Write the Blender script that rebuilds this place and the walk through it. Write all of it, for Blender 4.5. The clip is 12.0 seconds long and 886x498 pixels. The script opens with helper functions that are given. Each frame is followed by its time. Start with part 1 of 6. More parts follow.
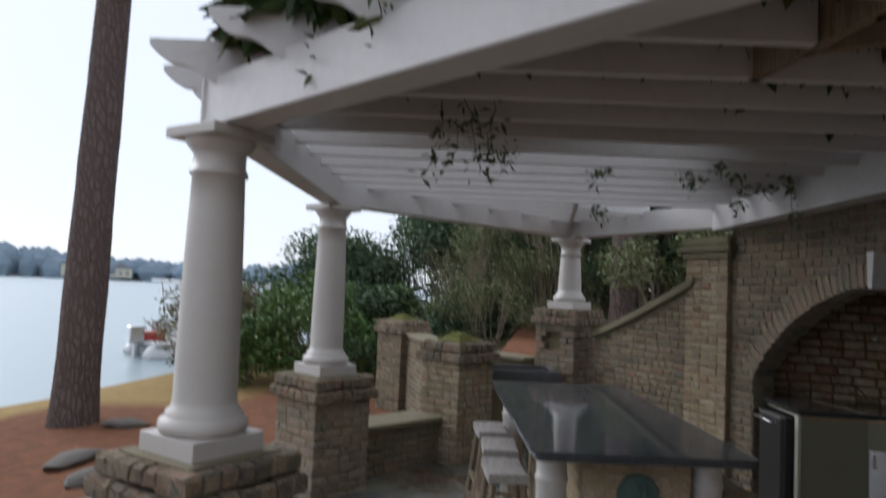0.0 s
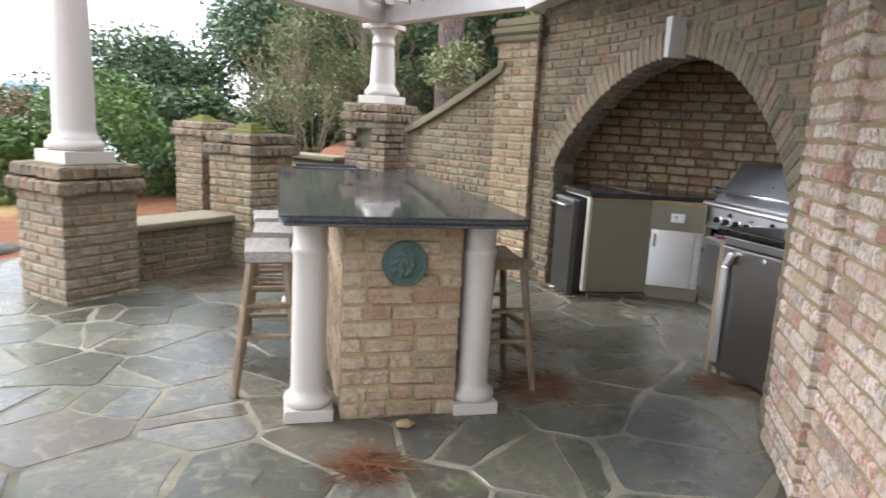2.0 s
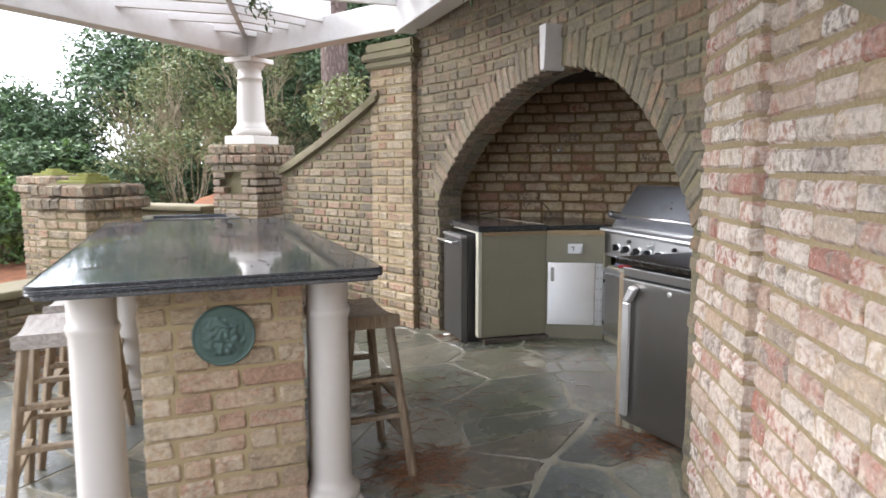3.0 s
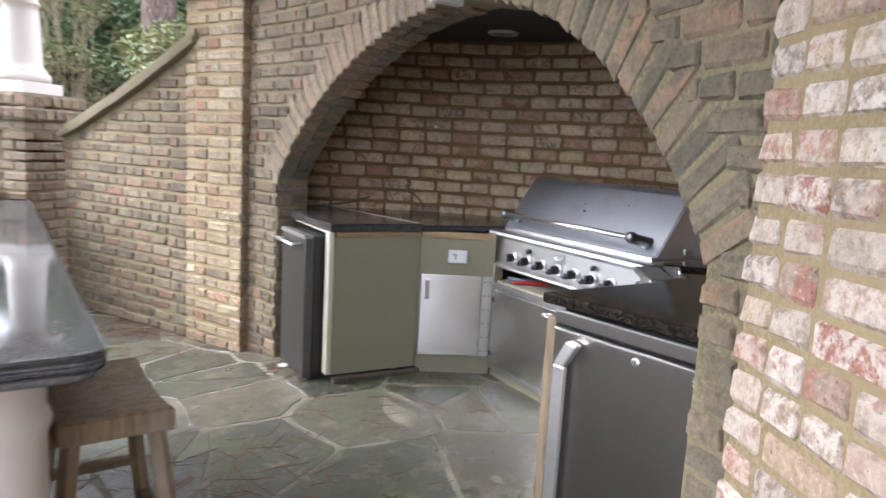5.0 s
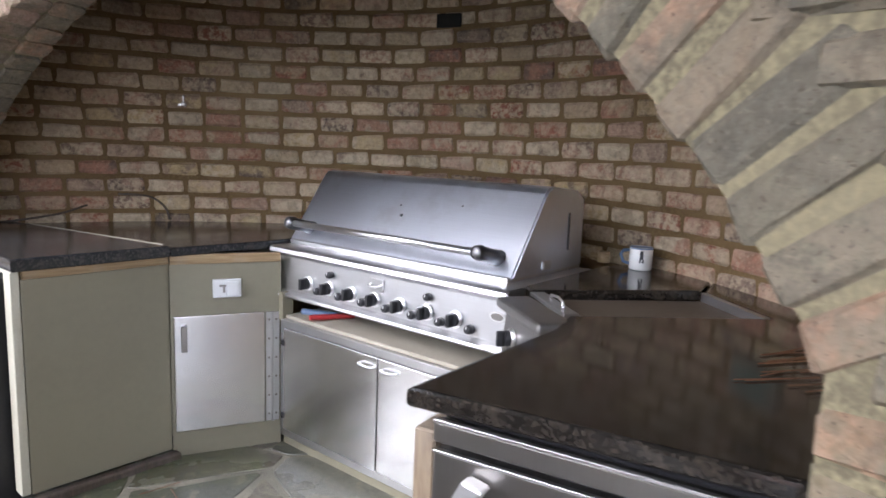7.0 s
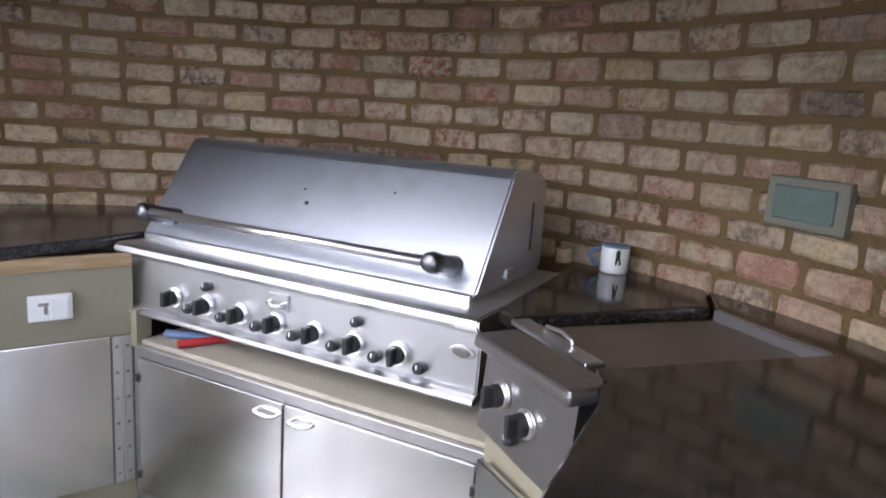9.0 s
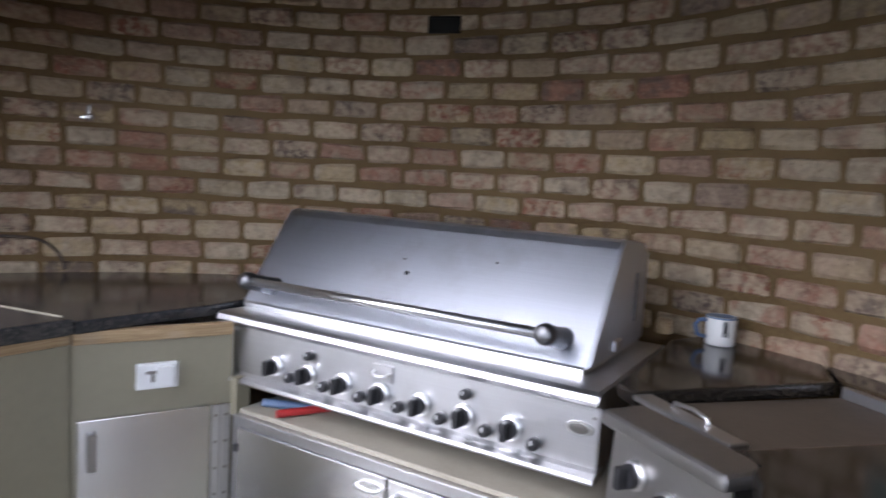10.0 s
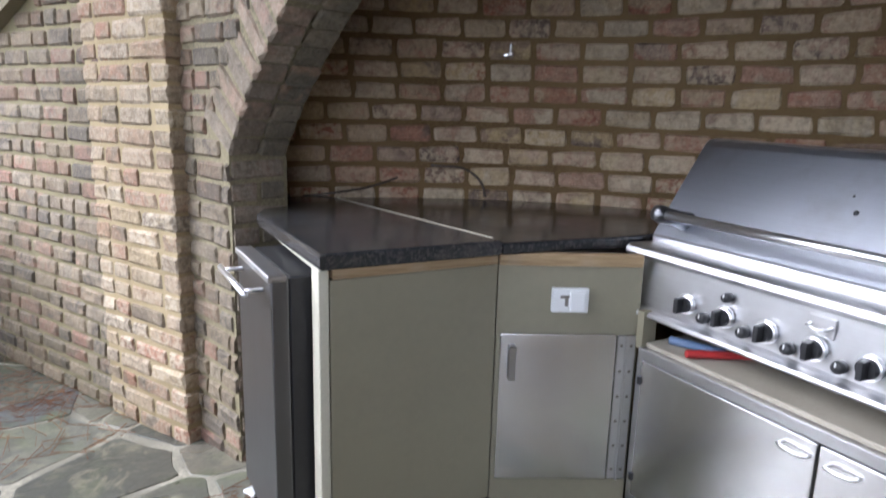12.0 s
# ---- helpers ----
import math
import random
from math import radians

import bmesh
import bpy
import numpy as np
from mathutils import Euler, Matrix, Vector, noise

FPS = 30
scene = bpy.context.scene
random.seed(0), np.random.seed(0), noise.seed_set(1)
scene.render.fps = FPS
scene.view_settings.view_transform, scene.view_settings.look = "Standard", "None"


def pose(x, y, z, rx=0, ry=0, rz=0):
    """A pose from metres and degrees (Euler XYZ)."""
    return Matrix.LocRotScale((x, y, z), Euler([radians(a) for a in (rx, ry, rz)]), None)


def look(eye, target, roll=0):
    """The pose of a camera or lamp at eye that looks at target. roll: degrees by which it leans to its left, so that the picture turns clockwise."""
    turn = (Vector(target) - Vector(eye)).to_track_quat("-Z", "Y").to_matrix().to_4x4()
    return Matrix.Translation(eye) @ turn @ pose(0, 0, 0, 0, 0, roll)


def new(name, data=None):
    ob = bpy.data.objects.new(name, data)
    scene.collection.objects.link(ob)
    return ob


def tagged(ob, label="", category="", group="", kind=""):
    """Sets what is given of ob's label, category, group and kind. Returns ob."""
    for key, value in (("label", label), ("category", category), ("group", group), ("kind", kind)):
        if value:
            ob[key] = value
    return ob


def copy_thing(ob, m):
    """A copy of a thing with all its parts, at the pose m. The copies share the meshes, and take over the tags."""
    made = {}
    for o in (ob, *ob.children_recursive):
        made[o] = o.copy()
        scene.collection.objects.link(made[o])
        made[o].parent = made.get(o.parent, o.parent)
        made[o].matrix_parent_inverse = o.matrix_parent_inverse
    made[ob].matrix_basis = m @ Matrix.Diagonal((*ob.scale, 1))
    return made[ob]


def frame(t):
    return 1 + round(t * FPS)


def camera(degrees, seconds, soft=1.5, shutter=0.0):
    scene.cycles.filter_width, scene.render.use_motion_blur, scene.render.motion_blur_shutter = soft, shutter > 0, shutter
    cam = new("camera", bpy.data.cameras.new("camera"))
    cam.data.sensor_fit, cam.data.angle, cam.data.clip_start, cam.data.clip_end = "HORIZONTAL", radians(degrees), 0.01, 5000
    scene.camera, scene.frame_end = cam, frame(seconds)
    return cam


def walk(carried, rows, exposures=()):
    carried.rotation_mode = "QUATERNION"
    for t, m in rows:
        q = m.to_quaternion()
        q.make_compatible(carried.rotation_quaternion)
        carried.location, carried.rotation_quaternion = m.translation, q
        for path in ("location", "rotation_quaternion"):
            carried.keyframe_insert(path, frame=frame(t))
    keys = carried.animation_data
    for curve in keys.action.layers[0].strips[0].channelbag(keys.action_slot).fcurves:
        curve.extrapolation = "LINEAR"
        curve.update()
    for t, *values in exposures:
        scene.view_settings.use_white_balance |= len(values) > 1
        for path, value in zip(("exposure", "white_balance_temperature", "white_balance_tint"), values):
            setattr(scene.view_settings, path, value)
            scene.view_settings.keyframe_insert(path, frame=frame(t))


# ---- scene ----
cam = camera(66.7, 12.0, soft=1.6, shutter=0.4)
PATH = [
    (0, (-0.979, 0.097, 1.769), (-1.293, 2.069, 1.885), 2.5),
    (0.5, (-0.956, 0.272, 1.665), (-1.144, 2.251, 1.442), 3.9),
    (1, (-0.874, 0.397, 1.603), (-0.878, 2.369, 1.267), 3.9),
    (1.5, (-0.694, 0.504, 1.472), (-0.714, 2.491, 1.245), 6.0),
    (2, (-0.575, 0.659, 1.41), (-0.414, 2.618, 1.041), 3.1),
    (2.5, (-0.454, 0.981, 1.314), (-0.125, 2.938, 1.07), 3.1),
    (2.7, (-0.341, 1.101, 1.344), (0.055, 3.046, 1.099), -0.3),
    (4.3, (-0.029, 2.057, 1.367), (0.465, 3.98, 1.123), 2.5),
    (4.5, (0.023, 2.191, 1.353), (0.554, 4.1, 1.084), 2.5),
    (5, (0.107, 2.485, 1.339), (0.925, 4.287, 1.048), 3.3),
    (5.5, (0.216, 2.759, 1.348), (1.17, 4.483, 1.003), 2.6),
    (6, (0.292, 3.001, 1.341), (1.51, 4.548, 0.995), 2.3),
    (6.5, (0.379, 3.198, 1.332), (1.799, 4.565, 0.994), 3.4),
    (7, (0.496, 3.373, 1.335), (1.882, 4.783, 1.035), 2.2),
    (7.2, (0.497, 3.45, 1.334), (1.941, 4.796, 1.014), 3.7),
    (8.8, (0.789, 3.928, 1.337), (2.413, 5.015, 0.911), 3.2),
    (9, (0.796, 3.953, 1.338), (2.446, 5.014, 0.95), 3.9),
    (9.5, (0.777, 4.023, 1.351), (2.498, 5.011, 1.106), 4.2),
    (10, (0.715, 4.082, 1.34), (2.305, 5.278, 1.135), 3.4),
    (10.5, (0.701, 4.107, 1.334), (2.037, 5.566, 1.039), 4.0),
    (11, (0.669, 4.135, 1.334), (1.805, 5.752, 1.024), 2.6),
    (11.5, (0.656, 4.165, 1.336), (1.457, 5.977, 1.058), 2.4),
    (12, (0.651, 4.194, 1.307), (1.392, 6.001, 0.879), 1.5),
]
EXPOSURES = [(0, -0.2, 6000, 11), (0.5, 0.28, 6050, 11), (1, 1.1, 6150, 11), (1.5, 1.42, 6200, 11), (2.5, 1.78, 6250, 12), (4.5, 2.15, 6150, 14), (5.5, 2.25, 6100, 16), (7, 2.42, 6000, 17), (9, 2.35, 5900, 18), (10.5, 2.1, 5800, 17), (11, 2.05, 5800, 16), (12, 2.2, 5750, 15)]
walk(cam, [(t, look(eye, target, roll)) for t, eye, target, roll in PATH], EXPOSURES)

# ---- world, sun, exposure ----
world = bpy.data.worlds.new("world")
scene.world = world
world.use_nodes = True
wn = world.node_tree
sky = wn.nodes.new("ShaderNodeTexSky")
sky.sky_type = 'NISHITA'
sky.sun_disc = False
sky.sun_elevation = radians(32)
sky.sun_rotation = radians(295)
sky.air_density, sky.dust_density, sky.ozone_density = 1.0, 1.0, 1.0
cloud = wn.nodes.new("ShaderNodeMix")
cloud.data_type = 'RGBA'
cloud.inputs[0].default_value = 0.85
cloud.inputs[7].default_value = (9.6, 9.9, 10.4, 1)
wn.links.new(sky.outputs[0], cloud.inputs[6])
wn.links.new(cloud.outputs[2], wn.nodes["Background"].inputs[0])
wn.nodes["Background"].inputs[1].default_value = 0.12
sun = new("sun", bpy.data.lights.new("sun", 'SUN'))
sun.data.energy, sun.data.angle, sun.data.color = 2.2, radians(40), (1.0, 0.975, 0.945)
sun.matrix_world = look((-18, 13, 13), (0, 4.6, 0))

# ---- plan: a frame along the arched wall (u along it, v out to the terrace) ----
CEN = Vector((1.02, 5.01))
TU = Vector((-0.137, 0.9906))
NV = Vector((-0.9906, -0.137))
RW, VC = 6.4, 6.23


def W(u, v, z):
    p = CEN + u * TU + v * NV
    return Vector((p.x, p.y, z))


def local(x, y):
    d = Vector((x, y)) - CEN
    return d.dot(TU), d.dot(NV)


def arcw(s, d, z):
    """Along the curved face of the arched wall: s along it, d into it."""
    a, r = s / RW, RW + d
    return W(r * math.sin(a), VC - r * math.cos(a), z)


RN = 1.78


def apse(s, d, z):
    """Along the curved back wall of the niche: s from its middle, d into the wall."""
    a, r = s / RN, RN + d
    return W(r * math.sin(a), -r * math.cos(a), z)


def line(p, q):
    """A straight wall's face from p to q (plan); d goes into the wall, to the right of p-q."""
    p, q = Vector(p), Vector(q)
    e = (q - p).normalized()
    n = Vector((e.y, -e.x))

    def at(s, d, z):
        w = p + e * s + n * d
        return Vector((w.x, w.y, z))
    return at


# ---- mesh helpers ----
def mesh_of(name, verts, faces, mat, smooth=False):
    me = bpy.data.meshes.new(name)
    me.from_pydata([tuple(v) for v in verts], [], faces)
    me.materials.append(mat)
    if smooth:
        me.shade_smooth()
    return me


def put_bm(name, bm, mat, parent=None, label="", smooth=False):
    me = bpy.data.meshes.new(name)
    bm.normal_update()
    bm.to_mesh(me)
    bm.free()
    me.materials.append(mat)
    if smooth:
        me.shade_smooth()
    ob = new(name, me)
    if parent:
        ob.parent = parent
    if label:
        ob["label"] = label
    return ob


def part(name, bm, mat, parent, label="", smooth=False):
    return put_bm(name, bm, mat, parent, label, smooth)


def box(bm, c, size, m=None, bevel=0.0, seg=1):
    """A box of that size round c, turned by m, with bevelled edges."""
    mm = (m or Matrix()) @ Matrix.Translation(c) @ Matrix.Diagonal((*size, 1))
    r = bmesh.ops.create_cube(bm, size=1, matrix=mm)
    if bevel:
        es = {e for v in r["verts"] for e in v.link_edges}
        bmesh.ops.bevel(bm, geom=list(es), offset=bevel, segments=seg, affect='EDGES', profile=0.6)
    return bm


def boxes(*items, m=None, bevel=0.0, seg=1):
    bm = bmesh.new()
    for c, size in items:
        box(bm, c, size, m, bevel, seg)
    return bm


def lathe(bm, profile, m=None, n=32):
    """A turned shape from (radius, height) pairs."""
    m = m or Matrix()
    rings = []
    for r, z in profile:
        rings.append([bm.verts.new(m @ Vector((r * math.cos(2 * math.pi * i / n), r * math.sin(2 * math.pi * i / n), z))) for i in range(n)])
    for a, b in zip(rings, rings[1:]):
        for i in range(n):
            bm.faces.new((a[i], a[(i + 1) % n], b[(i + 1) % n], b[i]))
    bm.faces.new(list(reversed(rings[0])))
    bm.faces.new(rings[-1])
    return bm


def rod(bm, p, q, r, n=10):
    p, q = Vector(p), Vector(q)
    m = Matrix.Translation(p) @ (q - p).to_track_quat('Z', 'Y').to_matrix().to_4x4()
    return lathe(bm, [(r, 0), (r, (q - p).length)], m, n)


def tube(bm, pts, r, n=8):
    """A bent round bar through the points."""
    pts = [Vector(p) for p in pts]
    rings = []
    for i, p in enumerate(pts):
        d = (pts[min(i + 1, len(pts) - 1)] - pts[max(i - 1, 0)]).normalized()
        a = d.orthogonal().normalized() if not rings else (prev - d * prev.dot(d)).normalized()
        prev = a
        b = d.cross(a)
        rings.append([bm.verts.new(p + r * (math.cos(2 * math.pi * k / n) * a + math.sin(2 * math.pi * k / n) * b)) for k in range(n)])
    for a, b in zip(rings, rings[1:]):
        for k in range(n):
            bm.faces.new((a[k], a[(k + 1) % n], b[(k + 1) % n], b[k]))
    bm.faces.new(list(reversed(rings[0])))
    bm.faces.new(rings[-1])
    return bm


def prism(bm, outline, z0, z1, m=None):
    """An upright block over a plan outline (counter-clockwise)."""
    m = m or Matrix()
    lo = [bm.verts.new(m @ Vector((x, y, z0))) for x, y in outline]
    hi = [bm.verts.new(m @ Vector((x, y, z1))) for x, y in outline]
    n = len(outline)
    for i in range(n):
        bm.faces.new((lo[i], lo[(i + 1) % n], hi[(i + 1) % n], hi[i]))
    bm.faces.new(list(reversed(lo)))
    bm.faces.new(hi)
    return bm


def empty(name, loc=(0, 0, 0), rz=0.0):
    ob = new(name)
    ob.matrix_world = pose(*loc, 0, 0, rz)
    return ob

# ---- materials ----
def material(name, rough=0.6, metal=0.0, spec=0.5):
    m = bpy.data.materials.new(name)
    m.use_nodes = True
    b = m.node_tree.nodes["Principled BSDF"]
    b.inputs["Roughness"].default_value = rough
    b.inputs["Metallic"].default_value = metal
    b.inputs["Specular IOR Level"].default_value = spec
    return m, m.node_tree, b


def node(nt, kind, **values):
    n = nt.nodes.new(kind)
    for k, v in values.items():
        n.inputs[k.replace("_", " ")].default_value = v
    return n


def ramp(nt, fac, stops, interp='LINEAR'):
    r = nt.nodes.new("ShaderNodeValToRGB")
    r.color_ramp.interpolation = interp
    while len(r.color_ramp.elements) < len(stops):
        r.color_ramp.elements.new(0.5)
    for e, (p, c) in zip(r.color_ramp.elements, stops):
        e.position, e.color = p, (*c, 1)
    nt.links.new(fac, r.inputs[0])
    return r.outputs[0]


def mix(nt, fac, a, b, mode='MIX'):
    n = nt.nodes.new("ShaderNodeMix")
    n.data_type, n.blend_type = 'RGBA', mode
    for sock, v in ((n.inputs[0], fac), (n.inputs[6], a), (n.inputs[7], b)):
        if isinstance(v, bpy.types.NodeSocket):
            nt.links.new(v, sock)
        elif isinstance(v, (int, float)):
            sock.default_value = v
        else:
            sock.default_value = (*v, 1)
    return n.outputs[2]


def noise_at(nt, scale, detail=4.0, rough=0.55, coord=None, w=None, dist=0.0):
    n = node(nt, "ShaderNodeTexNoise", Scale=scale, Detail=detail, Roughness=rough, Distortion=dist)
    if w is not None:
        n.noise_dimensions = '4D'
        nt.links.new(w, n.inputs["W"])
    if coord is None:
        g = nt.nodes.new("ShaderNodeNewGeometry")
        coord = g.outputs["Position"]
    nt.links.new(coord, n.inputs["Vector"])
    return n.outputs["Fac"]


def bump(nt, b, height, strength=0.3, dist=0.01):
    n = node(nt, "ShaderNodeBump", Strength=strength, Distance=dist)
    nt.links.new(height, n.inputs["Height"])
    nt.links.new(n.outputs[0], b.inputs["Normal"])


def stepped(nt, v, lo, hi):
    n = nt.nodes.new("ShaderNodeMapRange")
    n.inputs[1].default_value, n.inputs[2].default_value = lo, hi
    nt.links.new(v, n.inputs[0])
    return n.outputs[0]


def paint(name, c, rough=0.5, dirt=(0.2, 0.2, 0.17), amount=0.35, scale=3.0, bumpy=0.08, metal=0.0):
    """A painted or plain surface with soft dirt at two scales."""
    m, nt, b = material(name, rough, metal)
    n1, n2 = noise_at(nt, scale, 6), noise_at(nt, scale * 14, 5)
    k = stepped(nt, mix(nt, 0.4, n1, n2), 0.45, 0.85)
    base = mix(nt, k, c, tuple((1 - amount) * x + amount * d for x, d in zip(c, dirt)))
    nt.links.new(base, b.inputs["Base Color"])
    bump(nt, b, n2, bumpy, 0.004)
    return m


def brick_mat(name, colours, wash, wash_amount, dirt, dirt_amount, moss=0.0, joined=False):
    """Old clay brick: each one its own clay, with remains of wash, dirt and lichen."""
    m, nt, b = material(name, 0.9, 0, 0.25)
    if joined:
        r = nt.nodes.new("ShaderNodeNewGeometry").outputs["Random Per Island"]
    else:
        r = nt.nodes.new("ShaderNodeObjectInfo").outputs["Random"]
    g = nt.nodes.new("ShaderNodeNewGeometry").outputs["Position"]
    k = len(colours)
    base = ramp(nt, r, [((i + 0.0) / k, c) for i, c in enumerate(colours)], 'CONSTANT')
    fine = noise_at(nt, 60, 6, 0.65, g)
    mid = noise_at(nt, 42, 5, 0.65, g)
    big = noise_at(nt, 1.3, 4, 0.6, g)
    swap = nt.nodes.new("ShaderNodeMath"); swap.operation = 'MULTIPLY_ADD'
    nt.links.new(r, swap.inputs[0]); swap.inputs[1].default_value = 7.31; swap.inputs[2].default_value = 0.37
    swapf = nt.nodes.new("ShaderNodeMath"); swapf.operation = 'FRACT'
    nt.links.new(swap.outputs[0], swapf.inputs[0])
    other = ramp(nt, swapf.outputs[0], [((i + 0.0) / k, c) for i, c in enumerate(colours)], 'CONSTANT')
    seed = nt.nodes.new("ShaderNodeMath"); seed.operation = 'MULTIPLY'; seed.inputs[1].default_value = 43.0
    nt.links.new(r, seed.inputs[0])
    patch = nt.nodes.new("ShaderNodeMath"); patch.operation = 'MULTIPLY'; patch.inputs[1].default_value = 0.8
    nt.links.new(stepped(nt, noise_at(nt, 11, 4, 0.6, g, seed.outputs[0], 0.5), 0.46, 0.56), patch.inputs[0])
    base = mix(nt, patch.outputs[0], base, other)
    base = mix(nt, stepped(nt, fine, 0.35, 0.75), base, mix(nt, 0.5, base, (0.06, 0.035, 0.025), 'MULTIPLY'), 'MIX')
    mul = nt.nodes.new("ShaderNodeMath"); mul.operation = 'MULTIPLY'
    nt.links.new(stepped(nt, mid, 0.42, 0.56), mul.inputs[0])
    rr = nt.nodes.new("ShaderNodeMath"); rr.operation = 'MULTIPLY_ADD'
    nt.links.new(r, rr.inputs[0]); rr.inputs[1].default_value = 17.3; rr.inputs[2].default_value = 0.2
    fr = nt.nodes.new("ShaderNodeMath"); fr.operation = 'FRACT'
    nt.links.new(rr.outputs[0], fr.inputs[0])
    amt = nt.nodes.new("ShaderNodeMath"); amt.operation = 'MULTIPLY'; amt.inputs[1].default_value = wash_amount
    nt.links.new(fr.outputs[0], amt.inputs[0])
    nt.links.new(amt.outputs[0], mul.inputs[1])
    base = mix(nt, mul.outputs[0], base, wash)
    d2 = nt.nodes.new("ShaderNodeMath"); d2.operation = 'MULTIPLY'; d2.inputs[1].default_value = dirt_amount
    nt.links.new(stepped(nt, mix(nt, 0.35, big, mid), 0.36, 0.6), d2.inputs[0])
    base = mix(nt, d2.outputs[0], base, dirt)
    blot = nt.nodes.new("ShaderNodeMath"); blot.operation = 'MULTIPLY'; blot.inputs[1].default_value = 0.55 * dirt_amount + 0.12
    nt.links.new(stepped(nt, noise_at(nt, 15, 6, 0.7, g, dist=0.6), 0.5, 0.62), blot.inputs[0])
    base = mix(nt, blot.outputs[0], base, tuple(0.55 * x + 0.02 for x in dirt))
    pale_blot = nt.nodes.new("ShaderNodeMath"); pale_blot.operation = 'MULTIPLY'; pale_blot.inputs[1].default_value = 0.45 * wash_amount
    nt.links.new(stepped(nt, noise_at(nt, 95, 4, 0.7, g), 0.58, 0.68), pale_blot.inputs[0])
    base = mix(nt, pale_blot.outputs[0], base, wash)
    if moss:
        mo = nt.nodes.new("ShaderNodeMath"); mo.operation = 'MULTIPLY'; mo.inputs[1].default_value = moss
        nt.links.new(stepped(nt, mix(nt, 0.3, noise_at(nt, 2.1, 5, 0.6, g), fine), 0.5, 0.66), mo.inputs[0])
        base = mix(nt, mo.outputs[0], base, (0.16, 0.15, 0.05))
    pit = stepped(nt, noise_at(nt, 150, 3, 0.6, g), 0.64, 0.70)
    base = mix(nt, pit, base, mix(nt, 0.7, base, (0.05, 0.035, 0.025)))
    nt.links.new(base, b.inputs["Base Color"])
    bump(nt, b, mix(nt, 0.5, fine, mid), 0.9, 0.014)
    return m


INNER = [(0.58, 0.46, 0.29), (0.47, 0.29, 0.20), (0.58, 0.48, 0.34), (0.37, 0.15, 0.095), (0.52, 0.39, 0.25), (0.20, 0.15, 0.12), (0.53, 0.35, 0.25), (0.62, 0.51, 0.36), (0.58, 0.44, 0.24), (0.33, 0.235, 0.18), (0.56, 0.41, 0.29), (0.44, 0.22, 0.15)]
OUTER = [(0.25, 0.195, 0.13), (0.30, 0.22, 0.145), (0.15, 0.13, 0.105), (0.27, 0.17, 0.115), (0.34, 0.27, 0.18), (0.13, 0.115, 0.095), (0.30, 0.245, 0.175), (0.36, 0.20, 0.145), (0.20, 0.175, 0.135)]
PIER = [(0.34, 0.24, 0.175), (0.38, 0.265, 0.195), (0.26, 0.21, 0.165), (0.35, 0.23, 0.175), (0.39, 0.31, 0.235), (0.29, 0.23, 0.18)]
PALE = [(0.56, 0.40, 0.31), (0.60, 0.47, 0.37), (0.52, 0.31, 0.235), (0.33, 0.28, 0.235), (0.58, 0.45, 0.32), (0.46, 0.22, 0.165), (0.62, 0.53, 0.43), (0.50, 0.42, 0.33)]
CREAM = [(0.46, 0.36, 0.24), (0.50, 0.38, 0.26), (0.40, 0.26, 0.17), (0.22, 0.18, 0.135), (0.47, 0.37, 0.23), (0.42, 0.23, 0.155), (0.53, 0.43, 0.31), (0.30, 0.24, 0.17)]
# dark weathered bricks; this set also carries the shade painted into the arch soffit
WORN_SHADED = [(0.22, 0.195, 0.14), (0.25, 0.215, 0.155), (0.175, 0.158, 0.12), (0.28, 0.225, 0.155), (0.21, 0.185, 0.135), (0.40, 0.25, 0.165), (0.19, 0.172, 0.13), (0.31, 0.235, 0.16)]
TAN = [(0.50, 0.37, 0.25), (0.45, 0.30, 0.21), (0.54, 0.43, 0.30), (0.46, 0.28, 0.20), (0.34, 0.26, 0.185), (0.52, 0.40, 0.28)]
SETS = {}
for nm, cs, wash, wa, dirt, da, mo in (("niche", INNER, (0.68, 0.55, 0.375), 0.95, (0.10, 0.06, 0.035), 0.34, 0.0), ("outer", OUTER, (0.48, 0.40, 0.29), 0.6, (0.085, 0.068, 0.048), 0.6, 0.14), ("worn_shaded", WORN_SHADED, (0.34, 0.275, 0.20), 0.55, (0.09, 0.08, 0.058), 0.5, 0.25), ("cream", CREAM, (0.66, 0.57, 0.43), 0.8, (0.13, 0.095, 0.06), 0.5, 0.15),
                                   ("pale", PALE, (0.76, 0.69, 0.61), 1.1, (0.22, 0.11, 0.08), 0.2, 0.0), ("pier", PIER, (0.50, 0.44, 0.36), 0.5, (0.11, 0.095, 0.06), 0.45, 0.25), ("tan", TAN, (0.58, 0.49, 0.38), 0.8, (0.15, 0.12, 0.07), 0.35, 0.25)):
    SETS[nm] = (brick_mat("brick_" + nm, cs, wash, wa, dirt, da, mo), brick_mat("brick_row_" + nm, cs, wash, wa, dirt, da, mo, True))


def mortar_mat(name, c, dark, moss):
    m, nt, b = material(name, 0.95, 0, 0.15)
    f, g = noise_at(nt, 90, 5), noise_at(nt, 2.5, 5)
    base = mix(nt, stepped(nt, g, 0.35, 0.65), c, dark)
    base = mix(nt, stepped(nt, f, 0.4, 0.7), base, moss)
    nt.links.new(base, b.inputs["Base Color"])
    bump(nt, b, f, 0.5, 0.006)
    return m


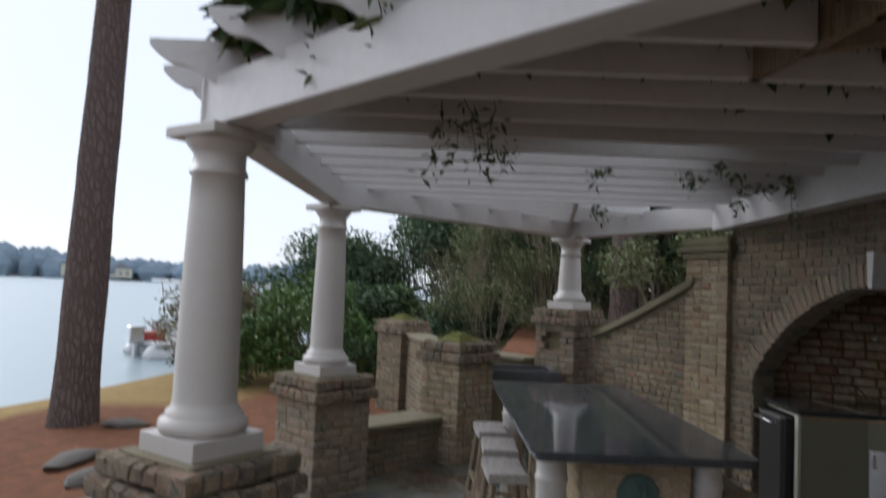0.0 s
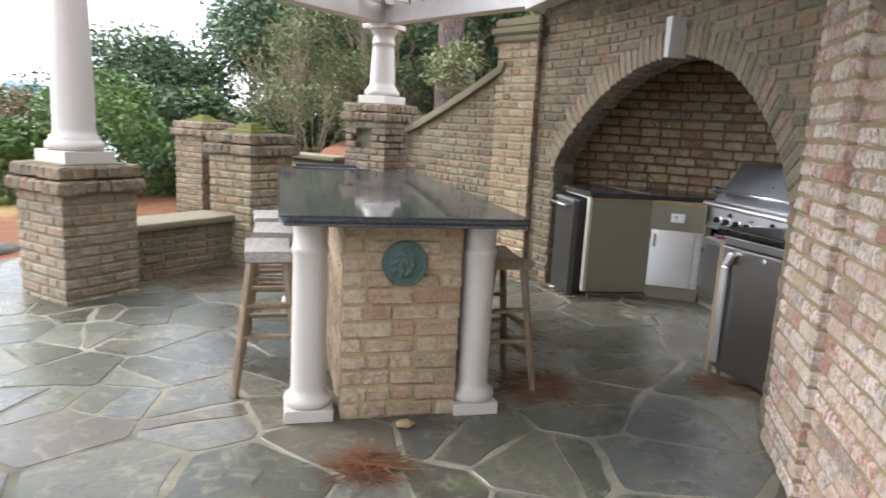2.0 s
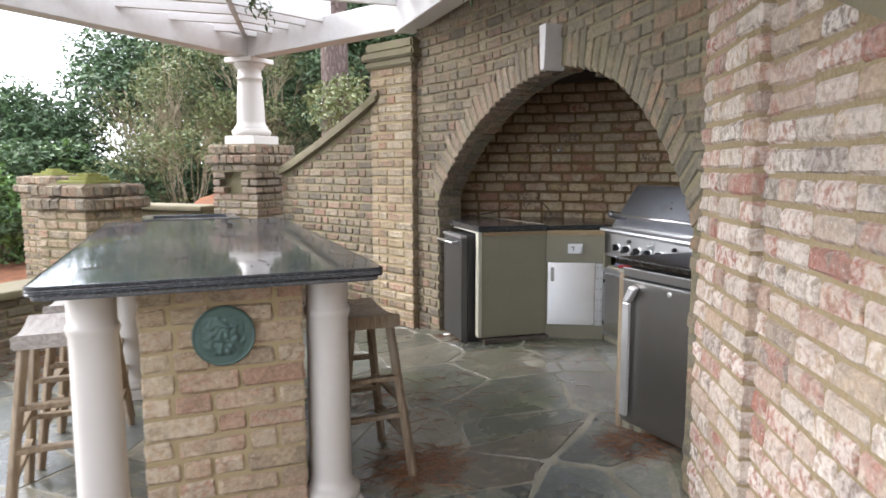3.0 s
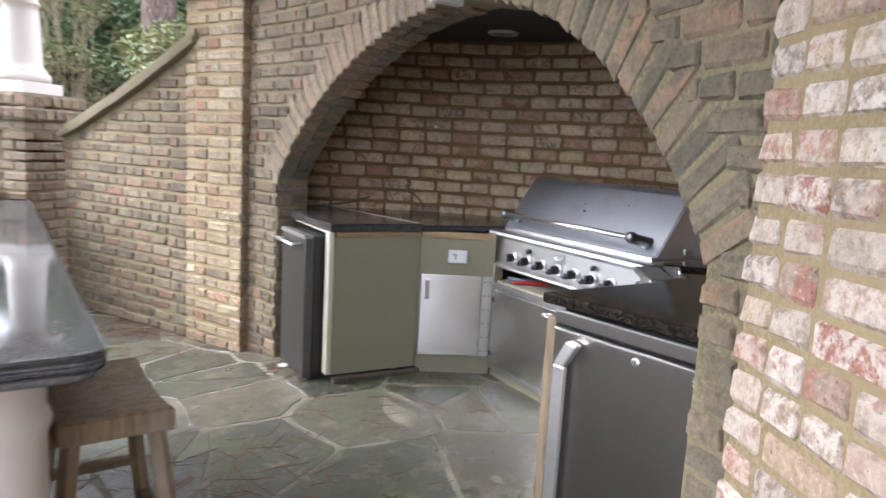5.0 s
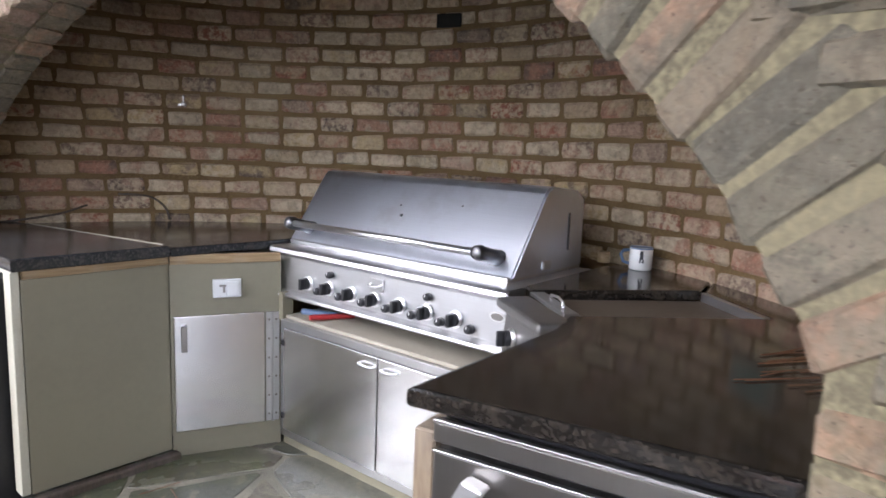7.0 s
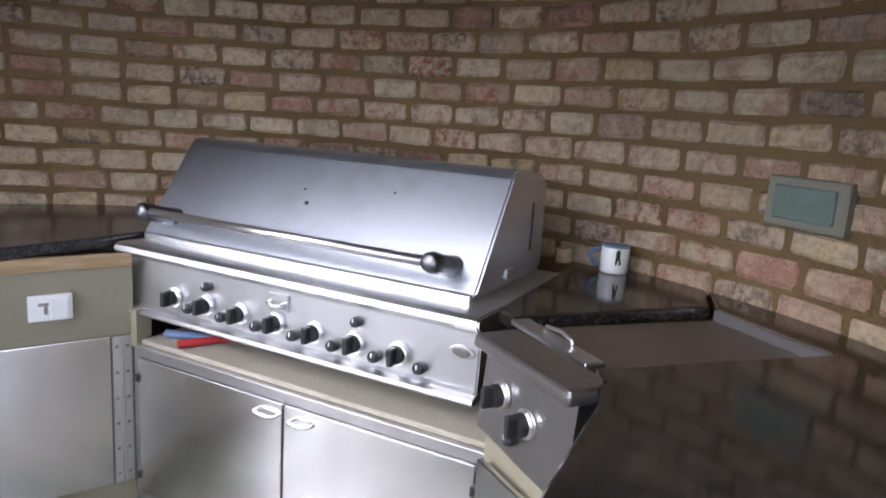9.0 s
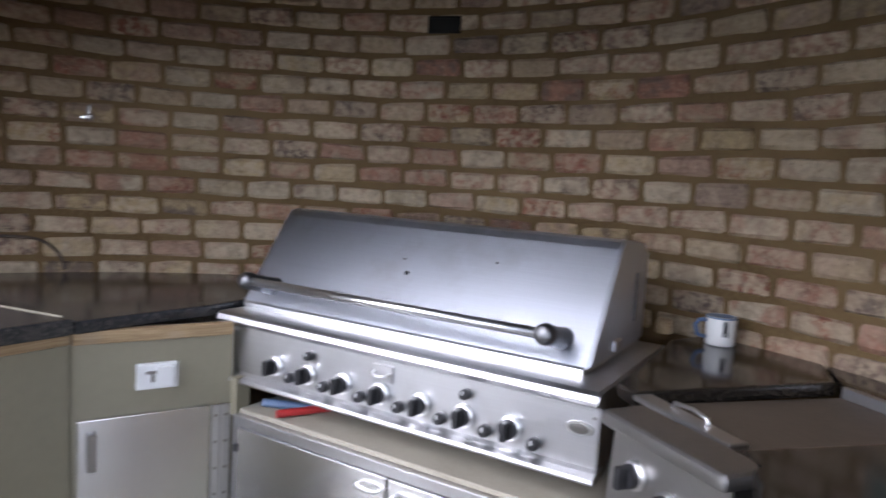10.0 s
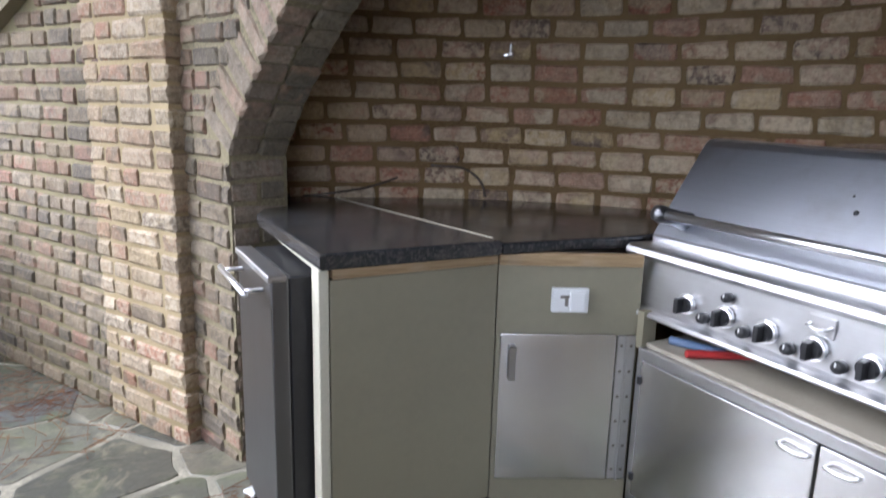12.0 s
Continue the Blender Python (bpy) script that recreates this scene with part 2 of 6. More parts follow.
M_MORTAR_IN = mortar_mat("mortar_inner", (0.19, 0.125, 0.06), (0.12, 0.075, 0.035), (0.17, 0.12, 0.055))
M_MORTAR_TAN = mortar_mat("mortar_tan", (0.38, 0.30, 0.18), (0.27, 0.21, 0.12), (0.32, 0.26, 0.15))
M_MORTAR_OLIVE = mortar_mat("mortar_olive", (0.32, 0.245, 0.14), (0.23, 0.175, 0.10), (0.34, 0.275, 0.18))
M_MORTAR_GREY = mortar_mat("mortar_grey", (0.21, 0.18, 0.115), (0.12, 0.104, 0.068), (0.25, 0.215, 0.13))
M_MORTAR_OUT = mortar_mat("mortar_outer", (0.27, 0.225, 0.14), (0.16, 0.14, 0.09), (0.22, 0.20, 0.105))
M_WHITE = paint("white_paint", (0.56, 0.54, 0.53), 0.45, (0.30, 0.26, 0.20), 0.45, 1.6, 0.05)
M_COLUMN = paint("column_paint", (0.50, 0.465, 0.43), 0.4, (0.40, 0.35, 0.28), 0.4, 1.3, 0.03)
M_CAPSTONE = paint("mossy_capstone", (0.19, 0.16, 0.105), 0.9, (0.12, 0.125, 0.035), 0.85, 5.0, 0.5)
M_MOSS = paint("moss", (0.20, 0.21, 0.05), 0.95, (0.30, 0.26, 0.16), 0.6, 16, 0.6)
M_EDGING = paint("dark_edging_stone", (0.13, 0.115, 0.10), 0.9, (0.07, 0.07, 0.05), 0.6, 6, 0.5)
M_GRASS = paint("dry_grass", (0.42, 0.29, 0.13), 0.95, (0.25, 0.19, 0.07), 0.7, 0.8, 0.5)
M_STRAW = paint("pine_straw", (0.24, 0.09, 0.04), 0.95, (0.12, 0.06, 0.03), 0.8, 1.5, 0.6)
M_JOINT = mortar_mat("paving_joint", (0.33, 0.305, 0.24), (0.125, 0.118, 0.095), (0.185, 0.175, 0.135))
M_BRONZE = paint("verdigris_bronze", (0.06, 0.10, 0.09), 0.55, (0.10, 0.17, 0.14), 0.8, 20, 0.2, 0.3)


def granite_mat(name, c, fleck, rough):
    m, nt, b = material(name, rough, 0, 0.6)
    v = node(nt, "ShaderNodeTexVoronoi", Scale=150)
    g = nt.nodes.new("ShaderNodeNewGeometry").outputs["Position"]
    nt.links.new(g, v.inputs["Vector"])
    n1, n2 = noise_at(nt, 3.5, 6, 0.65), noise_at(nt, 120, 3)
    base = mix(nt, stepped(nt, mix(nt, 0.5, v.outputs["Color"], n2), 0.5, 0.75), c, fleck)
    base = mix(nt, stepped(nt, mix(nt, 0.5, n1, noise_at(nt, 22, 5, 0.7)), 0.50, 0.74), base, tuple(0.75 * x + 0.25 * y for x, y in zip(fleck, (0.12, 0.095, 0.07))))
    nt.links.new(base, b.inputs["Base Color"])
    r = nt.nodes.new("ShaderNodeMapRange")
    r.inputs[1].default_value, r.inputs[2].default_value = 0.35, 0.7
    r.inputs[3].default_value, r.inputs[4].default_value = rough, rough + 0.10
    nt.links.new(noise_at(nt, 6, 6, 0.7), r.inputs[0])
    nt.links.new(r.outputs[0], b.inputs["Roughness"])
    return m


def steel_mat(name, c, rough, grain=(4, 4, 400), stain=0.25, relief=0.004):
    """Brushed steel with soft stains."""
    m, nt, b = material(name, rough, 1.0)
    tc = nt.nodes.new("ShaderNodeTexCoord").outputs["Object"]
    mp = nt.nodes.new("ShaderNodeMapping")
    mp.inputs["Scale"].default_value = grain
    nt.links.new(tc, mp.inputs[0])
    n = noise_at(nt, 1.0, 4, 0.6, mp.outputs[0])
    big = noise_at(nt, 4, 5, 0.6, tc)
    base = mix(nt, stepped(nt, n, 0.3, 0.7), c, tuple(0.95 * x for x in c))
    k = nt.nodes.new("ShaderNodeMath"); k.operation = 'MULTIPLY'; k.inputs[1].default_value = stain
    nt.links.new(stepped(nt, big, 0.5, 0.8), k.inputs[0])
    base = mix(nt, k.outputs[0], base, (0.20, 0.16, 0.12))
    nt.links.new(base, b.inputs["Base Color"])
    r = nt.nodes.new("ShaderNodeMapRange")
    r.inputs[3].default_value, r.inputs[4].default_value = rough - 0.06, rough + 0.14
    nt.links.new(mix(nt, 0.5, n, big), r.inputs[0])
    nt.links.new(r.outputs[0], b.inputs["Roughness"])
    bump(nt, b, n, relief, 0.0005)
    return m


def wood_mat(name, c, dark, rough=0.7, axis=(30, 30, 2)):
    m, nt, b = material(name, rough, 0, 0.3)
    tc = nt.nodes.new("ShaderNodeTexCoord").outputs["Object"]
    mp = nt.nodes.new("ShaderNodeMapping")
    mp.inputs["Scale"].default_value = axis
    nt.links.new(tc, mp.inputs[0])
    n = noise_at(nt, 1.0, 6, 0.65, mp.outputs[0], dist=1.2)
    n2 = noise_at(nt, 5, 4, 0.6, tc)
    base = mix(nt, stepped(nt, n, 0.35, 0.68), c, dark)
    base = mix(nt, stepped(nt, n2, 0.5, 0.8), base, tuple(0.6 * x + 0.4 * 0.25 for x in c))
    nt.links.new(base, b.inputs["Base Color"])
    bump(nt, b, n, 0.35, 0.004)
    return m


def flag_mat(name="flagstone", joined=False):
    """Slate-like flagstones, each with its own tone, with lichen and damp."""
    m, nt, b = material(name, 0.5, 0, 0.5)
    r = nt.nodes.new("ShaderNodeNewGeometry").outputs["Random Per Island"] if joined else nt.nodes.new("ShaderNodeObjectInfo").outputs["Random"]
    cols = [(0.072, 0.073, 0.058), (0.098, 0.10, 0.078), (0.083, 0.086, 0.078), (0.145, 0.143, 0.112), (0.105, 0.105, 0.082), (0.115, 0.098, 0.074), (0.16, 0.16, 0.138), (0.082, 0.087, 0.064), (0.12, 0.128, 0.122), (0.155, 0.142, 0.108)]
    base = ramp(nt, r, [(i / len(cols), c) for i, c in enumerate(cols)], 'CONSTANT')
    f, g, h = noise_at(nt, 40, 6, 0.7), noise_at(nt, 2.2, 6, 0.65, dist=0.8), noise_at(nt, 7, 6, 0.65, dist=1.5)
    base = mix(nt, stepped(nt, f, 0.35, 0.75), base, mix(nt, 0.55, base, (0.05, 0.05, 0.045)))
    base = mix(nt, stepped(nt, h, 0.52, 0.66), base, mix(nt, 0.5, base, (0.27, 0.25, 0.17)))
    base = mix(nt, stepped(nt, g, 0.52, 0.76), base, (0.105, 0.125, 0.058))
    base = mix(nt, stepped(nt, noise_at(nt, 16, 6, 0.75, dist=0.8), 0.54, 0.62), base, mix(nt, 0.55, base, (0.06, 0.06, 0.05)))
    nt.links.new(base, b.inputs["Base Color"])
    rr = nt.nodes.new("ShaderNodeMapRange")
    rr.inputs[1].default_value, rr.inputs[2].default_value, rr.inputs[3].default_value, rr.inputs[4].default_value = 0.35, 0.65, 0.15, 0.52
    nt.links.new(noise_at(nt, 1.1, 5, 0.6), rr.inputs[0])
    nt.links.new(rr.outputs[0], b.inputs["Roughness"])
    bump(nt, b, mix(nt, 0.5, f, h), 0.35, 0.012)
    return m


def leaf_mat(name, cols, rough=0.5):
    m, nt, b = material(name, rough, 0, 0.35)
    r = nt.nodes.new("ShaderNodeNewGeometry").outputs["Random Per Island"]
    base = ramp(nt, r, [(i / (len(cols) - 1), c) for i, c in enumerate(cols)])
    nt.links.new(base, b.inputs["Base Color"])
    return m


def bark_mat(name, c, dark, sx=9.0):
    m, nt, b = material(name, 0.95, 0, 0.15)
    tc = nt.nodes.new("ShaderNodeTexCoord").outputs["Object"]
    mp = nt.nodes.new("ShaderNodeMapping")
    mp.inputs["Scale"].default_value = (sx, sx, sx * 0.33)
    nt.links.new(tc, mp.inputs[0])
    v = node(nt, "ShaderNodeTexVoronoi", Scale=1.0)
    v.feature = 'DISTANCE_TO_EDGE'
    nt.links.new(mp.outputs[0], v.inputs["Vector"])
    e = stepped(nt, v.outputs["Distance"], 0.02, 0.2)
    f = noise_at(nt, 25, 6, 0.7)
    base = mix(nt, e, dark, mix(nt, stepped(nt, f, 0.3, 0.7), c, tuple(0.6 * x for x in c)))
    nt.links.new(base, b.inputs["Base Color"])
    bump(nt, b, mix(nt, 0.3, e, f), 0.9, 0.03)
    return m


M_TOP = granite_mat("dark_honed_granite", (0.065, 0.07, 0.079), (0.12, 0.127, 0.138), 0.025)
M_LEDGE = granite_mat("dusty_dark_granite", (0.024, 0.025, 0.028), (0.07, 0.067, 0.063), 0.12)
M_COUNTER = granite_mat("black_brown_granite", (0.010, 0.009, 0.008), (0.040, 0.033, 0.027), 0.07)
M_STEEL = steel_mat("brushed_steel", (0.66, 0.66, 0.67), 0.32, (4, 300, 300), 0.25, 0.03)
M_HOOD = steel_mat("brushed_steel_hood", (0.70, 0.73, 0.80), 0.36, (4, 300, 300), 0.35, 0.03)
M_STEEL_DOOR = steel_mat("brushed_steel_door", (0.84, 0.84, 0.85), 0.20, (300, 300, 4), 0.35, 0.22)
M_STEEL_MID = steel_mat("dull_grey_steel", (0.17, 0.17, 0.175), 0.34, (400, 4, 4), 0.2)
M_STEEL_DARK = steel_mat("dull_fridge_steel", (0.31, 0.295, 0.28), 0.33, (400, 4, 4), 0.35)
M_CHROME = steel_mat("polished_steel", (0.88, 0.88, 0.88), 0.27, (4, 4, 60), 0.03)
M_OLIVE = paint("olive_paint", (0.235, 0.215, 0.15), 0.5, (0.15, 0.13, 0.09), 0.35, 3, 0.06)
M_CREAM = paint("cream_paint", (0.52, 0.50, 0.40), 0.5, (0.30, 0.27, 0.2), 0.4, 6, 0.08)
M_BLACK = paint("black_plastic", (0.018, 0.018, 0.02), 0.4, (0.06, 0.06, 0.06), 0.3, 8, 0.05)
M_STEEL_SOFT = steel_mat("dusty_burner_steel", (0.46, 0.45, 0.44), 0.34, (60, 60, 60), 0.4)
M_SATIN = steel_mat("satin_aluminium", (0.88, 0.88, 0.89), 0.4, (4, 4, 60), 0.05)
M_RAW = wood_mat("raw_pine", (0.40, 0.29, 0.165), (0.22, 0.145, 0.075), 0.7, (4, 30, 60))
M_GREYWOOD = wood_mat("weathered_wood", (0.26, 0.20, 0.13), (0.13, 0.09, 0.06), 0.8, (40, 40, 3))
M_SEAT = wood_mat("bleached_wood_seat", (0.42, 0.39, 0.36), (0.24, 0.21, 0.19), 0.8, (6, 40, 40))
M_DARKWOOD = wood_mat("dark_wood", (0.11, 0.085, 0.065), (0.05, 0.04, 0.03), 0.8, (30, 30, 3))
M_FLAG, M_FLAG_ROW = flag_mat(), flag_mat("flagstone_row", True)
M_PORCELAIN = paint("white_porcelain", (0.75, 0.75, 0.73), 0.2, (0.5, 0.5, 0.5), 0.2, 20, 0.01)
M_PLASTIC = paint("white_plastic", (0.72, 0.73, 0.73), 0.35, (0.4, 0.4, 0.4), 0.2, 20, 0.01)
M_BLUE = paint("faded_blue", (0.10, 0.16, 0.28), 0.5, (0.3, 0.3, 0.3), 0.3, 20, 0.02)
M_SHELF = paint("dusty_shelf", (0.34, 0.31, 0.25), 0.8, (0.2, 0.17, 0.12), 0.5, 8, 0.1)
M_RED = paint("red_paint", (0.42, 0.03, 0.03), 0.4, (0.2, 0.05, 0.05), 0.3, 20, 0.02)
M_BARK = bark_mat("pine_bark", (0.185, 0.14, 0.125), (0.105, 0.078, 0.07), 15.0)
M_TWIG = paint("grey_twig", (0.20, 0.165, 0.12), 0.9, (0.12, 0.1, 0.08), 0.5, 9, 0.2)
M_NEEDLE = leaf_mat("dry_pine_needles", [(0.19, 0.08, 0.035), (0.14, 0.06, 0.028), (0.25, 0.125, 0.06)], 0.7)
M_GREEN_DARK = leaf_mat("dark_evergreen_leaf", [(0.045, 0.08, 0.04), (0.08, 0.13, 0.06), (0.115, 0.17, 0.08)])
M_GREEN = leaf_mat("green_leaf", [(0.05, 0.10, 0.022), (0.09, 0.16, 0.04), (0.13, 0.21, 0.055)])
M_GREEN_OLIVE = leaf_mat("olive_leaf", [(0.085, 0.105, 0.04), (0.14, 0.165, 0.065), (0.19, 0.205, 0.09)])
M_RUST = leaf_mat("autumn_leaf", [(0.14, 0.055, 0.025), (0.11, 0.09, 0.035), (0.09, 0.11, 0.04), (0.20, 0.10, 0.05)])
M_VINE = leaf_mat("vine_leaf", [(0.03, 0.055, 0.018), (0.05, 0.085, 0.025), (0.10, 0.10, 0.03)])

# ---- floor, ground, water ----
def polygon_sheet(name, pts, z, mat):
    ob = new(name, mesh_of(name, [(x, y, z) for x, y in pts], [tuple(range(len(pts)))], mat))
    return ob


def ground_height(x, y):
    """The garden falls gently to the lake in the west and climbs a bank in the north-east."""
    west = max(0.0, -x - 4.0)
    h = -0.10 - 0.07 * min(west, 5) - 0.2 * max(0.0, min(west - 5, 12))
    bank = max(0.0, min(1.0, (y - 8.9 + 0.45 * (x + 1.2)) / 1.2)) * max(0.0, min(1.0, (x + 2.4) / 0.8))
    return h + 1.05 * bank


def build_ground():
    xs = sorted({-400, -200, -120, -80, -60, -45, -36, -30, -26, *[-24 + i * 0.8 for i in range(56)], 24, 30, 45, 80, 150, 400})
    ys = sorted({-400, -150, -80, -50, -35, -28, *[-24 + i * 0.9 for i in range(60)], 34, 40, 50, 70, 100, 150, 400})
    vs = [(x, y, ground_height(x, y) - 0.012 + (0.04 * noise.noise((x * 0.4, y * 0.4, 0)) if -40 < x < 24 and not (-3.6 < x < 4 and 0 < y < 9) else 0)) for y in ys for x in xs]
    n = len(xs)
    fs = [(j * n + i, j * n + i + 1, (j + 1) * n + i + 1, (j + 1) * n + i) for j in range(len(ys) - 1) for i in range(n - 1)]
    me = mesh_of("ground", vs, fs, M_GROUND)
    me.shade_smooth()
    return tagged(new("ground", me), "lawn of dry grass with beds of red pine straw", "ground", kind="structure")


def ground_mat():
    m, nt, b = material("lawn_and_straw", 0.95, 0, 0.1)
    f, g, h = noise_at(nt, 45, 6, 0.7), noise_at(nt, 0.22, 3, 0.5), noise_at(nt, 5, 5, 0.65)
    grass = mix(nt, stepped(nt, mix(nt, 0.5, f, h), 0.35, 0.65), (0.40, 0.27, 0.12), (0.22, 0.16, 0.06))
    straw = mix(nt, stepped(nt, mix(nt, 0.4, f, h), 0.38, 0.62), (0.25, 0.105, 0.055), (0.10, 0.055, 0.035))
    sep = nt.nodes.new("ShaderNodeSeparateXYZ")
    nt.links.new(nt.nodes.new("ShaderNodeNewGeometry").outputs["Position"], sep.inputs[0])
    wob = nt.nodes.new("ShaderNodeMath"); wob.operation = 'MULTIPLY_ADD'
    nt.links.new(mix(nt, 0.5, g, h), wob.inputs[0]); wob.inputs[1].default_value = 2.4; nt.links.new(sep.outputs[0], wob.inputs[2])
    far_w = stepped(nt, wob.outputs[0], -7.6, -8.4)
    mid_w = stepped(nt, wob.outputs[0], -4.4, -5.2)
    north = stepped(nt, sep.outputs[1], 10.0, 10.9)
    lane = nt.nodes.new("ShaderNodeMath"); lane.operation = 'MULTIPLY'
    nt.links.new(mid_w, lane.inputs[0]); nt.links.new(north, lane.inputs[1])
    both = nt.nodes.new("ShaderNodeMath"); both.operation = 'MAXIMUM'
    nt.links.new(far_w, both.inputs[0]); nt.links.new(lane.outputs[0], both.inputs[1])
    nt.links.new(mix(nt, both.outputs[0], straw, grass), b.inputs["Base Color"])
    bump(nt, b, mix(nt, 0.5, f, h), 0.8, 0.03)
    return m


M_GROUND = ground_mat()
build_ground()

m_, nt_, b_ = material("lake_water", 0.3, 0, 0.9)
b_.inputs["Base Color"].default_value = (0.30, 0.37, 0.39, 1)
bump(nt_, b_, noise_at(nt_, 1.6, 5, 0.55), 0.3, 0.08)
M_WATER = m_
WATER = -1.0
tagged(polygon_sheet("water", [(-900, -500), (-10.2, -500), (-10.2, 900), (-900, 900)], WATER, M_WATER), "calm pale grey lake", "lake", kind="structure")

TERRACE = [(-3.3, 2.5), (-2.5, 1.9), (-2.3, -2.5), (1.9, -2.5), (1.9, 2.6), (3.2, 3.2), (3.2, 7.2), (0.9, 7.6), (-0.4, 9.2), (-1.7, 9.9), (-3.0, 7.4), (-3.4, 5.7)]


def fz(x, y):
    """The paving rises a little towards the niche."""
    u, v = local(x, y)
    return 0.11 * max(0.0, min(1.0, (1.1 - v) / 1.3)) * max(0.0, min(1.0, 1.9 - u))


def inside(p, poly):
    c = False
    for (x0, y0), (x1, y1) in zip(poly, poly[1:] + poly[:1]):
        if (y0 > p[1]) != (y1 > p[1]) and p[0] < (x1 - x0) * (p[1] - y0) / (y1 - y0) + x0:
            c = not c
    return c


def build_floor():
    st, x0, y0, nx, ny = 0.15, -3.6, -2.6, 47, 84
    vs = [(x0 + i * st, y0 + j * st, fz(x0 + i * st, y0 + j * st) - 0.002) for j in range(ny) for i in range(nx)]
    fs = [(j * nx + i, j * nx + i + 1, (j + 1) * nx + i + 1, (j + 1) * nx + i) for j in range(ny - 1) for i in range(nx - 1)
          if inside((x0 + (i + 0.5) * st, y0 + (j + 0.5) * st), TERRACE)]
    return tagged(new("floor", mesh_of("floor", vs, fs, M_JOINT)), "terrace of irregular grey-green flagstones in pale mortar", "paving", kind="structure")


FLOOR = build_floor()

# added plain wall, never in view, that cuts south light behind the walk
hb_ = bmesh.new()
prism(hb_, [(-1.2, -3.1), (9.0, -3.1), (9.0, -2.75), (-1.2, -2.75)], -0.12, 4.2)
bmesh.ops.recalc_face_normals(hb_, faces=hb_.faces)
tagged(put_bm("wall_house", hb_, paint("blocker_render", (0.42, 0.34, 0.26), 0.9, (0.25, 0.2, 0.15), 0.5, 1.2, 0.3)), "added unseen tan wall that blocks light from the south", "wall", kind="structure")

# ---- brick makers ----
BL, BH, BD, JO = 0.20, 0.062, 0.095, 0.012


def brick_template(seed):
    rnd = random.Random(seed)
    bm = bmesh.new()
    bmesh.ops.create_cube(bm, size=1)
    bmesh.ops.scale(bm, vec=(BL, BD, BH), verts=bm.verts)
    bmesh.ops.bevel(bm, geom=list(bm.edges), offset=0.010, segments=1, affect='EDGES')
    for v in bm.verts:
        v.co += Vector([rnd.uniform(-1, 1) * k for k in (0.005, 0.003, 0.004)])
    bmesh.ops.scale(bm, vec=(1 / BL, 1 / BD, 1 / BH), verts=bm.verts)
    me = bpy.data.meshes.new("brick")
    bm.to_mesh(me)
    bm.free()
    return me


TEMPLATES = {k: [brick_template(i) for i in range(6)] for k in SETS}
for k, (mo, _) in SETS.items():
    for me in TEMPLATES[k]:
        me.materials.append(mo)
TV = [np.array([v.co[:] for v in me.vertices]) for me in TEMPLATES["niche"]]
TF = [[tuple(p.vertices) for p in me.polygons] for me in TEMPLATES["niche"]]
rb = random.Random(7)


class Bricks:
    """Collects the bricks of one wall: the nearest 300 become parts, the rest one joined part."""

    def __init__(self, owner, kind, limit=300, name="brick"):
        self.owner, self.kind, self.limit, self.name, self.all = owner, kind, limit, name, []

    def add(self, m, near=0.0):
        self.all.append((near, m))

    def lay(self, at, s0, s1, z0, z1, near=None, skip=None, bond="stretcher", depth=BD, proud=0.001, length=BL, phase=0.0, joint=JO, course=BH + JO):
        """Courses on the face at(s, d, z) from s0 to s1. skip(s0, s1, za, zb) gives the pieces left over."""
        n = max(1, round((z1 - z0) / course))
        step = (z1 - z0) / n
        for j in range(n):
            za, zb = z0 + j * step + joint / 2, z0 + (j + 1) * step - joint / 2
            s = s0 - (0.5 * (length + joint) if j % 2 else 0) - phase
            while s < s1:
                ln = length * rb.uniform(0.94, 1.05)
                if bond == "mixed" and rb.random() < 0.4:
                    ln *= 0.5
                a, c = max(s, s0), min(s + ln, s1)
                s += ln + joint
                if c - a < 0.025:
                    continue
                for p, q in (skip(a, c, za, zb) if skip else ((a, c),)):
                    if q - p > 0.02:
                        self.block(at, p, q, za, zb, depth, proud, near)

    def block(self, at, p, q, za, zb, depth=BD, proud=0.006, near=None):
        mid, zc = (p + q) / 2, (za + zb) / 2
        out = proud + rb.uniform(-0.002, 0.002)
        o = at(mid, depth / 2 - out, zc)
        e = (at(q, depth / 2, zc) - at(p, depth / 2, zc))
        ln = e.length
        e.normalize()
        z = Vector((0, 0, 1))
        n = z.cross(e).normalized()
        r = Matrix((e, n, z)).transposed().to_4x4()
        m = Matrix.Translation(o) @ r @ pose(0, 0, 0, 0, rb.uniform(-0.5, 0.5), rb.uniform(-0.6, 0.6)) @ Matrix.Diagonal((ln * rb.uniform(0.98, 1.0), depth, (zb - za) * rb.uniform(0.95, 1.03), 1))
        self.add(m, near(mid, zc) if near else 0.0)

    def done(self):
        self.all.sort(key=lambda a: a[0])
        for i, (_, m) in enumerate(self.all[:self.limit]):
            ob = new(self.name, TEMPLATES[self.kind][rb.randrange(6)])
            ob.parent = self.owner
            ob.matrix_parent_inverse = self.owner.matrix_world.inverted()
            ob.matrix_world = m
        rest = self.all[self.limit:]
        if rest:
            vs, fs, k = [], [], 0
            for _, m in rest:
                i = rb.randrange(6)
                mm = np.array(m)
                v = TV[i] @ mm[:3, :3].T + mm[:3, 3]
                vs.extend(v.tolist())
                fs.extend([tuple(a + k for a in f) for f in TF[i]])
                k += len(v)
            ob = new(self.name + "work", mesh_of(self.name + "work", vs, fs, SETS[self.kind][1]))
            ob.parent = self.owner
            ob.matrix_parent_inverse = self.owner.matrix_world.inverted()
            ob["kind"] = "stuff"


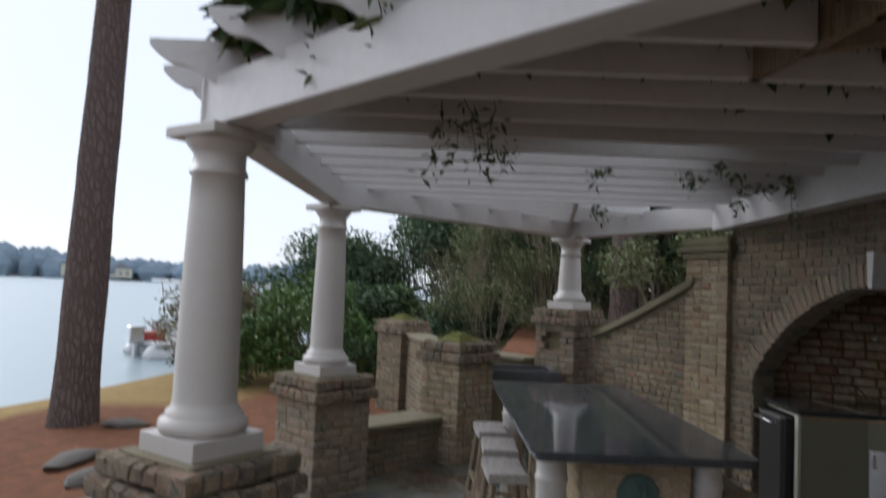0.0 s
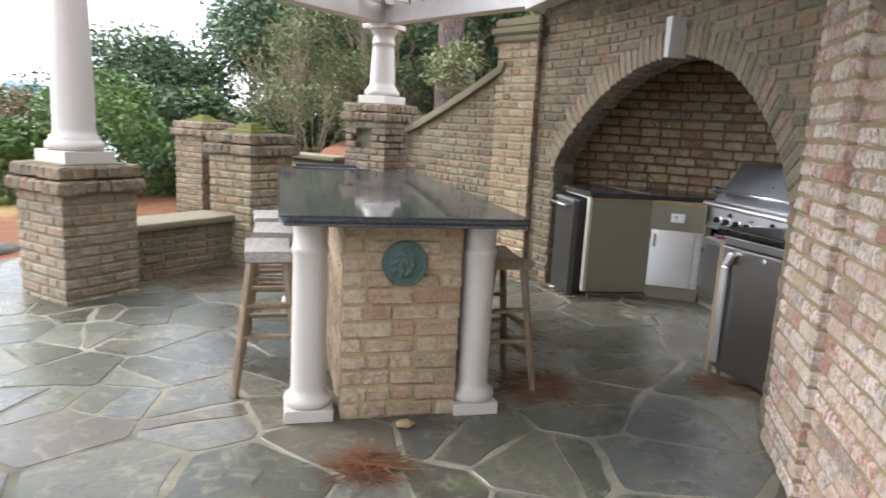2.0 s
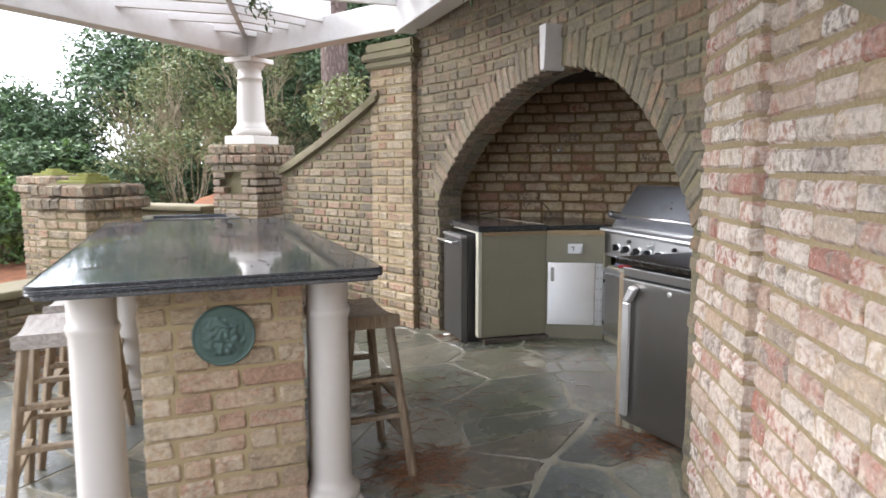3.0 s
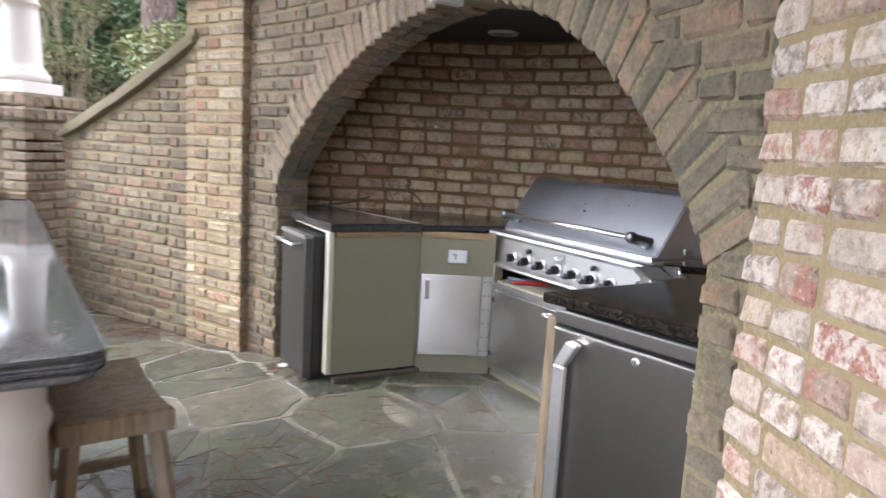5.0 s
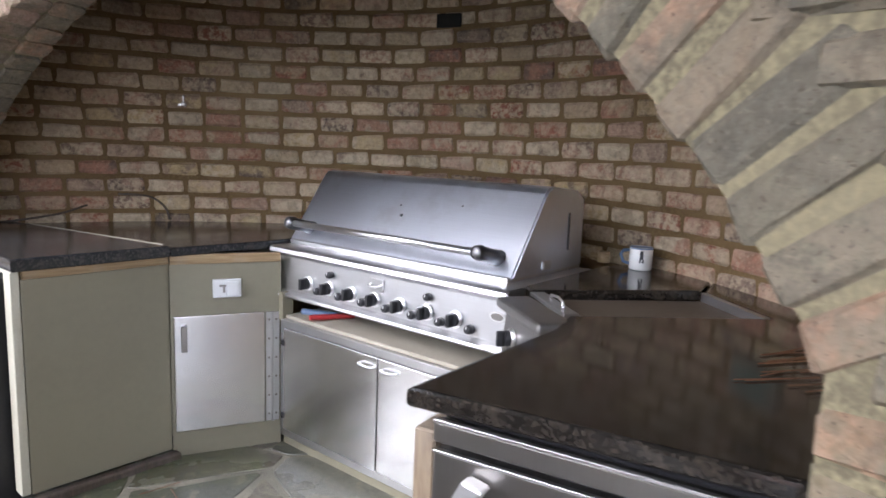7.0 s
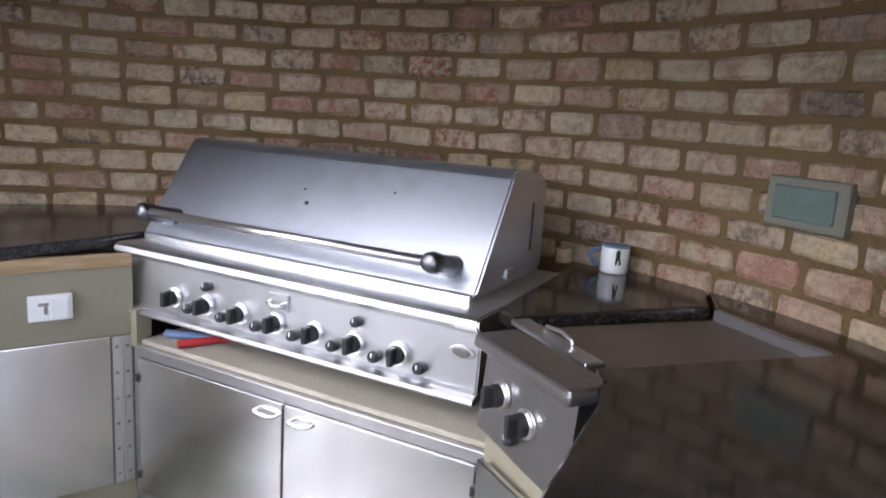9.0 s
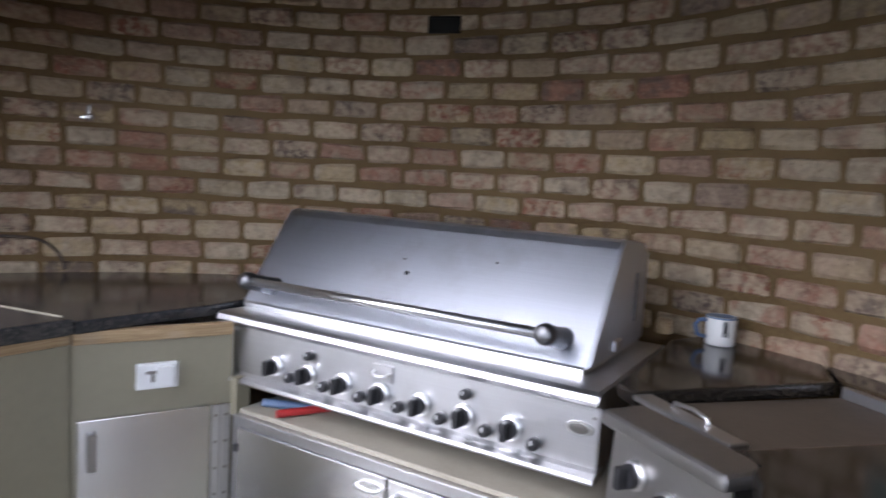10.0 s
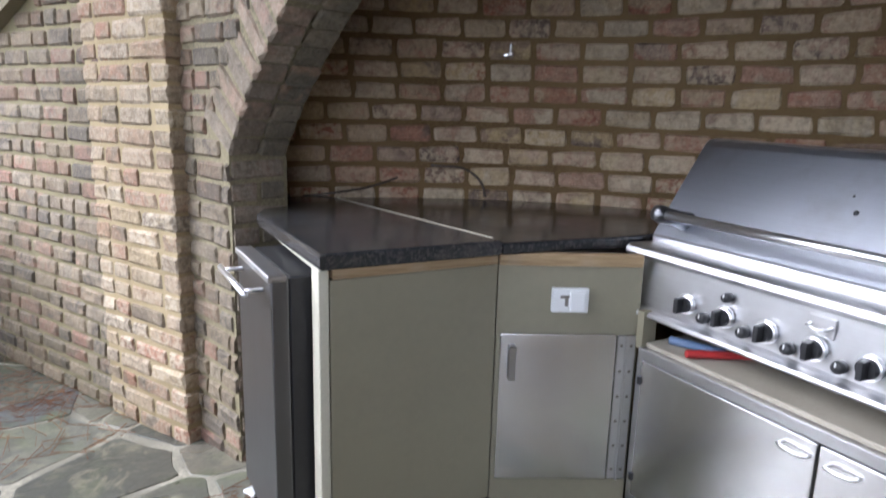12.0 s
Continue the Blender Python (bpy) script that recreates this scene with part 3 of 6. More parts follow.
def wall_core(name, at, s0, s1, z0, z1, thick, mat, n=1, top=None, low=None):
    """A wall's body on a face: n strips from s0 to s1, with a top line and an opening line where given."""
    vs, fs = [], []
    for i in range(n + 1):
        s = s0 + (s1 - s0) * i / n
        lo = low(s) if low else z0
        hi = top(s) if top else z1
        vs += [at(s, 0, lo), at(s, 0, hi), at(s, thick, hi), at(s, thick, lo)]
    for i in range(n):
        a, b = 4 * i, 4 * i + 4
        for k in range(4):
            fs.append((a + k, a + (k + 1) % 4, b + (k + 1) % 4, b + k))
    fs.append((3, 2, 1, 0))
    e = 4 * n
    fs.append((e, e + 1, e + 2, e + 3))
    return new(name, mesh_of(name, vs, fs, mat))


# ---- the arched wall ----
SPAN, SPRING, APEX = 1.47, 1.11, 1.90
AR = (SPAN ** 2 + (APEX - SPRING) ** 2) / (2 * (APEX - SPRING))
AZ = APEX - AR
WALL_TOP, WALL_T, WALL_END = 2.64, 0.215, 1.78
RING = 0.215


def arch_z(s, r=AR):
    return AZ + math.sqrt(max(0.0, r * r - s * s))


def build_arch_wall():
    e = empty("wall_arch")
    tagged(e, "weathered old brick wall with a wide kitchen arch", "wall", kind="structure")

    def low(s):
        return arch_z(s) if abs(s) < SPAN else 0.0
    cores = []
    for a, b, n, lo in ((-WALL_END, -SPAN, 3, None), (-SPAN, SPAN, 56, lambda s: max(SPRING, arch_z(s, AR + 0.012))), (SPAN, WALL_END, 3, None)):
        c = wall_core("wall_core", lambda s, d, z: arcw(s, d + 0.0095, z), a, b, 0, WALL_TOP, WALL_T - 0.008, M_MORTAR_GREY, n, None, lo)
        c.parent = e
    br, dark = Bricks(e, "outer", 120), Bricks(e, "worn_shaded", 180)

    def skip(a, b, za, zb):
        ro = AR + RING - 0.05
        zm = (za + zb) / 2
        if zb > AZ + ro:
            return ((a, b),)
        if zm < SPRING - 0.02:
            h = SPAN + 0.0
        else:
            h = math.sqrt(max(0.0, ro * ro - (min(zm, AZ + ro) - AZ) ** 2))
            if zm < SPRING + RING * (AZ * 0 + (SPRING - AZ) / AR):
                h = SPAN + (zm - SPRING) * SPAN / (SPRING - AZ)
        out = []
        if a < -h:
            out.append((a, min(b, -h)))
        if b > h:
            out.append((max(a, h), b))
        return out
    br.lay(arcw, 0.0, WALL_END, 0.0, WALL_TOP, lambda s, z: -s + 0.3 * z, skip, "mixed", length=0.185)
    br.done()
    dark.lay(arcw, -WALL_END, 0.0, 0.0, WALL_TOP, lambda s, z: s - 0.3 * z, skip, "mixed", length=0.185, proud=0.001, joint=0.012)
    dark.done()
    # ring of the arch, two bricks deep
    # soffit bricks are darker than the ring: shade under the arch as colour
    ring, ring_dark, soffit = Bricks(e, "pier", 150, "voussoir"), Bricks(e, "worn_shaded", 150, "voussoir"), Bricks(e, "worn_shaded", 100, "voussoir")
    half = math.asin(SPAN / AR)
    n = 47
    for k in range(n):
        a = -half + (k + 0.5) * 2 * half / n
        if abs(a + 0.063) < 0.024:
            continue
        for row in range(2):
            ln = RING if row == 0 else 0.10
            rm = AR + ln / 2 - 0.003 + rb.uniform(-0.004, 0.004)
            s, z = rm * math.sin(a), AZ + rm * math.cos(a)
            o = arcw(s, row * 0.112 + (0.054 if row == 0 else 0.05) + rb.uniform(-0.0015, 0.0015), z)
            tang = (arcw(s + 0.01, 0, 0) - arcw(s - 0.01, 0, 0)).normalized()
            rad = (tang * math.sin(a) + Vector((0, 0, 1)) * math.cos(a)).normalized()
            side = (tang * math.cos(a) - Vector((0, 0, 1)) * math.sin(a)).normalized()
            nn = rad.cross(side)
            r = Matrix((rad, nn, side)).transposed().to_4x4()
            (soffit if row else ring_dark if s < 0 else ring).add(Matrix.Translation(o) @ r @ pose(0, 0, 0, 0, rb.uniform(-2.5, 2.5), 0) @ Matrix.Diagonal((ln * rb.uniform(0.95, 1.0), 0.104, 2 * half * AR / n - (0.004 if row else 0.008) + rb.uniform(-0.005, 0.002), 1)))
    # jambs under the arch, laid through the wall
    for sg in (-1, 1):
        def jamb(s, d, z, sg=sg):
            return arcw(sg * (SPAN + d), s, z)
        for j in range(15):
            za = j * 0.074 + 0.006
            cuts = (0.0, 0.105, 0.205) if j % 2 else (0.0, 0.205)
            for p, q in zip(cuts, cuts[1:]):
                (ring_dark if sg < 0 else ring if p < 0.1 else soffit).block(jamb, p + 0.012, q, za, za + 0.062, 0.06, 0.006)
    ring.done()
    ring_dark.done()
    soffit.done()
    bm = bmesh.new()
    o = arcw(-0.11, 0, 0)
    tang = (arcw(0.01, 0, 0) - arcw(-0.01, 0, 0)).normalized()
    nn = tang.cross(Vector((0, 0, 1)))
    r = Matrix.Translation(o) @ Matrix((tang, Vector((0, 0, 1)), nn)).transposed().to_4x4()
    prism(bm, [(-0.022, 1.885), (0.022, 1.885), (0.040, 2.13), (-0.040, 2.13)], -0.10, 0.03, r)
    bmesh.ops.recalc_face_normals(bm, faces=bm.faces)
    bmesh.ops.bevel(bm, geom=list(bm.edges), offset=0.004, segments=1, affect='EDGES')
    tagged(put_bm("keystone", bm, M_WHITE, e), "white painted keystone")


build_arch_wall()


# ---- the niche behind it ----
def build_niche():
    a1 = math.radians(88)
    e = empty("wall_niche")
    tagged(e, "curved back wall of old cream and red bricks", "wall", kind="structure")
    c = wall_core("wall_core", lambda s, d, z: apse(s, d + 0.0095, z), -a1 * RN, a1 * RN, -0.02, 2.17, 0.22, M_MORTAR_IN, 48)
    c.parent = e
    br = Bricks(e, "niche", 300)
    br.lay(apse, -a1 * RN, a1 * RN, 0.90, 2.026, lambda s, z: (z - 0.9) + 0.25 * abs(s), None, "stretcher", length=0.160, joint=0.017, course=0.078)
    br.done()
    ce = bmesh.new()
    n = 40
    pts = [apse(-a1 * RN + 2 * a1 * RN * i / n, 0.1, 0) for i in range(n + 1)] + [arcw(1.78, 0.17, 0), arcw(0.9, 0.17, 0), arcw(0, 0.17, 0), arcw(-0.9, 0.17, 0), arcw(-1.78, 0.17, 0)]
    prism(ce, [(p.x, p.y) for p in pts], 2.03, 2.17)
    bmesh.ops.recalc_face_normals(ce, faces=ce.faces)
    # near-black base puts the shade at the top of the niche into the colour
    tagged(put_bm("ceiling", ce, paint("dark_ceiling", (0.035, 0.026, 0.02), 0.9, (0.018, 0.014, 0.011), 0.6, 4, 0.3)), "near-black ceiling of the niche, shade put into its colour", "ceiling", kind="structure")


build_niche()


# ---- pilasters and the walls beside ----
def brick_body(owner, kind, corners, z0, z1, core_mat, faces=(0, 1, 2, 3), limit=300, bond="mixed", bl=BL, bh=BH, hole=None):
    """Brick faces round a plan outline (counter-clockwise seen from above), with a mortar core."""
    bm = bmesh.new()
    cen = sum((Vector(c) for c in corners), Vector((0, 0))) / len(corners)
    tiers = ((z0, z1, 0.011),) if not hole else ((z0, hole[1], 0.011), (hole[1], hole[2], 0.13), (hole[2], z1, 0.011))
    for za, zb, inset in tiers:
        prism(bm, [tuple(Vector(c) + (cen - Vector(c)).normalized() * inset) for c in corners], za, zb)
    bmesh.ops.recalc_face_normals(bm, faces=bm.faces)
    part("core", bm, core_mat, None).parent = owner
    owner.children[-1].matrix_parent_inverse = owner.matrix_world.inverted()
    br = Bricks(owner, kind, limit)
    n = max(1, round((z1 - z0) / (bh + JO)))
    step = (z1 - z0) / n
    for f in faces:
        p, q = Vector(corners[f]), Vector(corners[(f + 1) % len(corners)])
        at = line(q, p)
        ln = (q - p).length
        for j in range(n):
            za, zb = z0 + j * step + JO / 2, z0 + (j + 1) * step - JO / 2
            s, first = (0.0, True)
            odd = (j + f) % 2
            s = 0.0 if odd else BD + JO
            end = ln if odd else ln - (BD + JO)
            lens = []
            while s < end - 0.01:
                l2 = bl * rb.uniform(0.95, 1.05)
                if bond == "mixed" and rb.random() < 0.35:
                    l2 = BD * rb.uniform(0.95, 1.05)
                if end - s - l2 < 0.06:
                    l2 = end - s
                mid = s + l2 / 2
                if not (hole and f == hole[0] and hole[1] < (za + zb) / 2 < hole[2] and 0.13 + 0.09 * (j % 2) < mid < 0.33 + 0.12 * (j % 2)):
                    br.block(at, s, min(s + l2, end), za, zb, BD, 0.002)
                s += l2 + JO
    br.done()


def mirrored(p):
    u, v = local(*p)
    w = W(-u, v, 0)
    return (w.x, w.y)


L1, L2 = Vector((0.37, 7.13)), Vector((0.66, 6.70))
inn = Vector((0.83, 0.56))
PIL = [tuple(L1), tuple(L2), tuple(L2 + inn * 0.42), tuple(L1 + inn * 0.42)]


def build_pilaster(corners, name, kind, mortar):
    e = empty(name)
    tagged(e, "tall brick pilaster with a mossy moulded cap", "pilaster", kind="structure")
    cs = [Vector(c) for c in corners]
    if sum((cs[i].x * cs[(i + 1) % 4].y - cs[(i + 1) % 4].x * cs[i].y) for i in range(4)) < 0:
        cs.reverse()
    brick_body(e, kind, [tuple(c) for c in cs], 0.0, 2.16, mortar, bond="mixed", limit=300)
    cen = sum(cs, Vector((0, 0))) / 4
    bm = bmesh.new()
    for g, za, zb in ((0.035, 2.16, 2.225), (0.06, 2.225, 2.29), (0.03, 2.29, 2.37)):
        prism(bm, [tuple(c + (c - cen).normalized() * g * 1.3) for c in cs], za, zb)
    bmesh.ops.bevel(bm, geom=list(bm.edges), offset=0.015, segments=2, affect='EDGES')
    part("cap", bm, M_CAPSTONE, e, "moulded cap with moss")
    return e


build_pilaster(PIL, "pilaster", "cream", M_MORTAR_TAN)
SHIFT = TU * 0.10 - NV * 0.02
build_pilaster([tuple(Vector(mirrored(p)) + SHIFT) for p in PIL], "pilaster", "pale", M_MORTAR_OLIVE)


def sloped_top(s, ln):
    k = s / ln
    return 1.27 + 0.63 * (k ** 1.15)


def build_sloped_wall(p, q, name):
    """A garden wall whose coping sweeps up from the pier at p to the pilaster at q."""
    ln = (Vector(q) - Vector(p)).length
    at = line(p, q) if name == "wall_slope_2" else None
    if at is None:
        base = line(q, p)
        at = lambda s, d, z: base(ln - s, d, z)
    e = empty(name)
    tagged(e, "brick garden wall with a mossy rising coping", "wall", kind="structure")
    south = name == "wall_slope_2"
    c = wall_core("wall_core", lambda s, d, z: at(s, d + 0.0095, z), 0, ln, 0, 0, 0.3, M_MORTAR_OLIVE if south else M_MORTAR_OUT, 12, lambda s: sloped_top(s, ln))
    c.parent = e
    br = Bricks(e, "pale" if south else "outer", 300)

    def skip(a, b, za, zb):
        k = max(0.0, (zb - 1.27) / 0.63) ** (1 / 1.15) * ln if zb > 1.27 else 0.0
        return ((max(a, k), b),) if b > k else ()
    br.lay(at, 0, ln, 0, 1.92, lambda s, z: -s, skip, "mixed", length=0.18)
    br.done()
    bm = bmesh.new()
    rings = []
    for i in range(25):
        s = ln * i / 24
        z = sloped_top(s, ln)
        prof = [(-0.05, 0.0), (-0.055, 0.035), (-0.03, 0.05), (-0.03, 0.085), (0.06, 0.11), (0.24, 0.11), (0.33, 0.085), (0.33, 0.05), (0.355, 0.035), (0.35, 0.0)]
        rings.append([bm.verts.new(at(s, d, z + h + 0.006 * noise.noise((s * 6, d * 5, h * 30)))) for d, h in prof])
    for a, b in zip(rings, rings[1:]):
        for k in range(len(a)):
            bm.faces.new((a[k], b[k], b[(k + 1) % len(a)], a[(k + 1) % len(a)]))
    bm.faces.new(rings[0]); bm.faces.new(list(reversed(rings[-1])))
    bmesh.ops.recalc_face_normals(bm, faces=bm.faces)
    part("coping", bm, M_CAPSTONE, e, "mossy stone coping")


SL_P, SL_Q = (-0.42, 8.33), (0.44, 7.04)
build_sloped_wall(SL_P, SL_Q, "wall_slope_1")
build_sloped_wall(mirrored(SL_P), mirrored(SL_Q), "wall_slope_2")


# ---- piers and columns ----
def square(c, half, dir_r):
    r = Vector(dir_r).normalized()
    l = Vector((-r.y, r.x))
    c = Vector(c)
    return [tuple(c - r * half - l * half), tuple(c + r * half - l * half), tuple(c + r * half + l * half), tuple(c - r * half + l * half)]


def build_pier(c, half, dir_r, top, finial=False, kind="pier", label="", cap_h=0.20, hole=None):
    e = empty("brick_pier", (c[0], c[1], 0))
    tagged(e, label or "square brick pier with a rounded brick cap", "pier")
    brick_body(e, kind, square(c, half, dir_r), -0.12, top - cap_h, M_MORTAR_OUT, bond="mixed", limit=260, hole=hole)
    # two rounded courses of cap bricks set on end
    cb = Bricks(e, "outer", 300, "cap_brick")
    for g, za, zb in ((0.035, top - cap_h, top - cap_h / 2), (0.065, top - cap_h / 2, top)):
        zb -= 0.006
        cs = square(c, half + (0.05 if za == top - cap_h else 0.022), dir_r)
        for f in range(4):
            p, q = Vector(cs[f]), Vector(cs[(f + 1) % 4])
            at = line(q, p)
            ln = (q - p).length
            k = 7
            for i in range(k):
                cb.block(at, ln * i / k + 0.004, ln * (i + 1) / k - 0.006, za + 0.003, zb, 0.2, 0.0)
    cb.done()
    bm = bmesh.new()
    prism(bm, square((0, 0), half - 0.05, dir_r), top - cap_h, top + 0.004)
    if finial:
        fb = bmesh.new()
        for h, za, zb in ((0.17, top + 0.004, top + 0.03), (0.11, top + 0.03, top + 0.06), (0.07, top + 0.06, top + 0.085)):
            prism(fb, square((0, 0), h, dir_r), za, zb)
        bmesh.ops.bevel(fb, geom=list(fb.edges), offset=0.01, segments=2, affect='EDGES')
        part("finial", fb, M_MOSS, e, "stepped finial grown over with moss")
    part("cap_stone", bm, M_CAPSTONE, e, "mossy top stone")
    return e


def build_column(c, z0, z1, dir_r, r=0.142):
    e = empty("tuscan_column", (c[0], c[1], z0), math.degrees(math.atan2(dir_r[1], dir_r[0])))
    tagged(e, "off-white painted round column on a brick pier", "column", "pergola columns")
    h = z1 - z0
    bm = boxes(((0, 0, 0.045), (2 * r * 1.36, 2 * r * 1.36, 0.09)), bevel=0.006, seg=2)
    part("plinth", bm, M_COLUMN, e)
    bm = bmesh.new()
    prof = [(r * 1.3, 0.09), (r * 1.38, 0.105), (r * 1.4, 0.125), (r * 1.36, 0.15), (r * 1.22, 0.162), (r * 1.2, 0.17), (r * 1.17, 0.19), (r * 1.03, 0.205), (r, 0.24)]
    for i in range(1, 9):
        k = i / 8
        prof.append((r * (1 - 0.16 * k ** 1.6), 0.24 + (h - 0.24 - 0.22) * k))
    rt = r * 0.84
    prof += [(rt * 1.1, h - 0.215), (rt * 1.12, h - 0.205), (rt * 1.08, h - 0.19), (rt, h - 0.185), (rt, h - 0.115), (rt * 1.08, h - 0.105), (rt * 1.22, h - 0.085), (rt * 1.34, h - 0.06), (rt * 1.36, h - 0.05)]
    lathe(bm, prof, None, 48)
    part("shaft", bm, M_COLUMN, e, smooth=True)
    bm = boxes(((0, 0, h - 0.025), (rt * 2.95, rt * 2.95, 0.05)), bevel=0.006, seg=2)
    part("abacus", bm, M_COLUMN, e)
    return e


BEAM0, BEAM1 = 2.46, 2.69
P1, D1 = (-2.525, 3.03), (0.42, 0.91)
P2, D2 = (-2.888, 5.82), (0.575, 0.818)
P4, D4 = (-0.72, 8.68), (0.6, 0.8)
PR = mirrored(P4)
build_pier(P1, 0.30, D1, 0.98)
build_column(P1, 0.98, BEAM0, D1)
build_pier(P2, 0.29, D2, 0.98)
build_column(P2, 0.98, BEAM0, D2)
build_pier(P4, 0.29, D4, 1.58, label="square brick pier with some bricks broken out", hole=(3, 1.06, 1.30))
build_column(P4, 1.58, BEAM0, D4)
build_pier(PR, 0.29, (0.8, -0.6), 1.58)
build_column(PR, 1.58, BEAM0, (0.8, -0.6))
P3, P3B = (-1.90, 7.20), (-3.2, 10.4)
build_pier(P3, 0.27, D2, 1.22, True, "cream", "square brick pier with a mossy stepped finial")
build_pier(P3B, 0.27, D2, 1.25, True, "outer", "square brick pier with a mossy stepped finial")


def low_wall(name, p, q, z1, thick, kind, label, cap=0.06):
    e = empty(name)
    tagged(e, label, "wall", kind="structure")
    at = line(p, q)
    ln = (Vector(q) - Vector(p)).length
    wall_core("wall_core", lambda s, d, z: at(s, d + 0.0095, z), 0, ln, -0.1, z1 - cap, thick - 0.008, M_MORTAR_OUT).parent = e
    br = Bricks(e, kind, 300)
    br.lay(at, 0, ln, -0.08, z1 - cap, None, None, "mixed")
    br.lay(lambda s, d, z: at(ln - s, thick - d, z), 0, ln, -0.08, z1 - cap, lambda s, z: 5, None, "mixed")
    br.done()
    bm = bmesh.new()
    o = at(ln / 2, thick / 2, z1 - cap / 2)
    e2 = at(ln, 0, 0) - at(0, 0, 0)
    box(bm, (0, 0, 0), (ln, thick + 0.08, cap), Matrix.Translation(o) @ pose(0, 0, 0, 0, 0, math.degrees(math.atan2(e2.y, e2.x))), 0.02, 2)
    part("coping", bm, M_CAPSTONE, e, "mossy flat coping")


low_wall("wall_bench", (-2.02, 6.98), (-2.66, 6.10), 0.47, 0.36, "worn_shaded", "low mossy brick bench wall between piers")
low_wall("wall_garden", (-1.98, 7.45), (-3.05, 10.1), 1.08, 0.28, "outer", "brick garden wall behind the terrace")
low_wall("wall_retaining", (-2.1, 9.6), (-1.05, 8.85), 0.95, 0.3, "outer", "low stone-capped wall of the terrace")

# ---- pergola ----
def beam(name, p, q, z0, z1, w, mat, label):
    p, q = Vector(p), Vector(q)
    d = q - p
    c = (p + q) / 2
    bm = bmesh.new()
    box(bm, (0, 0, 0), (d.length, w, z1 - z0), pose(0, 0, 0, 0, 0, math.degrees(math.atan2(d.y, d.x))), 0.006, 1)
    ob = put_bm(name, bm, mat)
    ob.location = (c.x, c.y, (z0 + z1) / 2)
    return tagged(ob, label, "beam", "pergola beams")


BL_, BR_ = W(1.93, 0.12, 0).xy, W(-1.93, 0.12, 0).xy
RINGP = [Vector(P1), Vector(P2), Vector(P4), BL_, BR_, Vector(PR)]
for i in range(6):
    a, b = RINGP[i], RINGP[(i + 1) % 6]
    e = (b - a).normalized()
    beam("pergola_beam", a - e * (0.06 if i != 3 else 0.0), b + e * (0.06 if i != 3 else 0.0), BEAM0 + (0.003 if i % 2 else 0) - (0.03 if i == 3 else 0), BEAM1 + (0.003 if i % 2 else 0), 0.17, M_WHITE, "weathered white painted pergola beam")


def rafter(p, q, tail, z0=2.64, z1=2.855, w=0.045, bare=False):
    """A rafter from p (house end) to q; tail: how far it runs past q, ending in a scroll. bare: brown wood in place of
    white paint, as shade under the vine.
    """
    p, q = Vector(p), Vector(q)
    d = q - p
    ln = d.length + tail
    h = z1 - z0
    out = [(0, 0), (ln - 0.36, 0)]
    if tail:
        for k in range(9):
            t = k / 8
            out.append((ln - 0.36 + 0.22 * t, 0.10 * (1 - math.cos(t * math.pi)) / 2))
        for k in range(1, 9):
            t = k / 8
            out.append((ln - 0.14 + 0.14 * t, 0.10 + (h - 0.13) * t * t))
    else:
        out.append((ln, 0))
    out += [(ln, h), (0, h)]
    bm = bmesh.new()
    m = pose(p.x, p.y, z0, 0, 0, math.degrees(math.atan2(d.y, d.x))) @ pose(0, 0, 0, 90, 0, 0)
    prism(bm, out, -w / 2, w / 2, m)
    bmesh.ops.recalc_face_normals(bm, faces=bm.faces)
    # the brown wood darkens the south rafters in place of vine shade
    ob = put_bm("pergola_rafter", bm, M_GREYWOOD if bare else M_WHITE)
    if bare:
        return tagged(ob, "brown pergola rafter, shade under the vine put into its colour", "rafter", "pergola rafters")
    return tagged(ob, "white painted pergola rafter with scrolled tail" if tail else "white painted pergola rafter", "rafter", "pergola rafters")


def outer_v(u):
    """Where the outer beams run, along v, at a given u."""
    pts = [local(*PR), local(*P1), local(*P2), local(*P4)]
    for (u0, v0), (u1, v1) in zip(pts, pts[1:]):
        if min(u0, u1) <= u <= max(u0, u1):
            return v0 + (v1 - v0) * (u - u0) / (u1 - u0)
    return None


HU = 1.93
p4u, p4v = local(*P4)
hip_v = 1.51
u = -3.5
while u < 3.7:
    vo = outer_v(u)
    if vo:
        if abs(u) <= HU + 0.05:
            vi = 0.06
        else:
            k = (abs(u) - HU) / (p4u - HU)
            vi = hip_v + (p4v - hip_v) * k + 0.03
        if vo > vi + 0.1:
            rafter(W(u, vi, 0).xy, W(u, vo, 0).xy, 0.42)
    u += 0.385
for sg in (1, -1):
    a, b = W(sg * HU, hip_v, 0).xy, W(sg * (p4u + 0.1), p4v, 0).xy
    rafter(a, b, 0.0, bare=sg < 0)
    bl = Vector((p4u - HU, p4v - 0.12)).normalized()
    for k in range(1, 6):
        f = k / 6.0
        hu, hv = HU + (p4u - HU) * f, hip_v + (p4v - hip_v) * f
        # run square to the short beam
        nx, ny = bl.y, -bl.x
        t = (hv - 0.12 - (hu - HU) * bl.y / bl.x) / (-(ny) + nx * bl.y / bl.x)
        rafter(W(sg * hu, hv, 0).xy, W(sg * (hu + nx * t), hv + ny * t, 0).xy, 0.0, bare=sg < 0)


# ---- the island ----
E1, E2 = Vector((0.9864, 0.1644)), Vector((-0.1644, 0.9864))
IO = Vector((-1.0, 3.37))
ISL_RZ = math.degrees(math.atan2(E1.y, E1.x))


def isl(a, b):
    p = IO + E1 * a + E2 * b
    return (p.x, p.y)


def rounded(w, d, r, n=5):
    out = []
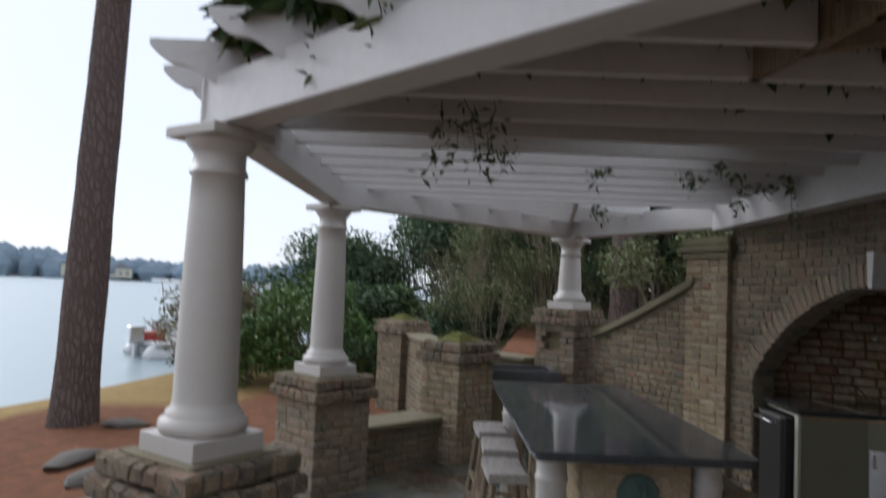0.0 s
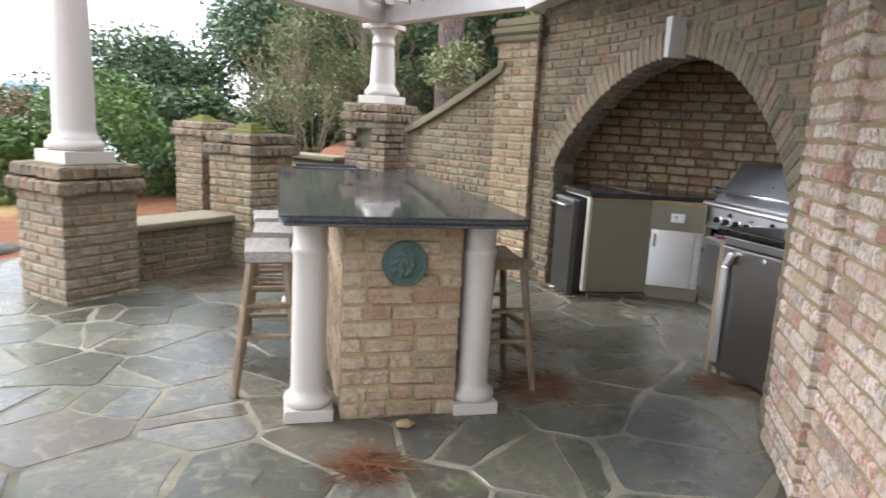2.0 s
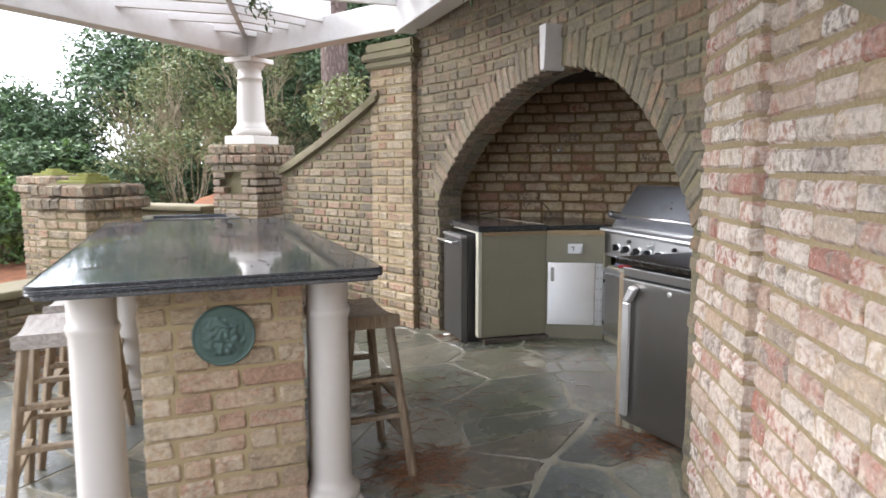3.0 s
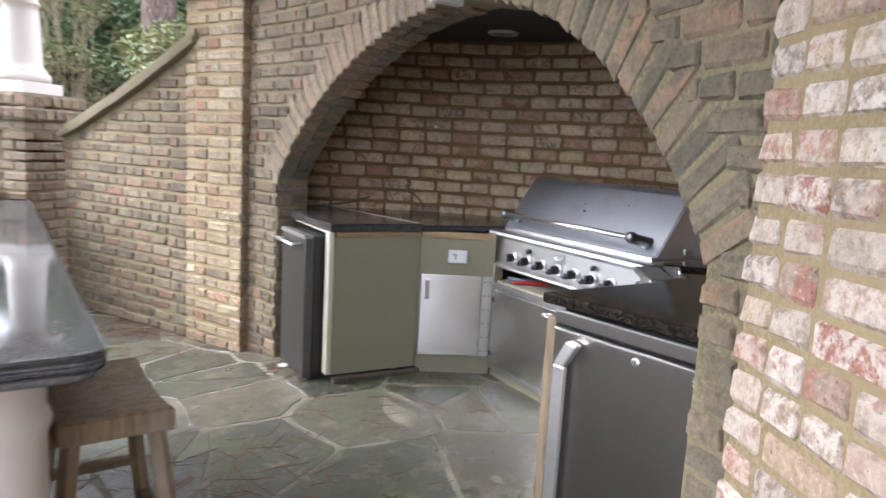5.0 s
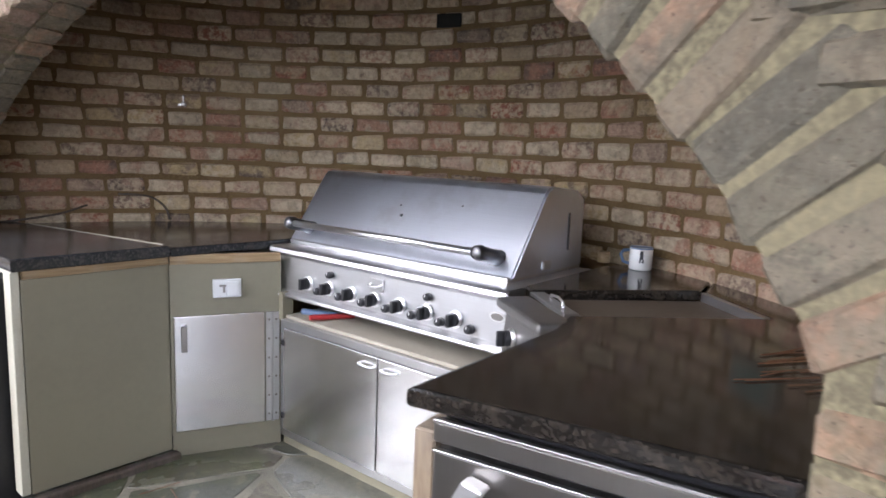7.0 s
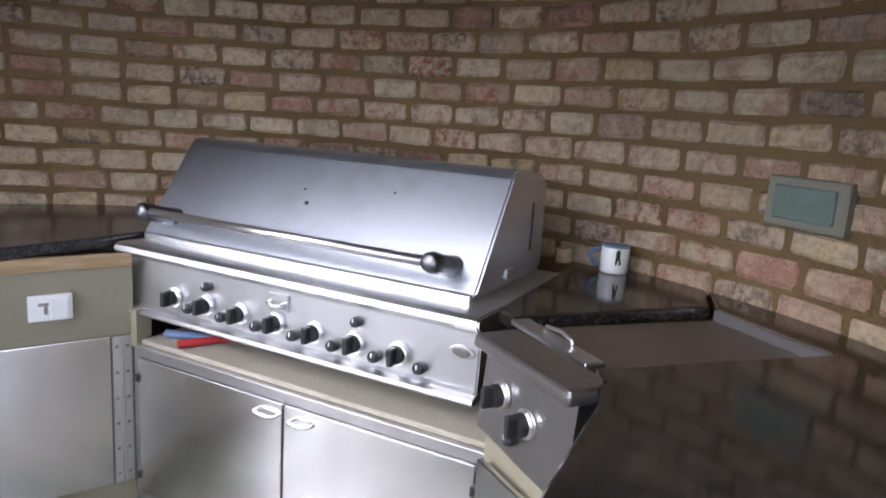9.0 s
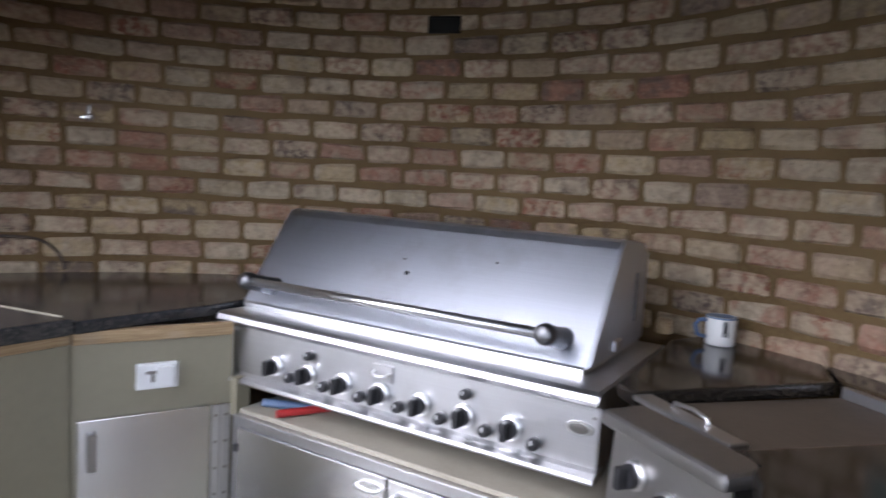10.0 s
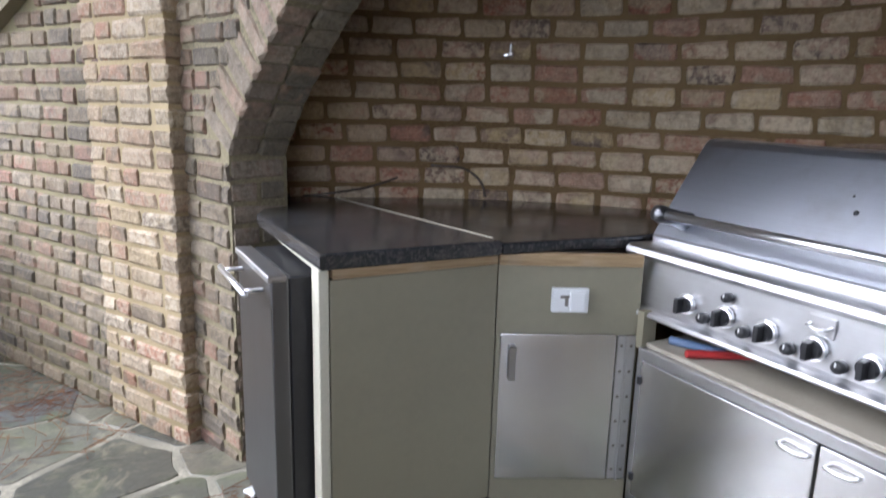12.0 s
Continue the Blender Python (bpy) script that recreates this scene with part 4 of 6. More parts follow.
    for cx, cy, a0 in ((w - r, r, -90), (w - r, d - r, 0), (r, d - r, 90), (r, r, 180)):
        for k in range(n + 1):
            a = radians(a0 + 90 * k / n)
            out.append((cx + r * math.cos(a), cy + r * math.sin(a)))
    return out


def slab(bm, outline, z0, z1, edge=0.012, m=None):
    """A stone slab with a rounded-over edge."""
    prism(bm, outline, z0, z1, m)
    bmesh.ops.recalc_face_normals(bm, faces=bm.faces)
    rim = [e for e in bm.edges if abs(e.verts[0].co.z - e.verts[1].co.z) < 1e-5]
    bmesh.ops.bevel(bm, geom=rim, offset=edge, segments=3, affect='EDGES', profile=0.6)
    return bm


def build_island():
    e = empty("island_counter", (*isl(0, 0), 0), ISL_RZ)
    tagged(e, "brick island counter with dark granite top and corner columns", "counter")
    bm = bmesh.new()
    slab(bm, rounded(1.105, 2.50, 0.045), 0.974, 1.005, 0.010, Matrix.Translation((-0.02, 0.04, 0)))
    slab(bm, rounded(1.075, 2.47, 0.04), 0.958, 0.976, 0.006, Matrix.Translation((-0.005, 0.055, 0)))
    part("countertop", bm, M_TOP, e, "dark honed granite slab", True)
    body = empty("brick_base", (0, 0, 0))
    body.parent = e
    body.matrix_world = e.matrix_world.copy()
    brick_body(body, "tan", [isl(0.272, 0.25), isl(0.83, 0.25), isl(0.83, 2.19), isl(0.272, 2.19)], 0.0, 0.958, M_MORTAR_TAN, limit=300, bl=0.215, bh=0.07)
    h = 0.957
    for a, b in ((0.127, 0.35), (0.935, 0.34), (0.127, 2.10), (0.95, 2.10)):
        col = empty("column", (0, 0, 0))
        col.parent = e
        col.location = (a, b, 0)
        bm = boxes(((0, 0, 0.03), (0.225, 0.225, 0.06)), bevel=0.006, seg=2)
        part("plinth", bm, M_COLUMN, col)
        bm = bmesh.new()
        prof = [(0.108, 0.06), (0.114, 0.07), (0.116, 0.085), (0.112, 0.1), (0.098, 0.11), (0.086, 0.125), (0.083, 0.15)]
        prof += [(0.083 - 0.004 * k / 6, 0.15 + (h - 0.33) * k / 6) for k in range(1, 7)]
        prof += [(0.084, h - 0.165), (0.088, h - 0.15), (0.084, h - 0.135), (0.079, h - 0.13), (0.08, h - 0.04), (0.09, h - 0.02), (0.092, h)]
        lathe(bm, prof, None, 40)
        part("shaft", bm, M_COLUMN, col, smooth=True)
    # the round bronze plaque on the end
    md = empty("plaque", (0, 0, 0))
    md.parent = e
    md.location = (0.548, 0.243, 0.765)
    md.rotation_euler = (radians(90), 0, 0)
    bm = bmesh.new()
    lathe(bm, [(0.105, -0.002), (0.107, 0.006), (0.107, 0.012), (0.103, 0.015), (0.098, 0.012)], None, 48)
    part("disc", bm, M_BRONZE, md, "green weathered bronze disc")
    bm = bmesh.new()
    bmesh.ops.create_grid(bm, x_segments=30, y_segments=30, size=0.07)
    for v in bm.verts:
        k = max(0.0, 1 - v.co.length / 0.09)
        v.co.z = 0.0115 + 0.016 * min(1, 2.2 * k) * (0.35 + abs(noise.noise(v.co * 38)) + 0.4 * noise.noise(v.co * 75))
    part("relief", bm, M_BRONZE, md, "worn low relief", True)
    return e


build_island()


# ---- stools ----
def build_stool(seat_mat, label):
    e = empty("bar_stool")
    tagged(e, label, "stool", "stools at the island")
    h = 0.74
    bm = bmesh.new()
    n = 12
    w, d, t = 0.40, 0.235, 0.04
    top, bot = [], []
    for i in range(n + 1):
        x = -w / 2 + w * i / n
        s = 0.022 * (2 * x / w) ** 2
        for lst, z in ((top, h - 0.022 + s), (bot, h - 0.022 - t + s * 0.3)):
            lst.append((bm.verts.new((x, -d / 2, z)), bm.verts.new((x, d / 2, z))))
    for i in range(n):
        bm.faces.new((top[i][0], top[i + 1][0], top[i + 1][1], top[i][1]))
        bm.faces.new((bot[i][0], bot[i][1], bot[i + 1][1], bot[i + 1][0]))
        bm.faces.new((top[i][0], bot[i][0], bot[i + 1][0], top[i + 1][0]))
        bm.faces.new((top[i][1], top[i + 1][1], bot[i + 1][1], bot[i][1]))
    bm.faces.new((top[0][0], top[0][1], bot[0][1], bot[0][0]))
    bm.faces.new((top[n][0], bot[n][0], bot[n][1], top[n][1]))
    bmesh.ops.recalc_face_normals(bm, faces=bm.faces)
    bmesh.ops.bevel(bm, geom=[ed for ed in bm.edges if ed.calc_face_angle(0) > 0.8], offset=0.006, segments=2, affect='EDGES')
    part("seat", bm, seat_mat, e)
    ft = {}
    for sx in (-1, 1):
        for sy in (-1, 1):
            a, b = Vector((sx * 0.225, sy * 0.165, 0)), Vector((sx * 0.15, sy * 0.085, h - 0.055))
            ft[sx, sy] = (a, b)
            bm = bmesh.new()
            q = (b - a).to_track_quat('Z', 'X').to_matrix().to_4x4()
            box(bm, (0, 0, (b - a).length / 2), (0.032, 0.032, (b - a).length), Matrix.Translation(a) @ q, 0.004)
            part("leg", bm, M_GREYWOOD, e)

    def rung(p, q):
        p, q = Vector(p), Vector(q)
        bm = bmesh.new()
        m = Matrix.Translation(p) @ (q - p).to_track_quat('Z', 'X').to_matrix().to_4x4()
        box(bm, (0, 0, (q - p).length / 2), (0.02, 0.034, (q - p).length), m, 0.003)
        part("rung", bm, M_GREYWOOD, e)
    for z, ks in ((0.20, (((-1, -1), (1, -1)), ((-1, 1), (1, 1)))), (0.30, (((-1, -1), (-1, 1)), ((1, -1), (1, 1)))), (0.36, (((-1, -1), (1, -1)), ((-1, 1), (1, 1)))), (0.46, (((-1, -1), (-1, 1)), ((1, -1), (1, 1))))):
        for a, b in ks:
            p, q = [ft[k][0].lerp(ft[k][1], z / (h - 0.055)) for k in (a, b)]
            rung(p, q)
    return e


STOOL = build_stool(M_SEAT, "weathered wooden bar stool with bleached saddle seat")
# same stool with a browner seat, standing in for the shade it is in
SHADED_STOOL = build_stool(M_GREYWOOD, "wooden bar stool on the kitchen side of the island, shade put into its seat colour")


def stool_at(x, y, rz):
    return pose(x, y, fz(x, y), 0, 0, rz)


STOOL.matrix_basis = stool_at(-1.20, 4.16, ISL_RZ + 92)
for x, y, rz in ((-1.27, 4.72, ISL_RZ + 88), (-1.37, 5.26, ISL_RZ + 93),):
    copy_thing(STOOL, stool_at(x, y, rz))
SHADED_STOOL.matrix_basis = stool_at(0.02, 4.2, ISL_RZ + 92)


# ---- the gas grill ----
GX = math.degrees(math.atan2(-0.9943, 0.1064))


def side_profile(bm, prof, x0, x1):
    """A bent sheet: a closed (y, z) outline drawn out from x0 to x1."""
    a = [bm.verts.new((x0, y, z)) for y, z in prof]
    b = [bm.verts.new((x1, y, z)) for y, z in prof]
    n = len(prof)
    for i in range(n):
        bm.faces.new((a[i], a[(i + 1) % n], b[(i + 1) % n], b[i]))
    bm.faces.new(list(reversed(a)))
    bm.faces.new(b)
    bmesh.ops.recalc_face_normals(bm, faces=bm.faces)
    return bm


def knob(parent, x, z, r, y=-0.005, big=True):
    k = empty("knob")
    k.parent = parent
    k.location = (x, y, z)
    k.rotation_euler = (radians(90), 0, 0)
    bm = bmesh.new()
    if big:
        lathe(bm, [(r * 1.25, 0), (r * 1.25, 0.006), (r * 1.12, 0.010)], None, 32)
        part("bezel", bm, M_CHROME, k, "polished ring", True)
        bm = bmesh.new()
        lathe(bm, [(r, 0.008), (r, 0.018), (r * 0.93, 0.024)], None, 28)
        box(bm, (0, 0, 0.032), (r * 0.62, r * 1.9, 0.026), None, 0.004, 2)
        part("grip", bm, M_BLACK, k, "black grip")
    else:
        lathe(bm, [(r, 0), (r, 0.016), (r * 0.8, 0.024), (r * 0.3, 0.026)], None, 24)
        part("grip", bm, M_BLACK, k, "small black valve knob", True)
        bm = boxes(((0, r * 0.45, 0.0265), (0.003, r * 0.7, 0.002)))
        part("mark", bm, M_PLASTIC, k, "white pointer mark")
    return k


def build_grill():
    e = empty("gas_grill", (1.951, 5.197, 0), GX)
    tagged(e, "built-in stainless steel gas grill with closed lid", "grill")
    w = 0.577
    # firebox and front
    bm = bmesh.new()
    side_profile(bm, [(-0.012, 0.742), (0.0, 0.752), (0.006, 0.880), (-0.012, 0.890), (-0.020, 0.900), (-0.017, 0.914), (-0.004, 0.921), (0.10, 0.918), (0.56, 0.918), (0.56, 0.74)], -w, w)
    bmesh.ops.bevel(bm, geom=[ed for ed in bm.edges if ed.calc_face_angle(0) > 0.9], offset=0.004, segments=2, affect='EDGES')
    part("front_panel", bm, M_STEEL, e)
    bm = bmesh.new()
    side_profile(bm, [(-0.032, 0.732), (-0.028, 0.726), (0.05, 0.726), (0.05, 0.744), (-0.014, 0.745), (-0.03, 0.740)], -w - 0.004, w + 0.004)
    part("drip_lip", bm, M_STEEL, e)
    # lid
    lid = empty("lid")
    lid.parent = e
    xl, xr = -0.598, 0.513
    prof = [(0.10, 0.93), (0.282, 1.195), (0.30, 1.212), (0.33, 1.217), (0.50, 1.200), (0.545, 1.17), (0.55, 0.93)]
    bm = bmesh.new()
    side_profile(bm, prof, xl, xr)
    bmesh.ops.bevel(bm, geom=[ed for ed in bm.edges if ed.calc_face_angle(0) > 0.9], offset=0.006, segments=2, affect='EDGES')
    part("hood", bm, M_HOOD, lid, "brushed steel hood with stains")
    bm = bmesh.new()
    side_profile(bm, [(0.088, 0.919), (0.088, 0.934), (0.104, 0.936), (0.56, 0.936), (0.56, 0.919)], xl + 0.02, xr - 0.01)
    part("lower_rim", bm, M_STEEL, lid)
    bm = boxes(((xr + 0.002, 0.44, 1.06), (0.004, 0.008, 0.13)), m=None)
    part("slot", bm, M_BLACK, lid, "dark vent slot")
    bm = boxes(((xr + 0.003, 0.3, 0.955), (0.012, 0.05, 0.03)), bevel=0.004)
    part("hinge", bm, M_STEEL, lid)
    bm = bmesh.new()
    rod(bm, (-0.515, 0.035, 1.012), (0.435, 0.035, 1.012), 0.0125, 20)
    part("handle_bar", bm, M_CHROME, lid, "polished round bar", True)
    for x in (-0.505, 0.43):
        bm = bmesh.new()
        lathe(bm, [(0.014, -0.024), (0.022, -0.018), (0.026, 0.0), (0.024, 0.03), (0.025, 0.07), (0.029, 0.115)], Matrix.Translation((x, 0.035, 1.012)) @ pose(0, 0, 0, -105, 0, 0), 24)
        part("handle_post", bm, M_STEEL_MID, lid, "dull cast handle post", True)
    for x, z in ((-0.06, 1.075), (-0.085, 1.11), (0.2, 1.13)):
        y = 0.10 + (z - 0.93) * 0.687
        bm = bmesh.new()
        bmesh.ops.create_uvsphere(bm, u_segments=10, v_segments=6, radius=0.007 if x == -0.06 else 0.0035, matrix=Matrix.Translation((x, y, z)))
        part("rivet", bm, M_BLACK, lid)
    # knobs
    for i in range(7):
        knob(e, -0.577 + 0.231 + i * 0.1207, 0.797, 0.0225)
        knob(e, -0.577 + 0.291 + i * 0.1206, 0.776, 0.015, 0.0, False)
    for x in (-0.222, 0.26):
        knob(e, x, 0.848, 0.013, 0.004, False)
    bm = boxes(((0.02, 0.0, 0.848), (0.062, 0.006, 0.045)), bevel=0.002)
    part("hook_plate", bm, M_STEEL, e)
    bm = bmesh.new()
    tube(bm, [(-0.005, 0, 0.852), (-0.003, -0.02, 0.848), (0.02, -0.026, 0.845), (0.043, -0.02, 0.848), (0.045, 0, 0.852)], 0.004, 8)
    part("hook", bm, M_CHROME, e, smooth=True)
    bm = bmesh.new()
    lathe(bm, [(0.030, 0), (0.032, 0.002), (0.030, 0.005)], Matrix.Translation((0.535, 0.003, 0.833)) @ pose(0, 0, 0, 90, 0, 0) @ Matrix.Diagonal((1, 0.5, 1, 1)), 32)
    part("badge", bm, M_CHROME, e, "oval maker's badge")
    for k in range(3):
        bm = bmesh.new()
        lathe(bm, [(0.022 - 0.006 * k, 0), (0.022 - 0.006 * k, 0.002)], Matrix.Translation((0.535, -0.0015 - 0.001 * k, 0.833)) @ pose(0, 0, 0, 90, 0, 0) @ Matrix.Diagonal((1, 0.5, 1, 1)), 24)
        part("badge_ring", bm, M_STEEL_DARK, e)
    for x in (-0.565, 0.565):
        for z in (0.765, 0.86):
            bm = bmesh.new()
            lathe(bm, [(0.004, 0), (0.003, 0.003)], Matrix.Translation((x, 0.004, z)) @ pose(0, 0, 0, 90, 0, 0), 10)
            part("screw", bm, M_STEEL_DARK, e)
    return e


build_grill()


# ---- the cabinet under the grill ----
def door(parent, x0, x1, z0, z1, y, mat, label="", t=0.018):
    d = empty("door")
    d.parent = parent
    bm = boxes((((x0 + x1) / 2, y, (z0 + z1) / 2), (x1 - x0, t, z1 - z0)), bevel=0.003, seg=2)
    part("panel", bm, mat, d, label)
    return d


def bow(parent, p, q, out, r=0.005):
    """A small bow handle between two points, standing out along -y."""
    bm = bmesh.new()
    p, q = Vector(p), Vector(q)
    o = Vector((0, -out, 0))
    tube(bm, [p, p + o * 0.7, p.lerp(q, 0.15) + o, p.lerp(q, 0.5) + o * 1.08, p.lerp(q, 0.85) + o, q + o * 0.7, q], r, 8)
    return part("handle", bm, M_CHROME, parent, "polished bow handle", True)


def build_grill_cabinet():
    z0 = 0.10
    e = empty("grill_cabinet", (1.922, 5.11, 0), math.degrees(math.atan2(-0.9947, 0.1031)))
    tagged(e, "steel-doored cabinet under the grill", "cabinet")
    bm = boxes(((0, 0.29, z0 + 0.27), (1.13, 0.54, 0.54)), ((-0.553, 0.02, 0.69), (0.024, 0.05, 0.11)), ((0.553, 0.02, 0.69), (0.024, 0.05, 0.11)))
    part("body", bm, M_OLIVE, e)
    bm = boxes(((0, 0.26, 0.648), (1.08, 0.5, 0.014)), bevel=0.002)
    part("shelf", bm, M_SHELF, e, "bare dusty shelf board")
    bm = boxes(((0, 0.007, 0.625), (1.10, 0.03, 0.03)), ((-0.54, 0.007, 0.39), (0.022, 0.03, 0.45)), ((0.54, 0.007, 0.39), (0.022, 0.03, 0.45)), ((0, 0.007, 0.175), (1.10, 0.03, 0.03)), bevel=0.002)
    part("door_frame", bm, M_STEEL, e)
    for x0, x1, hx, sx in ((-0.527, -0.003, -0.03, -1), (0.003, 0.527, 0.035, 1)):
        d = door(e, x0, x1, 0.192, 0.608, -0.005, M_STEEL_DOOR, "brushed steel door")
        bow(d, (hx + sx * 0.055, -0.014, 0.575), (hx - sx * 0.01, -0.014, 0.572), 0.018, 0.004)
        for z in (0.25, 0.55):
            bm = boxes(((x0 if sx < 0 else x1, -0.012, z), (0.014, 0.016, 0.026)), bevel=0.003)
            part("hinge", bm, M_BLACK, d)
    return e


build_grill_cabinet()


def floor_item(name, label, cat, bm, mat, m, smooth=False):
    ob = put_bm(name, bm, mat, smooth=smooth)
    ob.matrix_world = m
    return tagged(ob, label, cat)


GM = pose(1.922, 5.11, 0, 0, 0, math.degrees(math.atan2(-0.9947, 0.1031)))
bm = bmesh.new()
rod(bm, (-0.40, 0.015, 0.669), (-0.32, 0.17, 0.667), 0.011, 12)
box(bm, (0, 0, 0.1), (0.012, 0.004, 0.2), Matrix.Translation((-0.32, 0.17, 0.667)) @ Vector((0.08, 0.155, 0)).to_track_quat('Z', 'Y').to_matrix().to_4x4(), 0.001)
floor_item("grill_scraper", "red-handled scraper lying on the cabinet shelf", "tool", bm, M_RED, GM)
bm = bmesh.new()
rod(bm, (-0.50, 0.06, 0.668), (-0.36, 0.12, 0.668), 0.012, 12)
floor_item("grill_lighter", "blue lighter lying on the cabinet shelf", "lighter", bm, M_BLUE, GM)


# ---- corner cabinet with one steel door ----
def frame_on(p, q):
    """A pose at p with x along p-q and y into the wall behind."""
    d = Vector(q) - Vector(p)
    return pose(p[0], p[1], 0, 0, 0, math.degrees(math.atan2(d.y, d.x)))


CA, CB, CC = (0.99, 5.785), (1.49, 5.825), (1.875, 5.683)


def build_corner_cabinet():
    e = new("corner_cabinet")
    e.matrix_world = frame_on(CB, CC)
    ln = (Vector(CC) - Vector(CB)).length
    tagged(e, "olive painted corner cabinet with a steel door", "cabinet")
    bm = bmesh.new()
    prism(bm, [(0, 0.004), (ln, 0.004), (ln + 0.06, 0.45), (0.25, 0.55), (0.02, 0.3)], 0.10, 0.868)
    part("body", bm, M_OLIVE, e)
    bm = boxes(((ln / 2, 0.012, 0.882), (ln - 0.004, 0.03, 0.034)), bevel=0.002)
    part("top_rail", bm, M_RAW, e, "bare pine rail")
    d = door(e, 0.012, 0.345, 0.215, 0.668, -0.006, M_STEEL_DOOR, "brushed steel door")
    bm = boxes(((0.046, -0.03, 0.584), (0.022, 0.008, 0.10)), ((0.046, -0.02, 0.63), (0.016, 0.02, 0.01)), ((0.046, -0.02, 0.538), (0.016, 0.02, 0.01)), bevel=0.002)
    part("handle", bm, M_STEEL_DARK, d)
    bm = boxes(((0.362, -0.008, 0.44), (0.024, 0.006, 0.45)), ((0.39, -0.008, 0.44), (0.024, 0.006, 0.45)), bevel=0.001)
    rod(bm, (0.376, -0.013, 0.215), (0.376, -0.013, 0.665), 0.005, 10)
    hinge = part("piano_hinge", bm, M_STEEL, d)
    for i in range(6):
        for x in (0.362, 0.39):
            bm = bmesh.new()
            lathe(bm, [(0.005, 0), (0.0035, 0.002)], Matrix.Translation((x, -0.011, 0.245 + 0.078 * i)) @ pose(0, 0, 0, 90, 0, 0), 10)
            part("screw", bm, M_STEEL_DARK, hinge)
    bm = boxes(((ln / 2, 0.02, 0.14), (ln, 0.03, 0.08)), bevel=0.003)
    part("plinth_board", bm, M_OLIVE, e)
    o = new("outlet_cover")
    o.matrix_world = frame_on(CB, CC) @ pose(0.204, 0, 0.769)
    tagged(o, "white plastic outdoor outlet cover on the corner cabinet", "outlet")
    bm = boxes(((0, -0.008, 0), (0.104, 0.02, 0.07)), bevel=0.004, seg=2)
    part("plate", bm, M_PLASTIC, o)
    bm = boxes(((0.018, -0.024, 0), (0.045, 0.014, 0.056)), bevel=0.004, seg=2)
    part("flap", bm, M_PLASTIC, o)
    bm = boxes(((-0.012, -0.02, 0.012), (0.034, 0.005, 0.008)), ((-0.012, -0.02, -0.004), (0.008, 0.005, 0.022)), bevel=0.001)
    part("socket", bm, M_STEEL_DARK, o)


build_corner_cabinet()


# ---- end cabinet with the small refrigerator ----
def build_end_cabinet():
    e = new("end_cabinet")
    e.matrix_world = frame_on(CA, CB)
    tagged(e, "olive painted end cabinet with bare wood rail", "cabinet")
    bm = boxes(((0.257, 0.011, 0.505), (0.486, 0.02, 0.725)), bevel=0.002)
    part("side_panel", bm, M_OLIVE, e, "flat olive painted side panel")
    bm = boxes(((-0.002, 0.03, 0.52), (0.028, 0.06, 0.75)), bevel=0.003)
    part("corner_post", bm, M_CREAM, e, "pale primed corner post")
    bm = boxes(((0.26, 0.014, 0.888), (0.48, 0.03, 0.04)), bevel=0.002)
    part("top_rail", bm, M_RAW, e, "bare pine rail")
    bm = boxes(((0.004, 0.33, 0.895), (0.03, 0.52, 0.025)), bevel=0.002)
    part("front_rail", bm, M_CREAM, e)
    bm = boxes(((0.62, 0.33, 0.48), (0.2, 0.3, 0.74)))
    part("back_panel", bm, M_OLIVE, e)
    bm = boxes(((0.27, -0.012, 0.118), (0.5, 0.04, 0.035)), bevel=0.006)
    ob = put_bm("floor_plank", bm, M_DARKWOOD)
    ob.matrix_world = frame_on(CA, CB) @ pose(0, 0, 0.0, 0, 0, 0)
    tagged(ob, "dark rotting plank lying along the cabinet foot", "plank")


build_end_cabinet()


def build_fridge(name, m, w, z0, z1, depth, label, pull, mat, body_mat, door_t, badge=None, lock=None, strip=False, handle_at=0.0):
    e = new(name)
    e.matrix_world = m
    tagged(e, label, "refrigerator")
    bm = boxes(((w / 2, door_t + depth / 2, (z0 + z1) / 2), (w, depth, z1 - z0)), bevel=0.004)
    part("cabinet", bm, body_mat, e)
    d = empty("door")
    d.parent = e
    zt = z1 - (0.055 if strip else 0.0)
    bm = boxes(((w / 2, door_t / 2, (z0 + 0.02 + zt) / 2), (w, door_t - 0.004, zt - z0 - 0.02)), bevel=0.005, seg=2)
    part("panel", bm, mat, d, "dull brushed steel door")
    if strip:
        bm = boxes(((w / 2, 0.015, z1 - 0.022), (w, 0.03, 0.036)), bevel=0.003)
        part("vent_strip", bm, mat, e)
        for zz in (z1 - 0.002, zt):
            bm = boxes(((w / 2, 0.004, zz), (w, 0.012, 0.005)), bevel=0.001)
            part("trim_line", bm, M_CHROME, e, "bright trim line")
    pull(d, w, z0, zt)
    if lock:
        bm = bmesh.new()
        lathe(bm, [(0.012, 0), (0.012, 0.005), (0.009, 0.007)], Matrix.Translation((lock[0], 0.002, lock[1])) @ pose(0, 0, 0, 90, 0, 0), 20)
        part("lock", bm, M_CHROME, d, "round lock")
    if badge:
        bm = boxes(((badge[0], 0.0, badge[1]), (0.06, 0.004, 0.026)), bevel=0.001)
        bd = part("badge", bm, M_STEEL_DARK, d, "small blue and silver badge")
        bm = boxes(((badge[0], -0.003, badge[1] + 0.006), (0.05, 0.002, 0.005)), ((badge[0] - 0.006, -0.003, badge[1] - 0.005), (0.036, 0.002, 0.005)))
        part("badge_bars", bm, M_CHROME, bd)
    for x in (0.04, w - 0.04):
        bm = bmesh.new()
